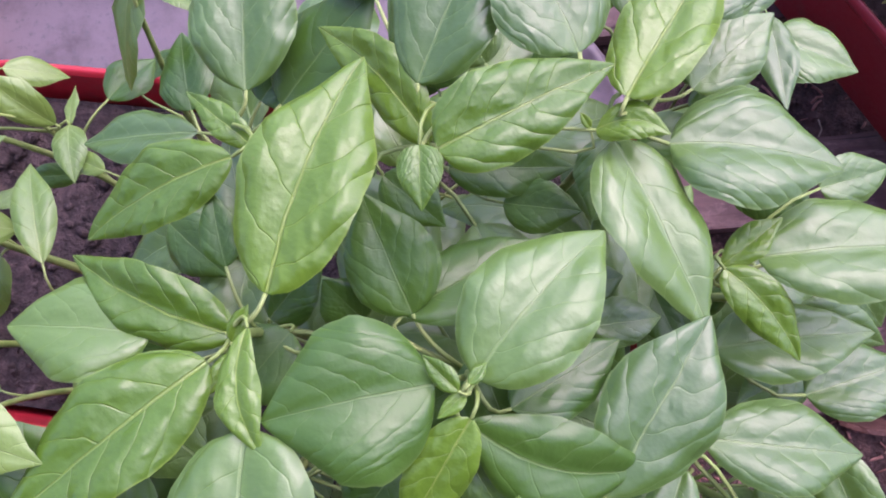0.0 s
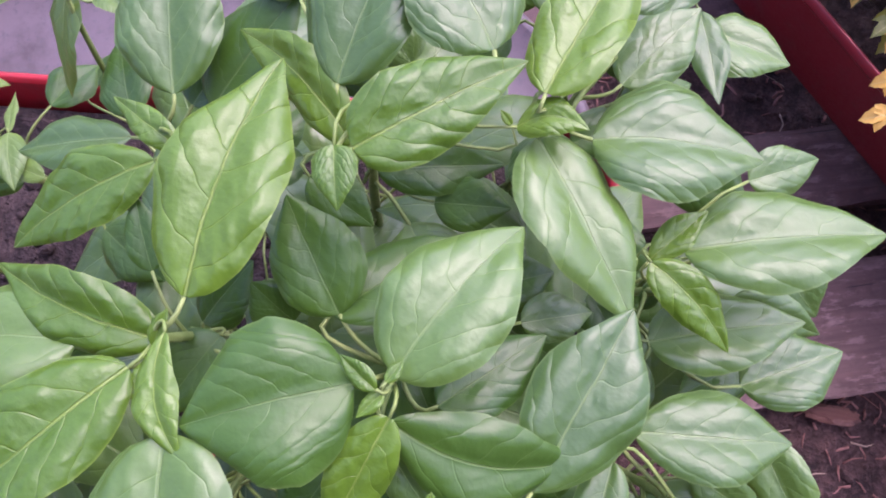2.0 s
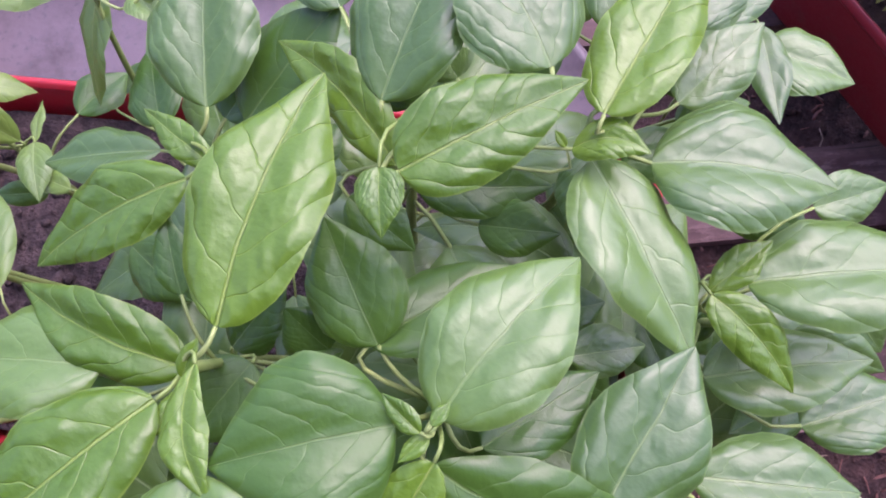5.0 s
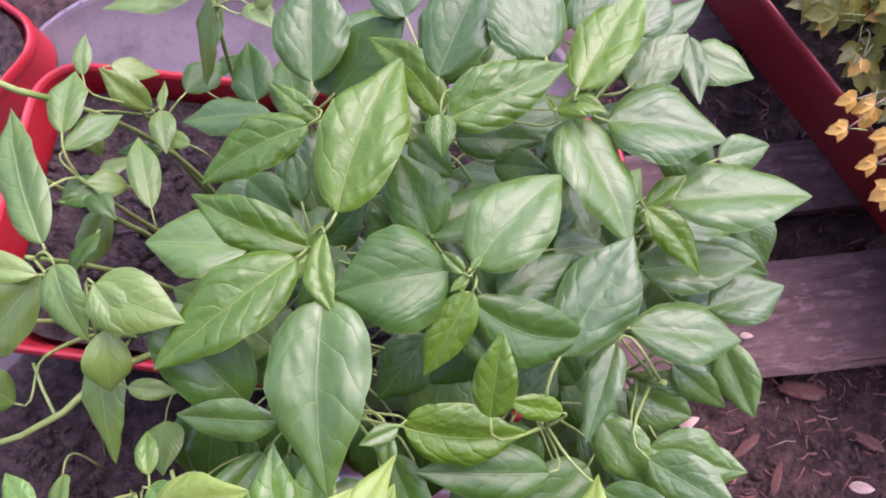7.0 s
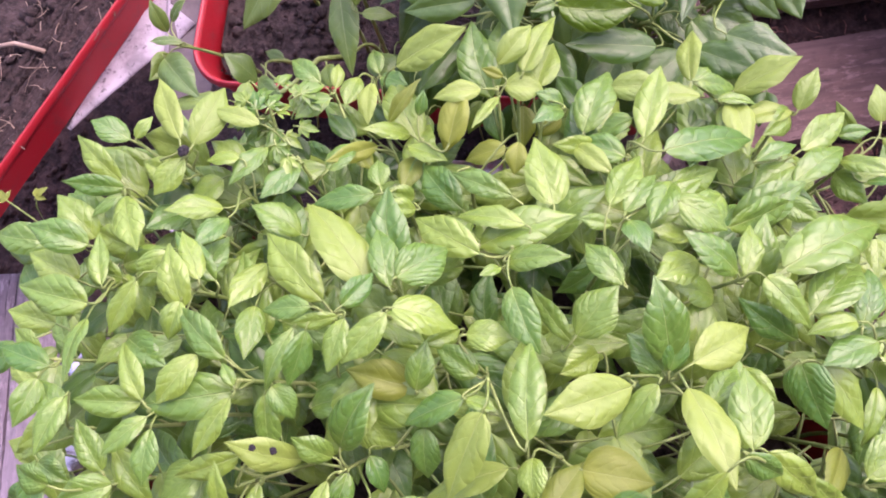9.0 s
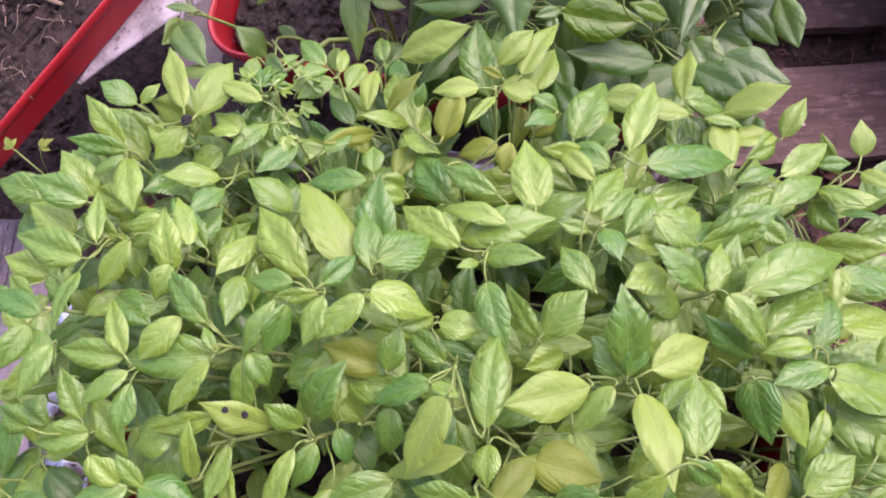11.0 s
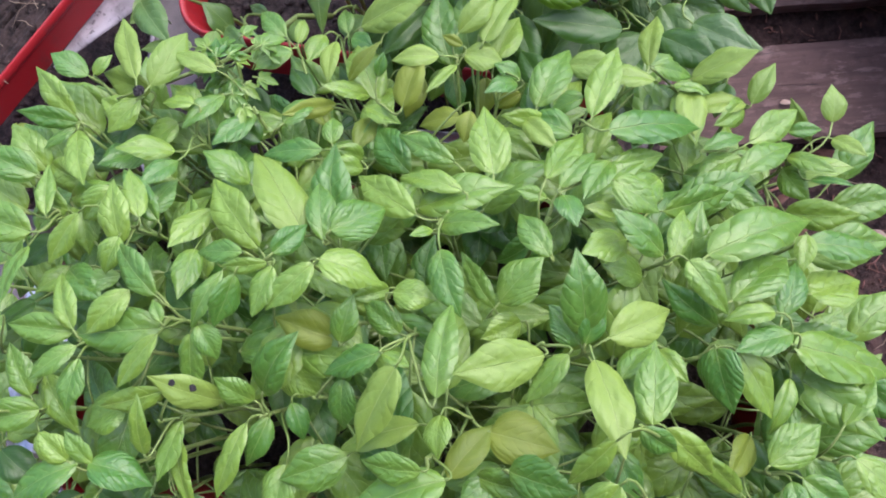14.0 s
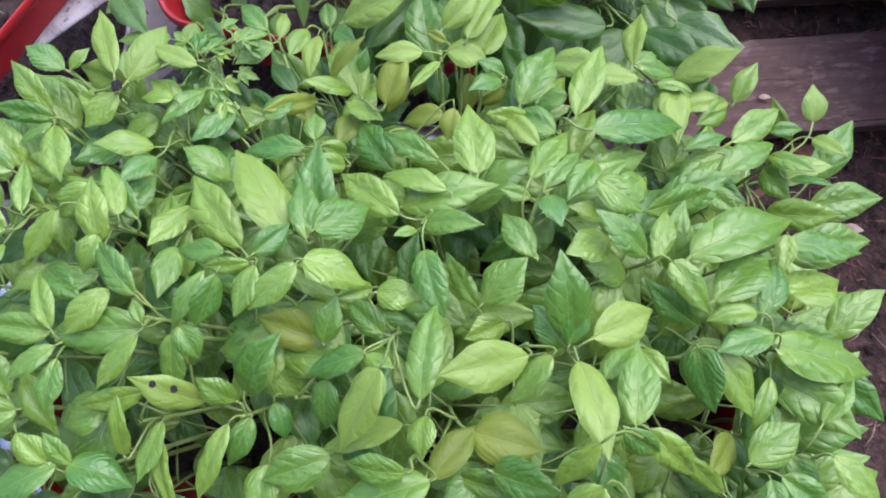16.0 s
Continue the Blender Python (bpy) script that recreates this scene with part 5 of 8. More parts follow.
leaf(p, -0.1233, -0.3526, 0.8126, -0.0932, -0.3562, 0.8121, 0.0217, LEAF_SEEDLING, 0.13, 0.24, fine=False, lean=(0.04, 0.19), peak=0.40)
leaf(p, -0.0860, -0.4182, 0.8480, -0.0819, -0.3586, 0.8264, 0.0225, LEAF_SEEDLING, 0.12, 0.24, fine=False, lean=(-0.23, 0.38), peak=0.41)
leaf(p, -0.1241, -0.3927, 0.8365, -0.1645, -0.4088, 0.8156, 0.0203, LEAF_SEEDLING, 0.05, 0.24, fine=False, lean=(-0.62, 0.27), peak=0.44)
leaf(p, -0.1221, -0.3937, 0.8394, -0.1031, -0.4010, 0.8467, 0.0127, LEAF_SEEDLING, 0.04, 0.24, fine=False, lean=(-0.10, 0.74), peak=0.42)
leaf(p, -0.1121, -0.4017, 0.8483, -0.1366, -0.4554, 0.8282, 0.0266, LEAF_LIME, 0.05, 0.24, fine=False, lean=(-0.50, -0.15), peak=0.36)
lower_leaves(p, LOW_SEEDLING, 6, 0.4, 0.82)
p = plant(-0.080, -0.417, 0.500, -0.066, -0.430, 0.821, 0.0026, "crowded pepper seedling with bright yellow-green leaves", "plant", "pepper seedlings in the planter")
leaf(p, -0.0836, -0.4284, 0.8403, -0.0830, -0.4545, 0.8445, 0.0196, LEAF_SEEDLING, 0.12, 0.24, fine=False, lean=(-0.45, 0.15), peak=0.41)
leaf(p, -0.0786, -0.4663, 0.8262, -0.0516, -0.4328, 0.8117, 0.0213, LEAF_OCHRE, 0.10, 0.24, fine=False, lean=(0.05, 0.39), peak=0.43)
leaf(p, -0.0540, -0.4379, 0.8165, -0.0101, -0.4468, 0.8138, 0.0337, LEAF_OCHRE, 0.08, 0.24, fine=False, lean=(0.08, 0.12), peak=0.35)
lower_leaves(p, LOW_SEEDLING, 6, 0.4, 0.82)
p = plant(-0.271, -0.290, 0.500, -0.332, -0.254, 0.737, 0.0026, "crowded pepper seedling with bright yellow-green leaves", "plant", "pepper seedlings in the planter")
leaf(p, -0.3179, -0.2641, 0.7424, -0.3461, -0.2472, 0.7475, 0.0228, LEAF_SEEDLING, 0.07, 0.73, fine=False)
leaf(p, -0.3465, -0.2429, 0.7434, -0.3722, -0.2610, 0.7653, 0.0291, LEAF_SEEDLING, 0.06, 0.40, fine=False)
lower_leaves(p, LOW_SEEDLING, 6, 0.4, 0.82)
p = plant(-0.338, -0.366, 0.500, -0.425, -0.359, 0.788, 0.0026, "crowded pepper seedling with bright yellow-green leaves", "plant", "pepper seedlings in the planter")
leaf(p, -0.4347, -0.3553, 0.7884, -0.4562, -0.3350, 0.7888, 0.0213, LEAF_SEEDLING, 0.10, 0.49, fine=False)
leaf(p, -0.4299, -0.3728, 0.7976, -0.4436, -0.4067, 0.8015, 0.0206, LEAF_SEEDLING, 0.08, 0.53, fine=False)
leaf(p, -0.4239, -0.3640, 0.7954, -0.4668, -0.3487, 0.7902, 0.0211, LEAF_SEEDLING, 0.05, 0.50, fine=False)
leaf(p, -0.4319, -0.3322, 0.7778, -0.4729, -0.3205, 0.7759, 0.0240, LEAF_SEEDLING, 0.05, 0.56, fine=False)
leaf(p, -0.4046, -0.3689, 0.7678, -0.4339, -0.3968, 0.7731, 0.0259, LEAF_DEEP, 0.07, 0.44, fine=False)
lower_leaves(p, LOW_SEEDLING, 6, 0.4, 0.82)
p = plant(-0.186, -0.270, 0.500, -0.213, -0.112, 0.673, 0.0026, "crowded pepper seedling with bright yellow-green leaves", "plant", "pepper seedlings in the planter")
leaf(p, -0.2104, -0.1018, 0.6604, -0.2173, -0.0749, 0.6531, 0.0163, LEAF_SEEDLING, 0.09, 0.42, fine=False, lean=(-0.13, 0.24), peak=0.47)
leaf(p, -0.2063, -0.1088, 0.6690, -0.1810, -0.1225, 0.6772, 0.0191, LEAF_SEEDLING, 0.04, 0.42, fine=False, lean=(-0.16, 0.31), peak=0.35)
leaf(p, -0.2205, -0.1206, 0.6974, -0.2298, -0.1510, 0.7092, 0.0201, LEAF_SEEDLING, 0.07, 0.42, fine=False, lean=(0.17, 0.34), peak=0.48)
lower_leaves(p, LOW_SEEDLING, 6, 0.4, 0.82)
p = plant(-0.185, -0.424, 0.500, -0.213, -0.440, 0.793, 0.0026, "crowded pepper seedling with bright yellow-green leaves", "plant", "pepper seedlings in the planter")
leaf(p, -0.2364, -0.4309, 0.7988, -0.2785, -0.4169, 0.8302, 0.0229, LEAF_LIME, 0.10, 0.24, fine=False, lean=(0.61, -0.41), peak=0.45)
leaf(p, -0.2147, -0.4292, 0.8022, -0.2387, -0.4152, 0.8177, 0.0200, LEAF_SEEDLING, 0.11, 0.24, fine=False, lean=(0.35, -0.51), peak=0.41)
leaf(p, -0.2193, -0.4446, 0.7988, -0.2388, -0.4981, 0.7881, 0.0186, LEAF_SEEDLING, 0.09, 0.24, fine=False, lean=(-0.26, -0.11), peak=0.48)
leaf(p, -0.2085, -0.4408, 0.7858, -0.2241, -0.4756, 0.7772, 0.0179, LEAF_SEEDLING, 0.11, 0.53, fine=False)
leaf(p, -0.2107, -0.4231, 0.7974, -0.1822, -0.3817, 0.8216, 0.0287, LEAF_SEEDLING, 0.13, 0.66, fine=False)
leaf(p, -0.1928, -0.4710, 0.7870, -0.1974, -0.5084, 0.7913, 0.0266, LEAF_SEEDLING, 0.07, 0.46, fine=False)
lower_leaves(p, LOW_SEEDLING, 6, 0.4, 0.82)
p = plant(-0.049, -0.321, 0.500, -0.023, -0.297, 0.806, 0.0026, "crowded pepper seedling with bright yellow-green leaves", "plant", "pepper seedlings in the planter")
leaf(p, -0.0258, -0.2686, 0.8002, -0.0013, -0.2287, 0.7795, 0.0221, LEAF_SEEDLING, 0.07, 0.24, fine=False, lean=(-0.13, 0.60), peak=0.48)
leaf(p, -0.0251, -0.2816, 0.7978, -0.0470, -0.2772, 0.8023, 0.0124, LEAF_SEEDLING, 0.08, 0.24, fine=False, lean=(0.19, -0.10), peak=0.48)
leaf(p, -0.0144, -0.2817, 0.8088, -0.0049, -0.3050, 0.8187, 0.0197, LEAF_SEEDLING, 0.08, 0.24, fine=False, lean=(0.21, 0.51), peak=0.33)
leaf(p, -0.0215, -0.3234, 0.8073, -0.0434, -0.2926, 0.7951, 0.0203, LEAF_SEEDLING, 0.12, 0.24, fine=False, lean=(-0.14, 0.30), peak=0.48)
leaf(p, 0.0293, -0.3067, 0.7921, -0.0019, -0.3213, 0.8135, 0.0246, LEAF_SEEDLING, 0.09, 0.24, fine=False, lean=(0.53, 0.34), peak=0.48)
leaf(p, -0.0527, -0.3554, 0.8112, -0.0256, -0.3256, 0.8211, 0.0312, LEAF_SEEDLING, 0.08, 0.24, fine=False, lean=(-0.51, 0.13), peak=0.45)
lower_leaves(p, LOW_SEEDLING, 6, 0.4, 0.82)
p = plant(-0.276, -0.393, 0.500, -0.339, -0.397, 0.813, 0.0026, "crowded pepper seedling with bright yellow-green leaves", "plant", "pepper seedlings in the planter")
leaf(p, -0.3404, -0.3892, 0.8190, -0.3620, -0.3494, 0.8061, 0.0179, LEAF_SEEDLING, 0.11, 0.50, fine=False)
leaf(p, -0.3441, -0.3910, 0.8119, -0.3948, -0.3880, 0.8100, 0.0219, LEAF_SEEDLING, 0.06, 0.67, fine=False)
leaf(p, -0.3355, -0.4005, 0.8197, -0.3656, -0.4250, 0.8213, 0.0163, LEAF_SEEDLING, 0.09, 0.24, fine=False, lean=(-0.02, 0.09), peak=0.48)
leaf(p, -0.3337, -0.4086, 0.8181, -0.3383, -0.4452, 0.8172, 0.0190, LEAF_SEEDLING, 0.10, 0.24, fine=False, lean=(0.02, -0.03), peak=0.48)
leaf(p, -0.3438, -0.3996, 0.7704, -0.3827, -0.3724, 0.7726, 0.0256, LEAF_DEEP, 0.13, 0.44, fine=False)
lower_leaves(p, LOW_SEEDLING, 6, 0.4, 0.82)
p = plant(0.081, -0.319, 0.500, 0.158, -0.294, 0.753, 0.0026, "crowded pepper seedling with bright yellow-green leaves", "plant", "pepper seedlings in the planter")
leaf(p, 0.1548, -0.2671, 0.7156, 0.2039, -0.2702, 0.7337, 0.0238, LEAF_SEEDLING, 0.13, 0.24, fine=False, lean=(-0.40, -0.55), peak=0.40)
leaf(p, 0.1552, -0.2924, 0.7616, 0.1518, -0.3194, 0.7634, 0.0151, LEAF_SEEDLING, 0.07, 0.24, fine=False, lean=(-0.09, 0.07), peak=0.37)
leaf(p, 0.1566, -0.2977, 0.7577, 0.2160, -0.2991, 0.7363, 0.0223, LEAF_SEEDLING, 0.05, 0.24, fine=False, lean=(0.37, 0.26), peak=0.41)
leaf(p, 0.1635, -0.3318, 0.7444, 0.2056, -0.3174, 0.7218, 0.0339, LEAF_SEEDLING, 0.04, 0.24, fine=False, lean=(0.30, 0.70), peak=0.38)
lower_leaves(p, LOW_SEEDLING, 6, 0.4, 0.82)
p = plant(0.050, -0.297, 0.500, 0.114, -0.263, 0.717, 0.0026, "crowded pepper seedling with bright yellow-green leaves", "plant", "pepper seedlings in the planter")
leaf(p, 0.1200, -0.2387, 0.7185, 0.1685, -0.2062, 0.6915, 0.0226, LEAF_SEEDLING, 0.12, 0.24, fine=False, lean=(0.25, 0.47), peak=0.41)
leaf(p, 0.1093, -0.2530, 0.7195, 0.1324, -0.2702, 0.7220, 0.0195, LEAF_SEEDLING, 0.10, 0.40, fine=False)
leaf(p, 0.1112, -0.2941, 0.7285, 0.0888, -0.2879, 0.7364, 0.0212, LEAF_SEEDLING, 0.10, 0.27, fine=False)
lower_leaves(p, LOW_SEEDLING, 6, 0.4, 0.82)
p = plant(-0.309, -0.325, 0.500, -0.384, -0.302, 0.795, 0.0026, "crowded pepper seedling with bright yellow-green leaves", "plant", "pepper seedlings in the planter")
leaf(p, -0.3978, -0.2777, 0.7974, -0.4417, -0.2627, 0.8055, 0.0254, LEAF_SEEDLING, 0.09, 0.44, fine=False)
leaf(p, -0.3817, -0.3087, 0.8051, -0.3932, -0.2676, 0.7925, 0.0143, LEAF_SEEDLING, 0.05, 0.53, fine=False)
leaf(p, -0.3774, -0.2402, 0.7877, -0.3578, -0.2854, 0.8014, 0.0245, LEAF_SEEDLING, 0.07, 0.24, fine=False, lean=(-0.10, 0.26), peak=0.48)
leaf(p, -0.3901, -0.3219, 0.8062, -0.4459, -0.3069, 0.8034, 0.0291, LEAF_SEEDLING, 0.04, 0.55, fine=False)
leaf(p, -0.4175, -0.3000, 0.7753, -0.4585, -0.2771, 0.7762, 0.0265, LEAF_SEEDLING, 0.08, 0.50, fine=False)
leaf(p, -0.3913, -0.3322, 0.8052, -0.3979, -0.3766, 0.8164, 0.0194, LEAF_SEEDLING, 0.09, 0.26, fine=False)
leaf(p, -0.3647, -0.3021, 0.7859, -0.3602, -0.3330, 0.7780, 0.0213, LEAF_SEEDLING, 0.09, 0.56, fine=False)
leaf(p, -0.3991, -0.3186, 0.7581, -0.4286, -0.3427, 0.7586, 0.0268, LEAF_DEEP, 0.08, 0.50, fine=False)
leaf(p, -0.3816, -0.2896, 0.7766, -0.3297, -0.2835, 0.7933, 0.0192, LEAF_SEEDLING, 0.10, 0.63, fine=False)
leaf(p, -0.3681, -0.2782, 0.7770, -0.4076, -0.2601, 0.7704, 0.0261, LEAF_SEEDLING, 0.13, 0.61, fine=False)
leaf(p, -0.3754, -0.3017, 0.7888, -0.4127, -0.2845, 0.7783, 0.0235, LEAF_SEEDLING, 0.13, 0.38, fine=False)
lower_leaves(p, LOW_SEEDLING, 6, 0.4, 0.82)
p = plant(-0.220, -0.270, 0.500, -0.261, -0.202, 0.740, 0.0026, "crowded pepper seedling with bright yellow-green leaves", "plant", "pepper seedlings in the planter")
leaf(p, -0.2803, -0.1975, 0.7535, -0.3055, -0.2305, 0.7677, 0.0169, LEAF_SEEDLING, 0.12, 0.24, fine=False, lean=(0.23, 0.25), peak=0.48)
leaf(p, -0.2568, -0.2098, 0.7457, -0.2838, -0.2406, 0.7605, 0.0209, LEAF_SEEDLING, 0.05, 0.24, fine=False, lean=(0.24, 0.27), peak=0.48)
leaf(p, -0.2645, -0.1923, 0.6970, -0.2914, -0.1683, 0.7002, 0.0222, LEAF_DEEP, 0.08, 0.26, fine=False)
leaf(p, -0.2387, -0.2110, 0.7291, -0.2168, -0.1865, 0.7135, 0.0198, LEAF_SEEDLING, 0.14, 0.27, fine=False)
lower_leaves(p, LOW_SEEDLING, 6, 0.4, 0.82)
p = plant(-0.021, -0.292, 0.500, 0.015, -0.257, 0.788, 0.0026, "crowded pepper seedling with bright yellow-green leaves", "plant", "pepper seedlings in the planter")
leaf(p, 0.0187, -0.2694, 0.8046, 0.0511, -0.2879, 0.7913, 0.0249, LEAF_SEEDLING, 0.08, 0.24, fine=False, lean=(0.40, -0.02), peak=0.39)
leaf(p, 0.0167, -0.2529, 0.7925, -0.0012, -0.2850, 0.8081, 0.0213, LEAF_SEEDLING, 0.07, 0.63, fine=False)
leaf(p, 0.0227, -0.2486, 0.7604, 0.0609, -0.2305, 0.7383, 0.0212, LEAF_SEEDLING, 0.04, 0.44, fine=False)
leaf(p, -0.0162, -0.2743, 0.8015, 0.0073, -0.2455, 0.7867, 0.0174, LEAF_SEEDLING, 0.10, 0.24, fine=False, lean=(0.03, 0.49), peak=0.45)
lower_leaves(p, LOW_SEEDLING, 6, 0.4, 0.82)
p = plant(-0.174, -0.270, 0.500, -0.197, -0.099, 0.659, 0.0026, "crowded pepper seedling with bright yellow-green leaves", "plant", "pepper seedlings in the planter")
leaf(p, -0.1853, -0.1195, 0.7124, -0.1228, -0.1046, 0.7433, 0.0339, LEAF_LIME, 0.06, 0.42, fine=False, lean=(-0.47, -0.11), peak=0.48)
lower_leaves(p, LOW_SEEDLING, 6, 0.4, 0.82)
p = plant(-0.150, -0.270, 0.500, -0.163, -0.187, 0.722, 0.0026, "crowded pepper seedling with bright yellow-green leaves", "plant", "pepper seedlings in the planter")
leaf(p, -0.1758, -0.1768, 0.7023, -0.2105, -0.1794, 0.7312, 0.0165, LEAF_SEEDLING, 0.11, 0.24, fine=False, lean=(0.82, 0.19), peak=0.41)
leaf(p, -0.1648, -0.1700, 0.7274, -0.1592, -0.1517, 0.7370, 0.0156, LEAF_SEEDLING, 0.06, 0.24, fine=False, lean=(0.21, -0.59), peak=0.48)
leaf(p, -0.1393, -0.1997, 0.7417, -0.1252, -0.1562, 0.7466, 0.0268, LEAF_OCHRE, 0.07, 0.42, fine=False, lean=(-0.32, -0.01), peak=0.38)
leaf(p, -0.1751, -0.1919, 0.7189, -0.1416, -0.2101, 0.7304, 0.0183, LEAF_SEEDLING, 0.05, 0.42, fine=False, lean=(-0.13, 0.40), peak=0.47)
leaf(p, -0.1307, -0.2512, 0.7368, -0.1630, -0.2085, 0.7191, 0.0301, LEAF_SEEDLING, 0.11, 0.24, fine=False, lean=(-0.58, -0.02), peak=0.48)
leaf(p, -0.1700, -0.1977, 0.7063, -0.1805, -0.2316, 0.7206, 0.0212, LEAF_OCHRE, 0.08, 0.64, fine=False)
lower_leaves(p, LOW_SEEDLING, 6, 0.4, 0.82)
p = plant(0.051, -0.270, 0.500, 0.116, -0.215, 0.706, 0.0026, "crowded pepper seedling with bright yellow-green leaves", "plant", "pepper seedlings in the planter")
leaf(p, 0.0930, -0.2215, 0.7241, 0.1264, -0.2074, 0.7121, 0.0144, LEAF_SEEDLING, 0.14, 0.24, fine=False, lean=(0.19, 0.41), peak=0.47)
leaf(p, 0.1241, -0.2229, 0.7106, 0.0908, -0.2411, 0.7135, 0.0243, LEAF_SEEDLING, 0.06, 0.24, fine=False, lean=(-0.12, 0.38), peak=0.48)
leaf(p, 0.1309, -0.2106, 0.7084, 0.1719, -0.1773, 0.6937, 0.0244, LEAF_SEEDLING, 0.04, 0.24, fine=False, lean=(0.33, 0.03), peak=0.48)
leaf(p, 0.0846, -0.1623, 0.7019, 0.0881, -0.2086, 0.7158, 0.0255, LEAF_LIME, 0.07, 0.42, fine=False, lean=(0.18, 0.32), peak=0.48)
lower_leaves(p, LOW_SEEDLING, 6, 0.4, 0.82)
p = plant(-0.228, -0.326, 0.500, -0.271, -0.303, 0.770, 0.0026, "crowded pepper seedling with bright yellow-green leaves", "plant", "pepper seedlings in the planter")
leaf(p, -0.2731, -0.2930, 0.7719, -0.2921, -0.3273, 0.7948, 0.0219, LEAF_SEEDLING, 0.04, 0.24, fine=False, lean=(0.27, 0.52), peak=0.48)
leaf(p, -0.2766, -0.3254, 0.7829, -0.2782, -0.3645, 0.7991, 0.0205, LEAF_SEEDLING, 0.06, 0.27, fine=False)
leaf(p, -0.2659, -0.2924, 0.7225, -0.2984, -0.2575, 0.7103, 0.0282, LEAF_DEEP, 0.05, 0.27, fine=False)
lower_leaves(p, LOW_SEEDLING, 6, 0.4, 0.82)
p = plant(-0.098, -0.435, 0.500, -0.091, -0.455, 0.837, 0.0026, "crowded pepper seedling with bright yellow-green leaves", "plant", "pepper seedlings in the planter")
leaf(p, -0.0990, -0.4358, 0.8217, -0.1551, -0.4582, 0.7962, 0.0217, LEAF_LIME, 0.08, 0.24, fine=False, lean=(-0.63, 0.43), peak=0.45)
leaf(p, -0.0920, -0.4611, 0.8496, -0.1297, -0.4576, 0.8445, 0.0208, LEAF_SEEDLING, 0.13, 0.24, fine=False, lean=(-0.17, -0.36), peak=0.45)
leaf(p, -0.0783, -0.4667, 0.8382, -0.1408, -0.4991, 0.8240, 0.0316, LEAF_SEEDLING, 0.14, 0.33, fine=False)
lower_leaves(p, LOW_SEEDLING, 6, 0.4, 0.82)
p = plant(-0.323, -0.291, 0.500, -0.404, -0.255, 0.764, 0.0026, "crowded pepper seedling with bright yellow-green leaves", "plant", "pepper seedlings in the planter")
leaf(p, -0.4059, -0.2681, 0.7753, -0.4352, -0.2344, 0.7820, 0.0265, LEAF_SEEDLING, 0.10, 0.25, fine=False)
leaf(p, -0.4137, -0.2522, 0.7663, -0.4337, -0.2307, 0.7704, 0.0248, LEAF_SEEDLING, 0.10, 0.71, fine=False)
leaf(p, -0.3921, -0.2436, 0.7379, -0.3645, -0.2131, 0.7211, 0.0285, LEAF_DEEP, 0.09, 0.28, fine=False)
lower_leaves(p, LOW_SEEDLING, 6, 0.4, 0.82)
p = plant(0.033, -0.352, 0.500, 0.090, -0.340, 0.789, 0.0026, "crowded pepper seedling with bright yellow-green leaves", "plant", "pepper seedlings in the planter")
leaf(p, 0.0808, -0.3165, 0.8017, 0.1572, -0.2827, 0.7643, 0.0337, LEAF_SEEDLING, 0.13, 0.24, fine=False, lean=(0.30, 0.43), peak=0.38)
leaf(p, 0.0930, -0.3602, 0.7740, 0.0519, -0.3324, 0.7951, 0.0200, LEAF_SEEDLING, 0.12, 0.24, fine=False, lean=(-0.01, -0.77), peak=0.48)
leaf(p, 0.0986, -0.3440, 0.7907, 0.1401, -0.3100, 0.7675, 0.0311, LEAF_SEEDLING, 0.12, 0.24, fine=False, lean=(0.05, 0.63), peak=0.48)
lower_leaves(p, LOW_SEEDLING, 6, 0.4, 0.82)
p = plant(0.003, -0.451, 0.500, 0.048, -0.476, 0.855, 0.0026, "crowded pepper seedling with bright yellow-green leaves", "plant", "pepper seedlings in the planter")
leaf(p, 0.0209, -0.4583, 0.8666, 0.0051, -0.4855, 0.8481, 0.0253, LEAF_SEEDLING, 0.08, 0.55, fine=False)
leaf(p, 0.0472, -0.4785, 0.8578, 0.0240, -0.4998, 0.8526, 0.0220, LEAF_SEEDLING, 0.12, 0.34, fine=False)
leaf(p, 0.0773, -0.4923, 0.8197, 0.1101, -0.5108, 0.7957, 0.0239, LEAF_SEEDLING, 0.08, 0.43, fine=False)
lower_leaves(p, LOW_SEEDLING, 6, 0.4, 0.82)
p = plant(-0.121, -0.270, 0.500, -0.124, -0.220, 0.743, 0.0026, "crowded pepper seedling with bright yellow-green leaves", "plant", "pepper seedlings in the planter")
leaf(p, -0.0857, -0.2029, 0.7459, -0.0898, -0.2277, 0.7423, 0.0173, LEAF_OCHRE, 0.08, 0.42, fine=False, lean=(0.03, -0.15), peak=0.47)
leaf(p, -0.1298, -0.2298, 0.7607, -0.0930, -0.2513, 0.7748, 0.0161, LEAF_SEEDLING, 0.08, 0.66, fine=False)
leaf(p, -0.0957, -0.2015, 0.7275, -0.1296, -0.2062, 0.7141, 0.0218, LEAF_OCHRE, 0.10, 0.42, fine=False, lean=(-0.41, 0.13), peak=0.44)
lower_leaves(p, LOW_SEEDLING, 6, 0.4, 0.82)
p = plant(-0.105, -0.270, 0.500, -0.101, -0.150, 0.729, 0.0026, "crowded pepper seedling with bright yellow-green leaves", "plant", "pepper seedlings in the planter")
leaf(p, -0.1395, -0.1429, 0.6650, -0.1525, -0.1791, 0.6530, 0.0234, LEAF_OCHRE, 0.10, 0.35, fine=False, lean=(0.11, -0.37), peak=0.40)
leaf(p, -0.1102, -0.1431, 0.6700, -0.1032, -0.1748, 0.6580, 0.0191, LEAF_SEEDLING, 0.10, 0.35, fine=False, lean=(0.06, -0.37), peak=0.40)
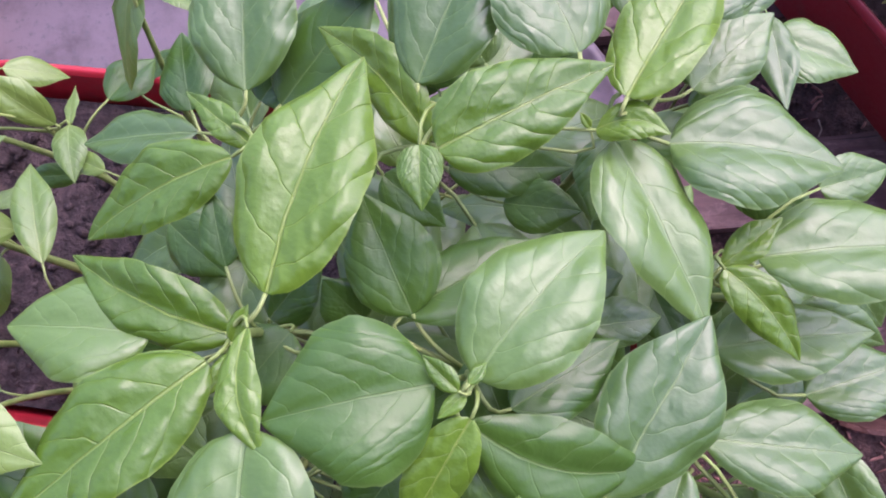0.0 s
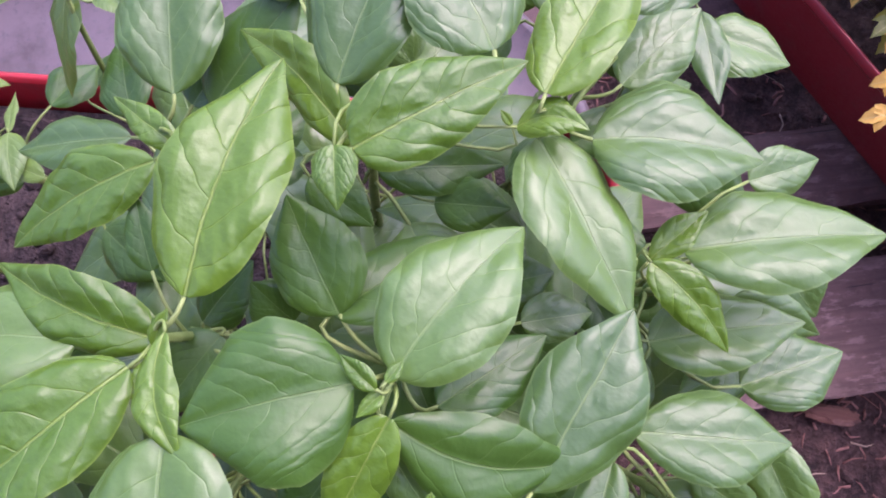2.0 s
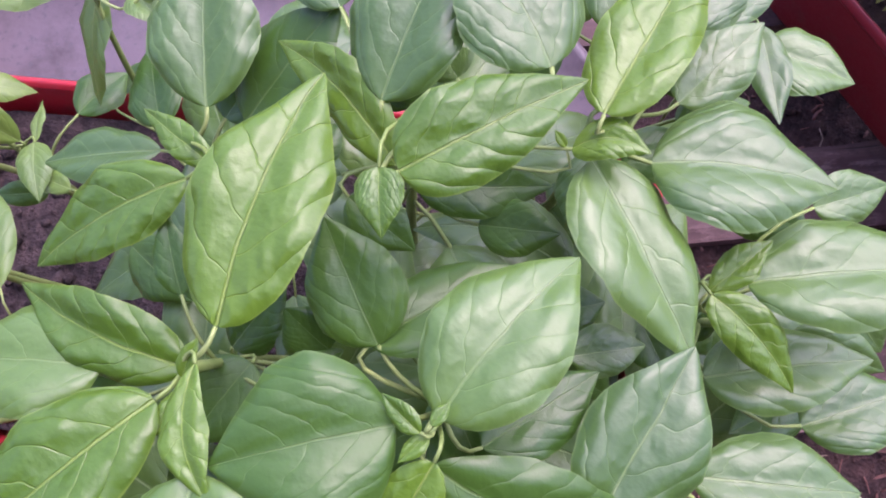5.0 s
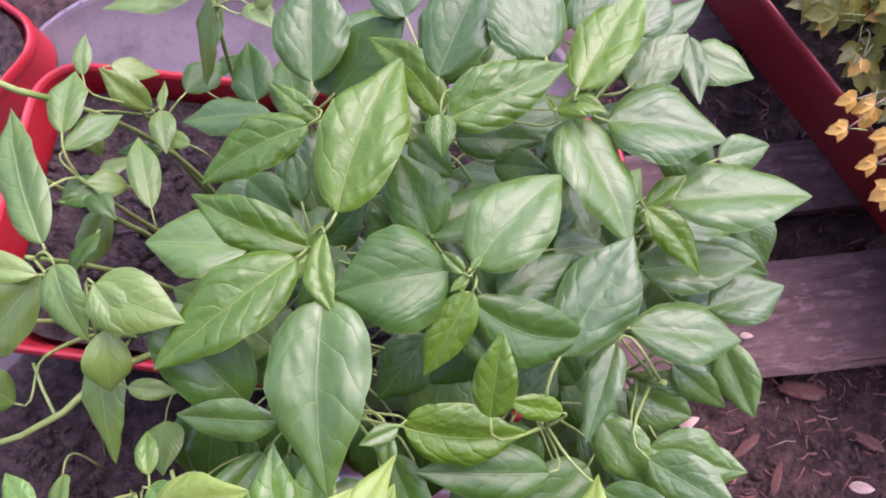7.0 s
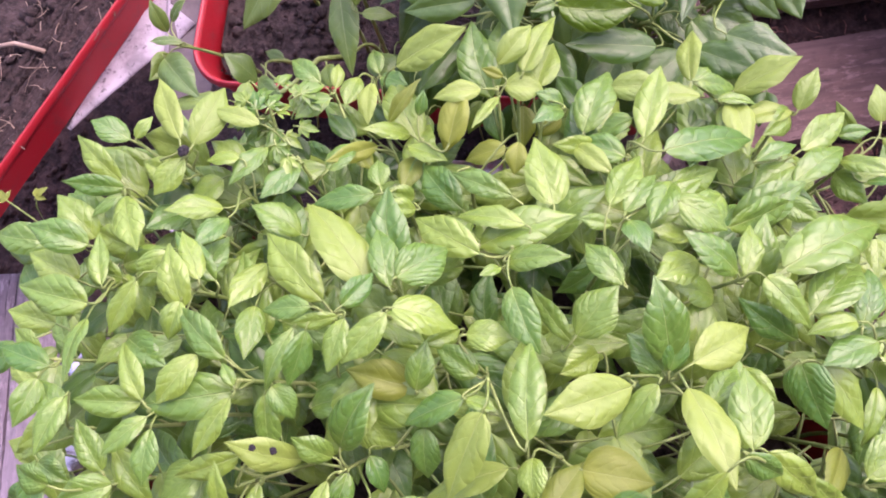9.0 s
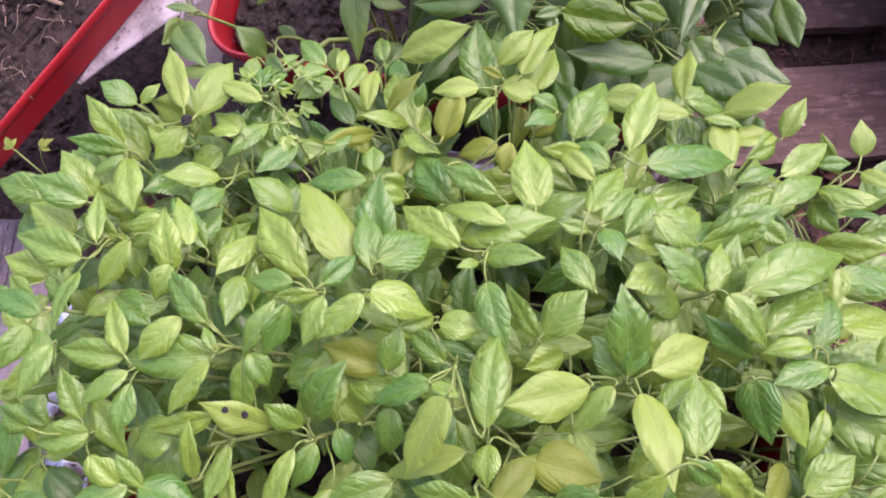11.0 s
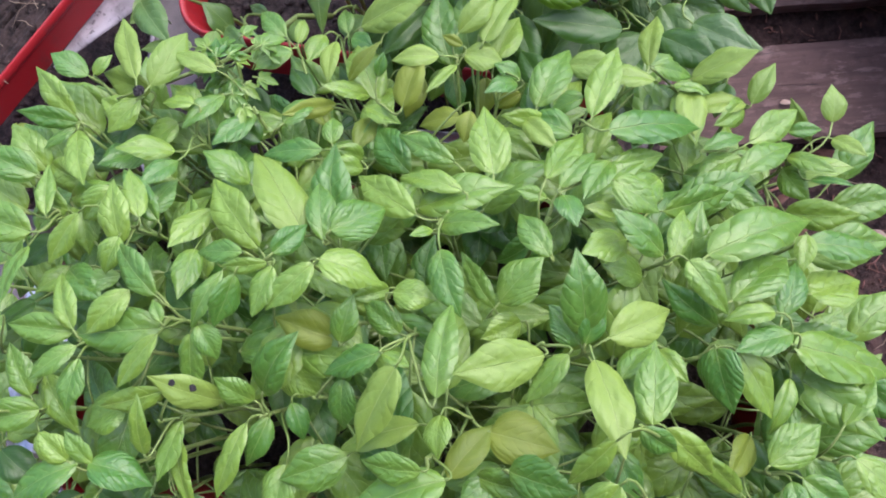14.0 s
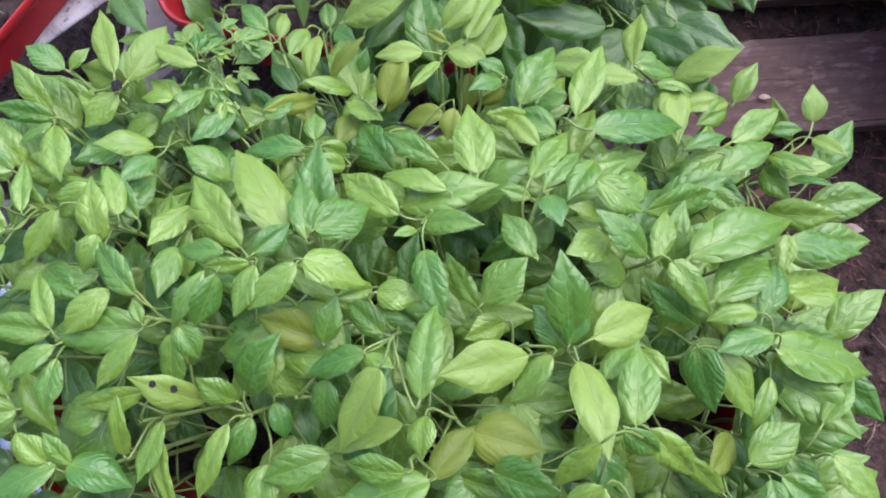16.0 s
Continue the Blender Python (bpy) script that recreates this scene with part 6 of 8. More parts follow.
leaf(p, -0.0814, -0.1438, 0.6650, -0.0831, -0.1786, 0.6530, 0.0211, LEAF_OCHRE, 0.10, 0.35, fine=False, lean=(0.02, -0.35), peak=0.40)
leaf(p, -0.0499, -0.1631, 0.6800, -0.0730, -0.1731, 0.6680, 0.0146, LEAF_OCHRE, 0.10, 0.35, fine=False, lean=(-0.30, -0.52), peak=0.40)
leaf(p, -0.1658, -0.1486, 0.6700, -0.1769, -0.1741, 0.6580, 0.0192, LEAF_SEEDLING, 0.10, 0.35, fine=False, lean=(0.10, -0.52), peak=0.40)
leaf(p, -0.1185, -0.1330, 0.6550, -0.1323, -0.1588, 0.6430, 0.0185, LEAF_SEEDLING, 0.10, 0.35, fine=False, lean=(0.03, -0.48), peak=0.40)
leaf(p, -0.0590, -0.1359, 0.6600, -0.0551, -0.1645, 0.6480, 0.0202, LEAF_SEEDLING, 0.10, 0.35, fine=False, lean=(-0.01, -0.42), peak=0.40)
leaf(p, -0.1977, -0.1282, 0.6600, -0.1881, -0.1539, 0.6480, 0.0187, LEAF_SEEDLING, 0.10, 0.35, fine=False, lean=(0.19, -0.39), peak=0.40)
leaf(p, -0.0960, -0.1447, 0.7343, -0.1128, -0.1376, 0.7378, 0.0106, LEAF_OCHRE, 0.08, 0.42, fine=False, lean=(0.03, -0.41), peak=0.47)
leaf(p, -0.1133, -0.1576, 0.7435, -0.1506, -0.1630, 0.7445, 0.0185, LEAF_LIME, 0.12, 0.42, fine=False, lean=(0.01, 0.12), peak=0.43)
leaf(p, -0.0998, -0.1342, 0.7349, -0.0717, -0.1031, 0.7353, 0.0215, LEAF_LIME, 0.13, 0.42, fine=False, lean=(0.21, -0.20), peak=0.47)
leaf(p, -0.1003, -0.1611, 0.7338, -0.1210, -0.1911, 0.7487, 0.0105, LEAF_LIME, 0.05, 0.42, fine=False, lean=(0.07, 0.45), peak=0.42)
leaf(p, -0.0963, -0.1482, 0.7253, -0.0634, -0.1545, 0.7215, 0.0252, LEAF_LIME, 0.12, 0.42, fine=False, lean=(0.13, 0.06), peak=0.48)
lower_leaves(p, LOW_SEEDLING, 6, 0.4, 0.82)
p = plant(-0.215, -0.289, 0.500, -0.253, -0.252, 0.736, 0.0026, "crowded pepper seedling with bright yellow-green leaves", "plant", "pepper seedlings in the planter")
leaf(p, -0.2540, -0.2671, 0.7488, -0.2894, -0.2456, 0.7617, 0.0273, LEAF_SEEDLING, 0.12, 0.24, fine=False, lean=(0.55, 0.31), peak=0.48)
leaf(p, -0.2555, -0.2280, 0.7307, -0.2849, -0.2058, 0.7367, 0.0237, LEAF_DEEP, 0.07, 0.75, fine=False)
lower_leaves(p, LOW_SEEDLING, 6, 0.4, 0.82)
p = plant(-0.140, -0.376, 0.500, -0.150, -0.373, 0.793, 0.0026, "crowded pepper seedling with bright yellow-green leaves", "plant", "pepper seedlings in the planter")
leaf(p, -0.1578, -0.3872, 0.8077, -0.1489, -0.3549, 0.8166, 0.0190, LEAF_SEEDLING, 0.10, 0.47, fine=False)
leaf(p, -0.1300, -0.3477, 0.7919, -0.1544, -0.3582, 0.8069, 0.0156, LEAF_SEEDLING, 0.10, 0.62, fine=False)
leaf(p, -0.1629, -0.3851, 0.7938, -0.2063, -0.3725, 0.8016, 0.0275, LEAF_OCHRE, 0.10, 0.57, fine=False)
lower_leaves(p, LOW_SEEDLING, 6, 0.4, 0.82)
p = plant(-0.308, -0.430, 0.500, -0.383, -0.448, 0.795, 0.0026, "crowded pepper seedling with bright yellow-green leaves", "plant", "pepper seedlings in the planter")
leaf(p, -0.3756, -0.4362, 0.8014, -0.3948, -0.4006, 0.8049, 0.0201, LEAF_SEEDLING, 0.08, 0.34, fine=False)
leaf(p, -0.3728, -0.4223, 0.7916, -0.3451, -0.4626, 0.7845, 0.0224, LEAF_SEEDLING, 0.08, 0.29, fine=False)
leaf(p, -0.3686, -0.4456, 0.7999, -0.4092, -0.4563, 0.8011, 0.0240, LEAF_SEEDLING, 0.11, 0.60, fine=False)
leaf(p, -0.4011, -0.4431, 0.8219, -0.4243, -0.4294, 0.8221, 0.0233, LEAF_SEEDLING, 0.12, 0.51, fine=False)
leaf(p, -0.3678, -0.4613, 0.7974, -0.3510, -0.4839, 0.7914, 0.0180, LEAF_SEEDLING, 0.08, 0.65, fine=False)
leaf(p, -0.4146, -0.4793, 0.7683, -0.3838, -0.5023, 0.7612, 0.0253, LEAF_DEEP, 0.12, 0.37, fine=False)
lower_leaves(p, LOW_SEEDLING, 6, 0.4, 0.82)
p = plant(-0.080, -0.470, 0.500, -0.067, -0.504, 0.819, 0.0026, "crowded pepper seedling with bright yellow-green leaves", "plant", "pepper seedlings in the planter")
leaf(p, -0.0666, -0.5040, 0.8253, -0.0385, -0.5157, 0.8348, 0.0236, LEAF_SEEDLING, 0.07, 0.45, fine=False)
lower_leaves(p, LOW_SEEDLING, 6, 0.4, 0.82)
p = plant(-0.281, -0.270, 0.500, -0.345, -0.208, 0.758, 0.0026, "crowded pepper seedling with bright yellow-green leaves", "plant", "pepper seedlings in the planter")
leaf(p, -0.3362, -0.1995, 0.7650, -0.3732, -0.1874, 0.7712, 0.0296, LEAF_LIME, 0.07, 0.24, fine=False, lean=(-0.09, -0.80), peak=0.48)
leaf(p, -0.3387, -0.2096, 0.7738, -0.3635, -0.2363, 0.7709, 0.0219, LEAF_SEEDLING, 0.07, 0.24, fine=False, lean=(-0.00, -0.11), peak=0.48)
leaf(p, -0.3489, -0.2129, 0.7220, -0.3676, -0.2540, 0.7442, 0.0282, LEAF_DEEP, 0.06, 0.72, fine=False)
leaf(p, -0.3491, -0.2195, 0.7579, -0.3759, -0.2069, 0.7659, 0.0229, LEAF_SEEDLING, 0.14, 0.70, fine=False)
lower_leaves(p, LOW_SEEDLING, 6, 0.4, 0.82)
p = plant(0.096, -0.270, 0.500, 0.178, -0.213, 0.687, 0.0026, "crowded pepper seedling with bright yellow-green leaves", "plant", "pepper seedlings in the planter")
leaf(p, 0.1646, -0.1955, 0.6925, 0.1912, -0.1928, 0.6911, 0.0128, LEAF_SEEDLING, 0.12, 0.65, fine=False)
leaf(p, 0.1636, -0.2163, 0.6934, 0.1937, -0.2336, 0.7128, 0.0160, LEAF_SEEDLING, 0.09, 0.24, fine=False, lean=(-0.44, 0.36), peak=0.43)
leaf(p, 0.1639, -0.2230, 0.6803, 0.1807, -0.2536, 0.6939, 0.0228, LEAF_SEEDLING, 0.14, 0.35, fine=False)
leaf(p, 0.1780, -0.2372, 0.7021, 0.2051, -0.2452, 0.7178, 0.0109, LEAF_SEEDLING, 0.06, 0.63, fine=False)
leaf(p, 0.1989, -0.1861, 0.6913, 0.1977, -0.1557, 0.6942, 0.0208, LEAF_LIME, 0.12, 0.24, fine=False, lean=(0.14, -0.09), peak=0.39)
leaf(p, 0.1993, -0.1998, 0.6904, 0.2196, -0.2183, 0.7056, 0.0152, LEAF_LIME, 0.08, 0.24, fine=False, lean=(-0.41, 0.38), peak=0.35)
leaf(p, 0.1852, -0.2002, 0.6822, 0.1682, -0.1655, 0.6889, 0.0148, LEAF_LIME, 0.07, 0.42, fine=False, lean=(-0.96, -0.67), peak=0.48)
lower_leaves(p, LOW_SEEDLING, 6, 0.4, 0.82)
p = plant(-0.039, -0.454, 0.500, -0.009, -0.481, 0.838, 0.0026, "crowded pepper seedling with bright yellow-green leaves", "plant", "pepper seedlings in the planter")
leaf(p, -0.0410, -0.4594, 0.8295, 0.0004, -0.4668, 0.8461, 0.0291, LEAF_SEEDLING, 0.06, 0.24, fine=False, lean=(-0.44, -0.21), peak=0.38)
leaf(p, -0.0197, -0.4972, 0.8390, 0.0065, -0.5151, 0.8460, 0.0227, LEAF_SEEDLING, 0.10, 0.31, fine=False)
lower_leaves(p, LOW_SEEDLING, 6, 0.4, 0.82)
p = plant(-0.184, -0.482, 0.500, -0.211, -0.520, 0.796, 0.0026, "crowded pepper seedling with bright yellow-green leaves", "plant", "pepper seedlings in the planter")
leaf(p, -0.2190, -0.5126, 0.7951, -0.2308, -0.5460, 0.7950, 0.0224, LEAF_SEEDLING, 0.05, 0.74, fine=False)
leaf(p, -0.2548, -0.5276, 0.7897, -0.2123, -0.5333, 0.7964, 0.0225, LEAF_SEEDLING, 0.06, 0.44, fine=False)
leaf(p, -0.1602, -0.5184, 0.8115, -0.1907, -0.5369, 0.8029, 0.0253, LEAF_SEEDLING, 0.08, 0.52, fine=False)
lower_leaves(p, LOW_SEEDLING, 6, 0.4, 0.82)
p = plant(0.062, -0.270, 0.500, 0.131, -0.167, 0.686, 0.0026, "crowded pepper seedling with bright yellow-green leaves", "plant", "pepper seedlings in the planter")
leaf(p, 0.1359, -0.1741, 0.6966, 0.1529, -0.1411, 0.7010, 0.0184, LEAF_LIME, 0.10, 0.24, fine=False, lean=(-0.25, -0.00), peak=0.41)
leaf(p, 0.1307, -0.1709, 0.6878, 0.1044, -0.1961, 0.7038, 0.0230, LEAF_SEEDLING, 0.12, 0.36, fine=False)
leaf(p, 0.1324, -0.1736, 0.6924, 0.0836, -0.1834, 0.6973, 0.0235, LEAF_LIME, 0.13, 0.42, fine=False, lean=(0.01, 0.47), peak=0.48)
leaf(p, 0.1243, -0.1436, 0.6600, 0.1156, -0.1736, 0.6573, 0.0245, LEAF_DEEP, 0.07, 0.41, fine=False)
lower_leaves(p, LOW_SEEDLING, 6, 0.4, 0.82)
p = plant(0.000, -0.418, 0.500, 0.045, -0.431, 0.853, 0.0026, "crowded pepper seedling with bright yellow-green leaves", "plant", "pepper seedlings in the planter")
leaf(p, 0.0415, -0.4254, 0.8416, 0.0453, -0.3783, 0.8240, 0.0254, LEAF_SEEDLING, 0.06, 0.24, fine=False, lean=(-0.06, 0.38), peak=0.46)
leaf(p, 0.1023, -0.4653, 0.7989, 0.0723, -0.4395, 0.8216, 0.0149, LEAF_SEEDLING, 0.07, 0.24, fine=False, lean=(0.19, -0.66), peak=0.48)
leaf(p, 0.0159, -0.4329, 0.8900, -0.0079, -0.4598, 0.8672, 0.0149, LEAF_SEEDLING, 0.06, 0.24, fine=False, lean=(-0.27, -0.61), peak=0.48)
leaf(p, 0.0494, -0.4271, 0.8416, 0.0827, -0.4542, 0.8120, 0.0206, LEAF_SEEDLING, 0.11, 0.41, fine=False)
leaf(p, 0.0326, -0.4267, 0.8631, 0.0552, -0.4393, 0.8453, 0.0163, LEAF_SEEDLING, 0.09, 0.59, fine=False)
lower_leaves(p, LOW_SEEDLING, 6, 0.4, 0.82)
p = plant(-0.071, -0.442, 0.500, -0.054, -0.464, 0.799, 0.0026, "crowded pepper seedling with bright yellow-green leaves", "plant", "pepper seedlings in the planter")
leaf(p, -0.0620, -0.4663, 0.8080, -0.0168, -0.4698, 0.8071, 0.0254, LEAF_SEEDLING, 0.13, 0.53, fine=False)
leaf(p, -0.0459, -0.4617, 0.7986, -0.0726, -0.4841, 0.8106, 0.0269, LEAF_SEEDLING, 0.10, 0.33, fine=False)
lower_leaves(p, LOW_SEEDLING, 6, 0.4, 0.82)
p = plant(-0.208, -0.387, 0.500, -0.245, -0.389, 0.825, 0.0026, "crowded pepper seedling with bright yellow-green leaves", "plant", "pepper seedlings in the planter")
leaf(p, -0.2519, -0.3880, 0.8302, -0.2542, -0.4282, 0.8088, 0.0191, LEAF_SEEDLING, 0.05, 0.24, fine=False, lean=(-0.08, -0.53), peak=0.45)
leaf(p, -0.2469, -0.3823, 0.8312, -0.2344, -0.4036, 0.8216, 0.0188, LEAF_SEEDLING, 0.12, 0.46, fine=False)
leaf(p, -0.2369, -0.3972, 0.7757, -0.2027, -0.3911, 0.7795, 0.0245, LEAF_SEEDLING, 0.13, 0.71, fine=False)
lower_leaves(p, LOW_SEEDLING, 6, 0.4, 0.82)
p = plant(0.027, -0.383, 0.500, 0.083, -0.382, 0.789, 0.0026, "crowded pepper seedling with bright yellow-green leaves", "plant", "pepper seedlings in the planter")
leaf(p, 0.0876, -0.3764, 0.7944, 0.0998, -0.4178, 0.7917, 0.0325, LEAF_SEEDLING, 0.05, 0.24, fine=False, lean=(-0.87, -0.32), peak=0.32)
leaf(p, 0.0523, -0.3792, 0.7860, 0.0715, -0.4002, 0.7916, 0.0150, LEAF_SEEDLING, 0.13, 0.33, fine=False)
leaf(p, 0.1040, -0.3787, 0.7869, 0.1335, -0.4217, 0.7633, 0.0253, LEAF_SEEDLING, 0.06, 0.24, fine=False, lean=(0.45, -0.24), peak=0.34)
lower_leaves(p, LOW_SEEDLING, 6, 0.4, 0.82)
p = plant(-0.250, -0.271, 0.500, -0.303, -0.227, 0.760, 0.0026, "crowded pepper seedling with bright yellow-green leaves", "plant", "pepper seedlings in the planter")
leaf(p, -0.2970, -0.2106, 0.7705, -0.3237, -0.2104, 0.7678, 0.0155, LEAF_SEEDLING, 0.08, 0.48, fine=False)
leaf(p, -0.3122, -0.2463, 0.7604, -0.3509, -0.2504, 0.7798, 0.0205, LEAF_SEEDLING, 0.09, 0.24, fine=False, lean=(0.47, 0.29), peak=0.46)
leaf(p, -0.3009, -0.2585, 0.7772, -0.3189, -0.2829, 0.7959, 0.0177, LEAF_SEEDLING, 0.08, 0.24, fine=False, lean=(0.41, 0.47), peak=0.48)
leaf(p, -0.3186, -0.2194, 0.7489, -0.3466, -0.2429, 0.7432, 0.0254, LEAF_SEEDLING, 0.07, 0.39, fine=False)
leaf(p, -0.3007, -0.2078, 0.7512, -0.3264, -0.1898, 0.7543, 0.0211, LEAF_SEEDLING, 0.05, 0.38, fine=False)
lower_leaves(p, LOW_SEEDLING, 6, 0.4, 0.82)
p = plant(-0.310, -0.275, 0.500, -0.386, -0.233, 0.778, 0.0026, "crowded pepper seedling with bright yellow-green leaves", "plant", "pepper seedlings in the planter")
leaf(p, -0.3834, -0.2360, 0.7808, -0.4063, -0.2534, 0.7815, 0.0092, LEAF_SEEDLING, 0.07, 0.24, fine=False, lean=(0.05, -0.03), peak=0.48)
leaf(p, -0.3822, -0.2273, 0.7849, -0.4137, -0.1927, 0.7946, 0.0197, LEAF_SEEDLING, 0.09, 0.24, fine=False, lean=(-0.00, -0.28), peak=0.48)
leaf(p, -0.3813, -0.2322, 0.7830, -0.4227, -0.2289, 0.7973, 0.0172, LEAF_SEEDLING, 0.05, 0.24, fine=False, lean=(0.30, -0.55), peak=0.42)
lower_leaves(p, LOW_SEEDLING, 6, 0.4, 0.82)
p = plant(-0.202, -0.270, 0.500, -0.236, -0.141, 0.724, 0.0026, "crowded pepper seedling with bright yellow-green leaves", "plant", "pepper seedlings in the planter")
leaf(p, -0.2360, -0.1507, 0.7364, -0.2627, -0.1719, 0.7430, 0.0193, LEAF_SEEDLING, 0.10, 0.24, fine=False, lean=(0.15, 0.12), peak=0.45)
leaf(p, -0.2522, -0.1263, 0.7058, -0.2804, -0.0996, 0.6962, 0.0191, LEAF_SEEDLING, 0.10, 0.24, fine=False, lean=(-0.11, 0.24), peak=0.47)
leaf(p, -0.2327, -0.1422, 0.7290, -0.2320, -0.1179, 0.7216, 0.0115, LEAF_LIME, 0.13, 0.42, fine=False, lean=(0.63, 0.29), peak=0.42)
leaf(p, -0.2079, -0.1301, 0.7063, -0.2086, -0.1709, 0.7157, 0.0181, LEAF_LIME, 0.14, 0.24, fine=False, lean=(-0.20, 0.23), peak=0.48)
lower_leaves(p, LOW_SEEDLING, 6, 0.4, 0.82)
p = plant(0.095, -0.429, 0.500, 0.177, -0.446, 0.751, 0.0026, "crowded pepper seedling with bright yellow-green leaves", "plant", "pepper seedlings in the planter")
leaf(p, 0.1798, -0.4204, 0.7574, 0.2043, -0.3865, 0.7475, 0.0184, LEAF_SEEDLING, 0.04, 0.24, fine=False, lean=(-0.45, 0.61), peak=0.45)
leaf(p, 0.1848, -0.4419, 0.7629, 0.2181, -0.4736, 0.7524, 0.0223, LEAF_SEEDLING, 0.09, 0.24, fine=False, lean=(0.35, 0.04), peak=0.42)
leaf(p, 0.1645, -0.4724, 0.7169, 0.1297, -0.4503, 0.7267, 0.0244, LEAF_DEEP, 0.04, 0.64, fine=False)
leaf(p, 0.1645, -0.4462, 0.7384, 0.1867, -0.4762, 0.7304, 0.0237, LEAF_SEEDLING, 0.07, 0.35, fine=False)
lower_leaves(p, LOW_SEEDLING, 6, 0.4, 0.82)
p = plant(-0.051, -0.270, 0.500, -0.026, -0.167, 0.717, 0.0026, "crowded pepper seedling with bright yellow-green leaves", "plant", "pepper seedlings in the planter")
leaf(p, -0.0354, -0.1918, 0.7268, -0.0109, -0.1347, 0.7061, 0.0311, LEAF_SEEDLING, 0.13, 0.24, fine=False, lean=(-0.04, 0.38), peak=0.42)
leaf(p, -0.0115, -0.1540, 0.7205, 0.0291, -0.1572, 0.7242, 0.0255, LEAF_LIME, 0.08, 0.42, fine=False, lean=(-0.10, -0.07), peak=0.43)
leaf(p, -0.0315, -0.1567, 0.6853, -0.0521, -0.1218, 0.6744, 0.0246, LEAF_DEEP, 0.06, 0.58, fine=False)
lower_leaves(p, LOW_SEEDLING, 6, 0.4, 0.82)
p = plant(-0.232, -0.379, 0.500, -0.277, -0.378, 0.822, 0.0026, "crowded pepper seedling with bright yellow-green leaves", "plant", "pepper seedlings in the planter")
leaf(p, -0.3016, -0.3609, 0.8219, -0.3295, -0.3927, 0.8203, 0.0219, LEAF_SEEDLING, 0.12, 0.24, fine=False, lean=(0.09, -0.13), peak=0.48)
leaf(p, -0.2801, -0.3853, 0.8152, -0.3492, -0.3933, 0.8070, 0.0311, LEAF_SEEDLING, 0.09, 0.24, fine=False, lean=(-0.11, -0.09), peak=0.36)
leaf(p, -0.2728, -0.3819, 0.8302, -0.2823, -0.3670, 0.8266, 0.0114, LEAF_SEEDLING, 0.13, 0.52, fine=False)
leaf(p, -0.2750, -0.3895, 0.8290, -0.3043, -0.4272, 0.8182, 0.0168, LEAF_SEEDLING, 0.05, 0.24, fine=False, lean=(-0.22, -0.12), peak=0.48)
leaf(p, -0.2616, -0.3787, 0.7838, -0.2973, -0.3471, 0.7797, 0.0248, LEAF_DEEP, 0.12, 0.31, fine=False)
lower_leaves(p, LOW_SEEDLING, 6, 0.4, 0.82)
p = plant(-0.160, -0.276, 0.500, -0.177, -0.234, 0.741, 0.0026, "crowded pepper seedling with bright yellow-green leaves", "plant", "pepper seedlings in the planter")
leaf(p, -0.1917, -0.2453, 0.7729, -0.2416, -0.2471, 0.7590, 0.0202, LEAF_SEEDLING, 0.08, 0.24, fine=False, lean=(-0.29, 0.18), peak=0.47)
leaf(p, -0.1956, -0.2286, 0.7342, -0.1987, -0.2045, 0.7267, 0.0182, LEAF_SEEDLING, 0.09, 0.24, fine=False, lean=(0.00, 0.32), peak=0.48)
leaf(p, -0.1672, -0.2419, 0.7430, -0.1866, -0.2381, 0.7597, 0.0176, LEAF_SEEDLING, 0.13, 0.42, fine=False)
leaf(p, -0.1648, -0.2531, 0.7512, -0.1901, -0.2538, 0.7676, 0.0152, LEAF_SEEDLING, 0.09, 0.28, fine=False)
leaf(p, -0.1636, -0.2299, 0.7168, -0.1725, -0.1969, 0.7068, 0.0184, LEAF_SEEDLING, 0.07, 0.42, fine=False, lean=(-0.01, 0.30), peak=0.48)
lower_leaves(p, LOW_SEEDLING, 6, 0.4, 0.82)
p = plant(0.023, -0.270, 0.500, 0.077, -0.164, 0.692, 0.0026, "crowded pepper seedling with bright yellow-green leaves", "plant", "pepper seedlings in the planter")
leaf(p, 0.0880, -0.1545, 0.6962, 0.1350, -0.1398, 0.7223, 0.0285, LEAF_LIME, 0.04, 0.24, fine=False, lean=(-0.58, 0.07), peak=0.46)
leaf(p, 0.0553, -0.1537, 0.7210, 0.0885, -0.1538, 0.6982, 0.0168, LEAF_SEEDLING, 0.06, 0.24, fine=False, lean=(0.69, -0.06), peak=0.40)
leaf(p, 0.0813, -0.1656, 0.6970, 0.0892, -0.2158, 0.7134, 0.0274, LEAF_SEEDLING, 0.07, 0.41, fine=False)
leaf(p, 0.0720, -0.1655, 0.7095, 0.1019, -0.1703, 0.7048, 0.0137, LEAF_SEEDLING, 0.11, 0.58, fine=False)
leaf(p, 0.0531, -0.1814, 0.6909, 0.0787, -0.1501, 0.6746, 0.0238, LEAF_DEEP, 0.06, 0.44, fine=False)
lower_leaves(p, LOW_SEEDLING, 6, 0.4, 0.82)
p = plant(-0.303, -0.270, 0.500, -0.376, -0.194, 0.778, 0.0026, "crowded pepper seedling with bright yellow-green leaves", "plant", "pepper seedlings in the planter")
leaf(p, -0.3769, -0.1954, 0.7850, -0.4046, -0.1814, 0.7935, 0.0207, LEAF_SEEDLING, 0.10, 0.24, fine=False, lean=(0.37, 0.12), peak=0.48)
leaf(p, -0.3739, -0.1937, 0.7825, -0.3612, -0.1768, 0.7816, 0.0133, LEAF_SEEDLING, 0.13, 0.32, fine=False)
lower_leaves(p, LOW_SEEDLING, 6, 0.4, 0.82)
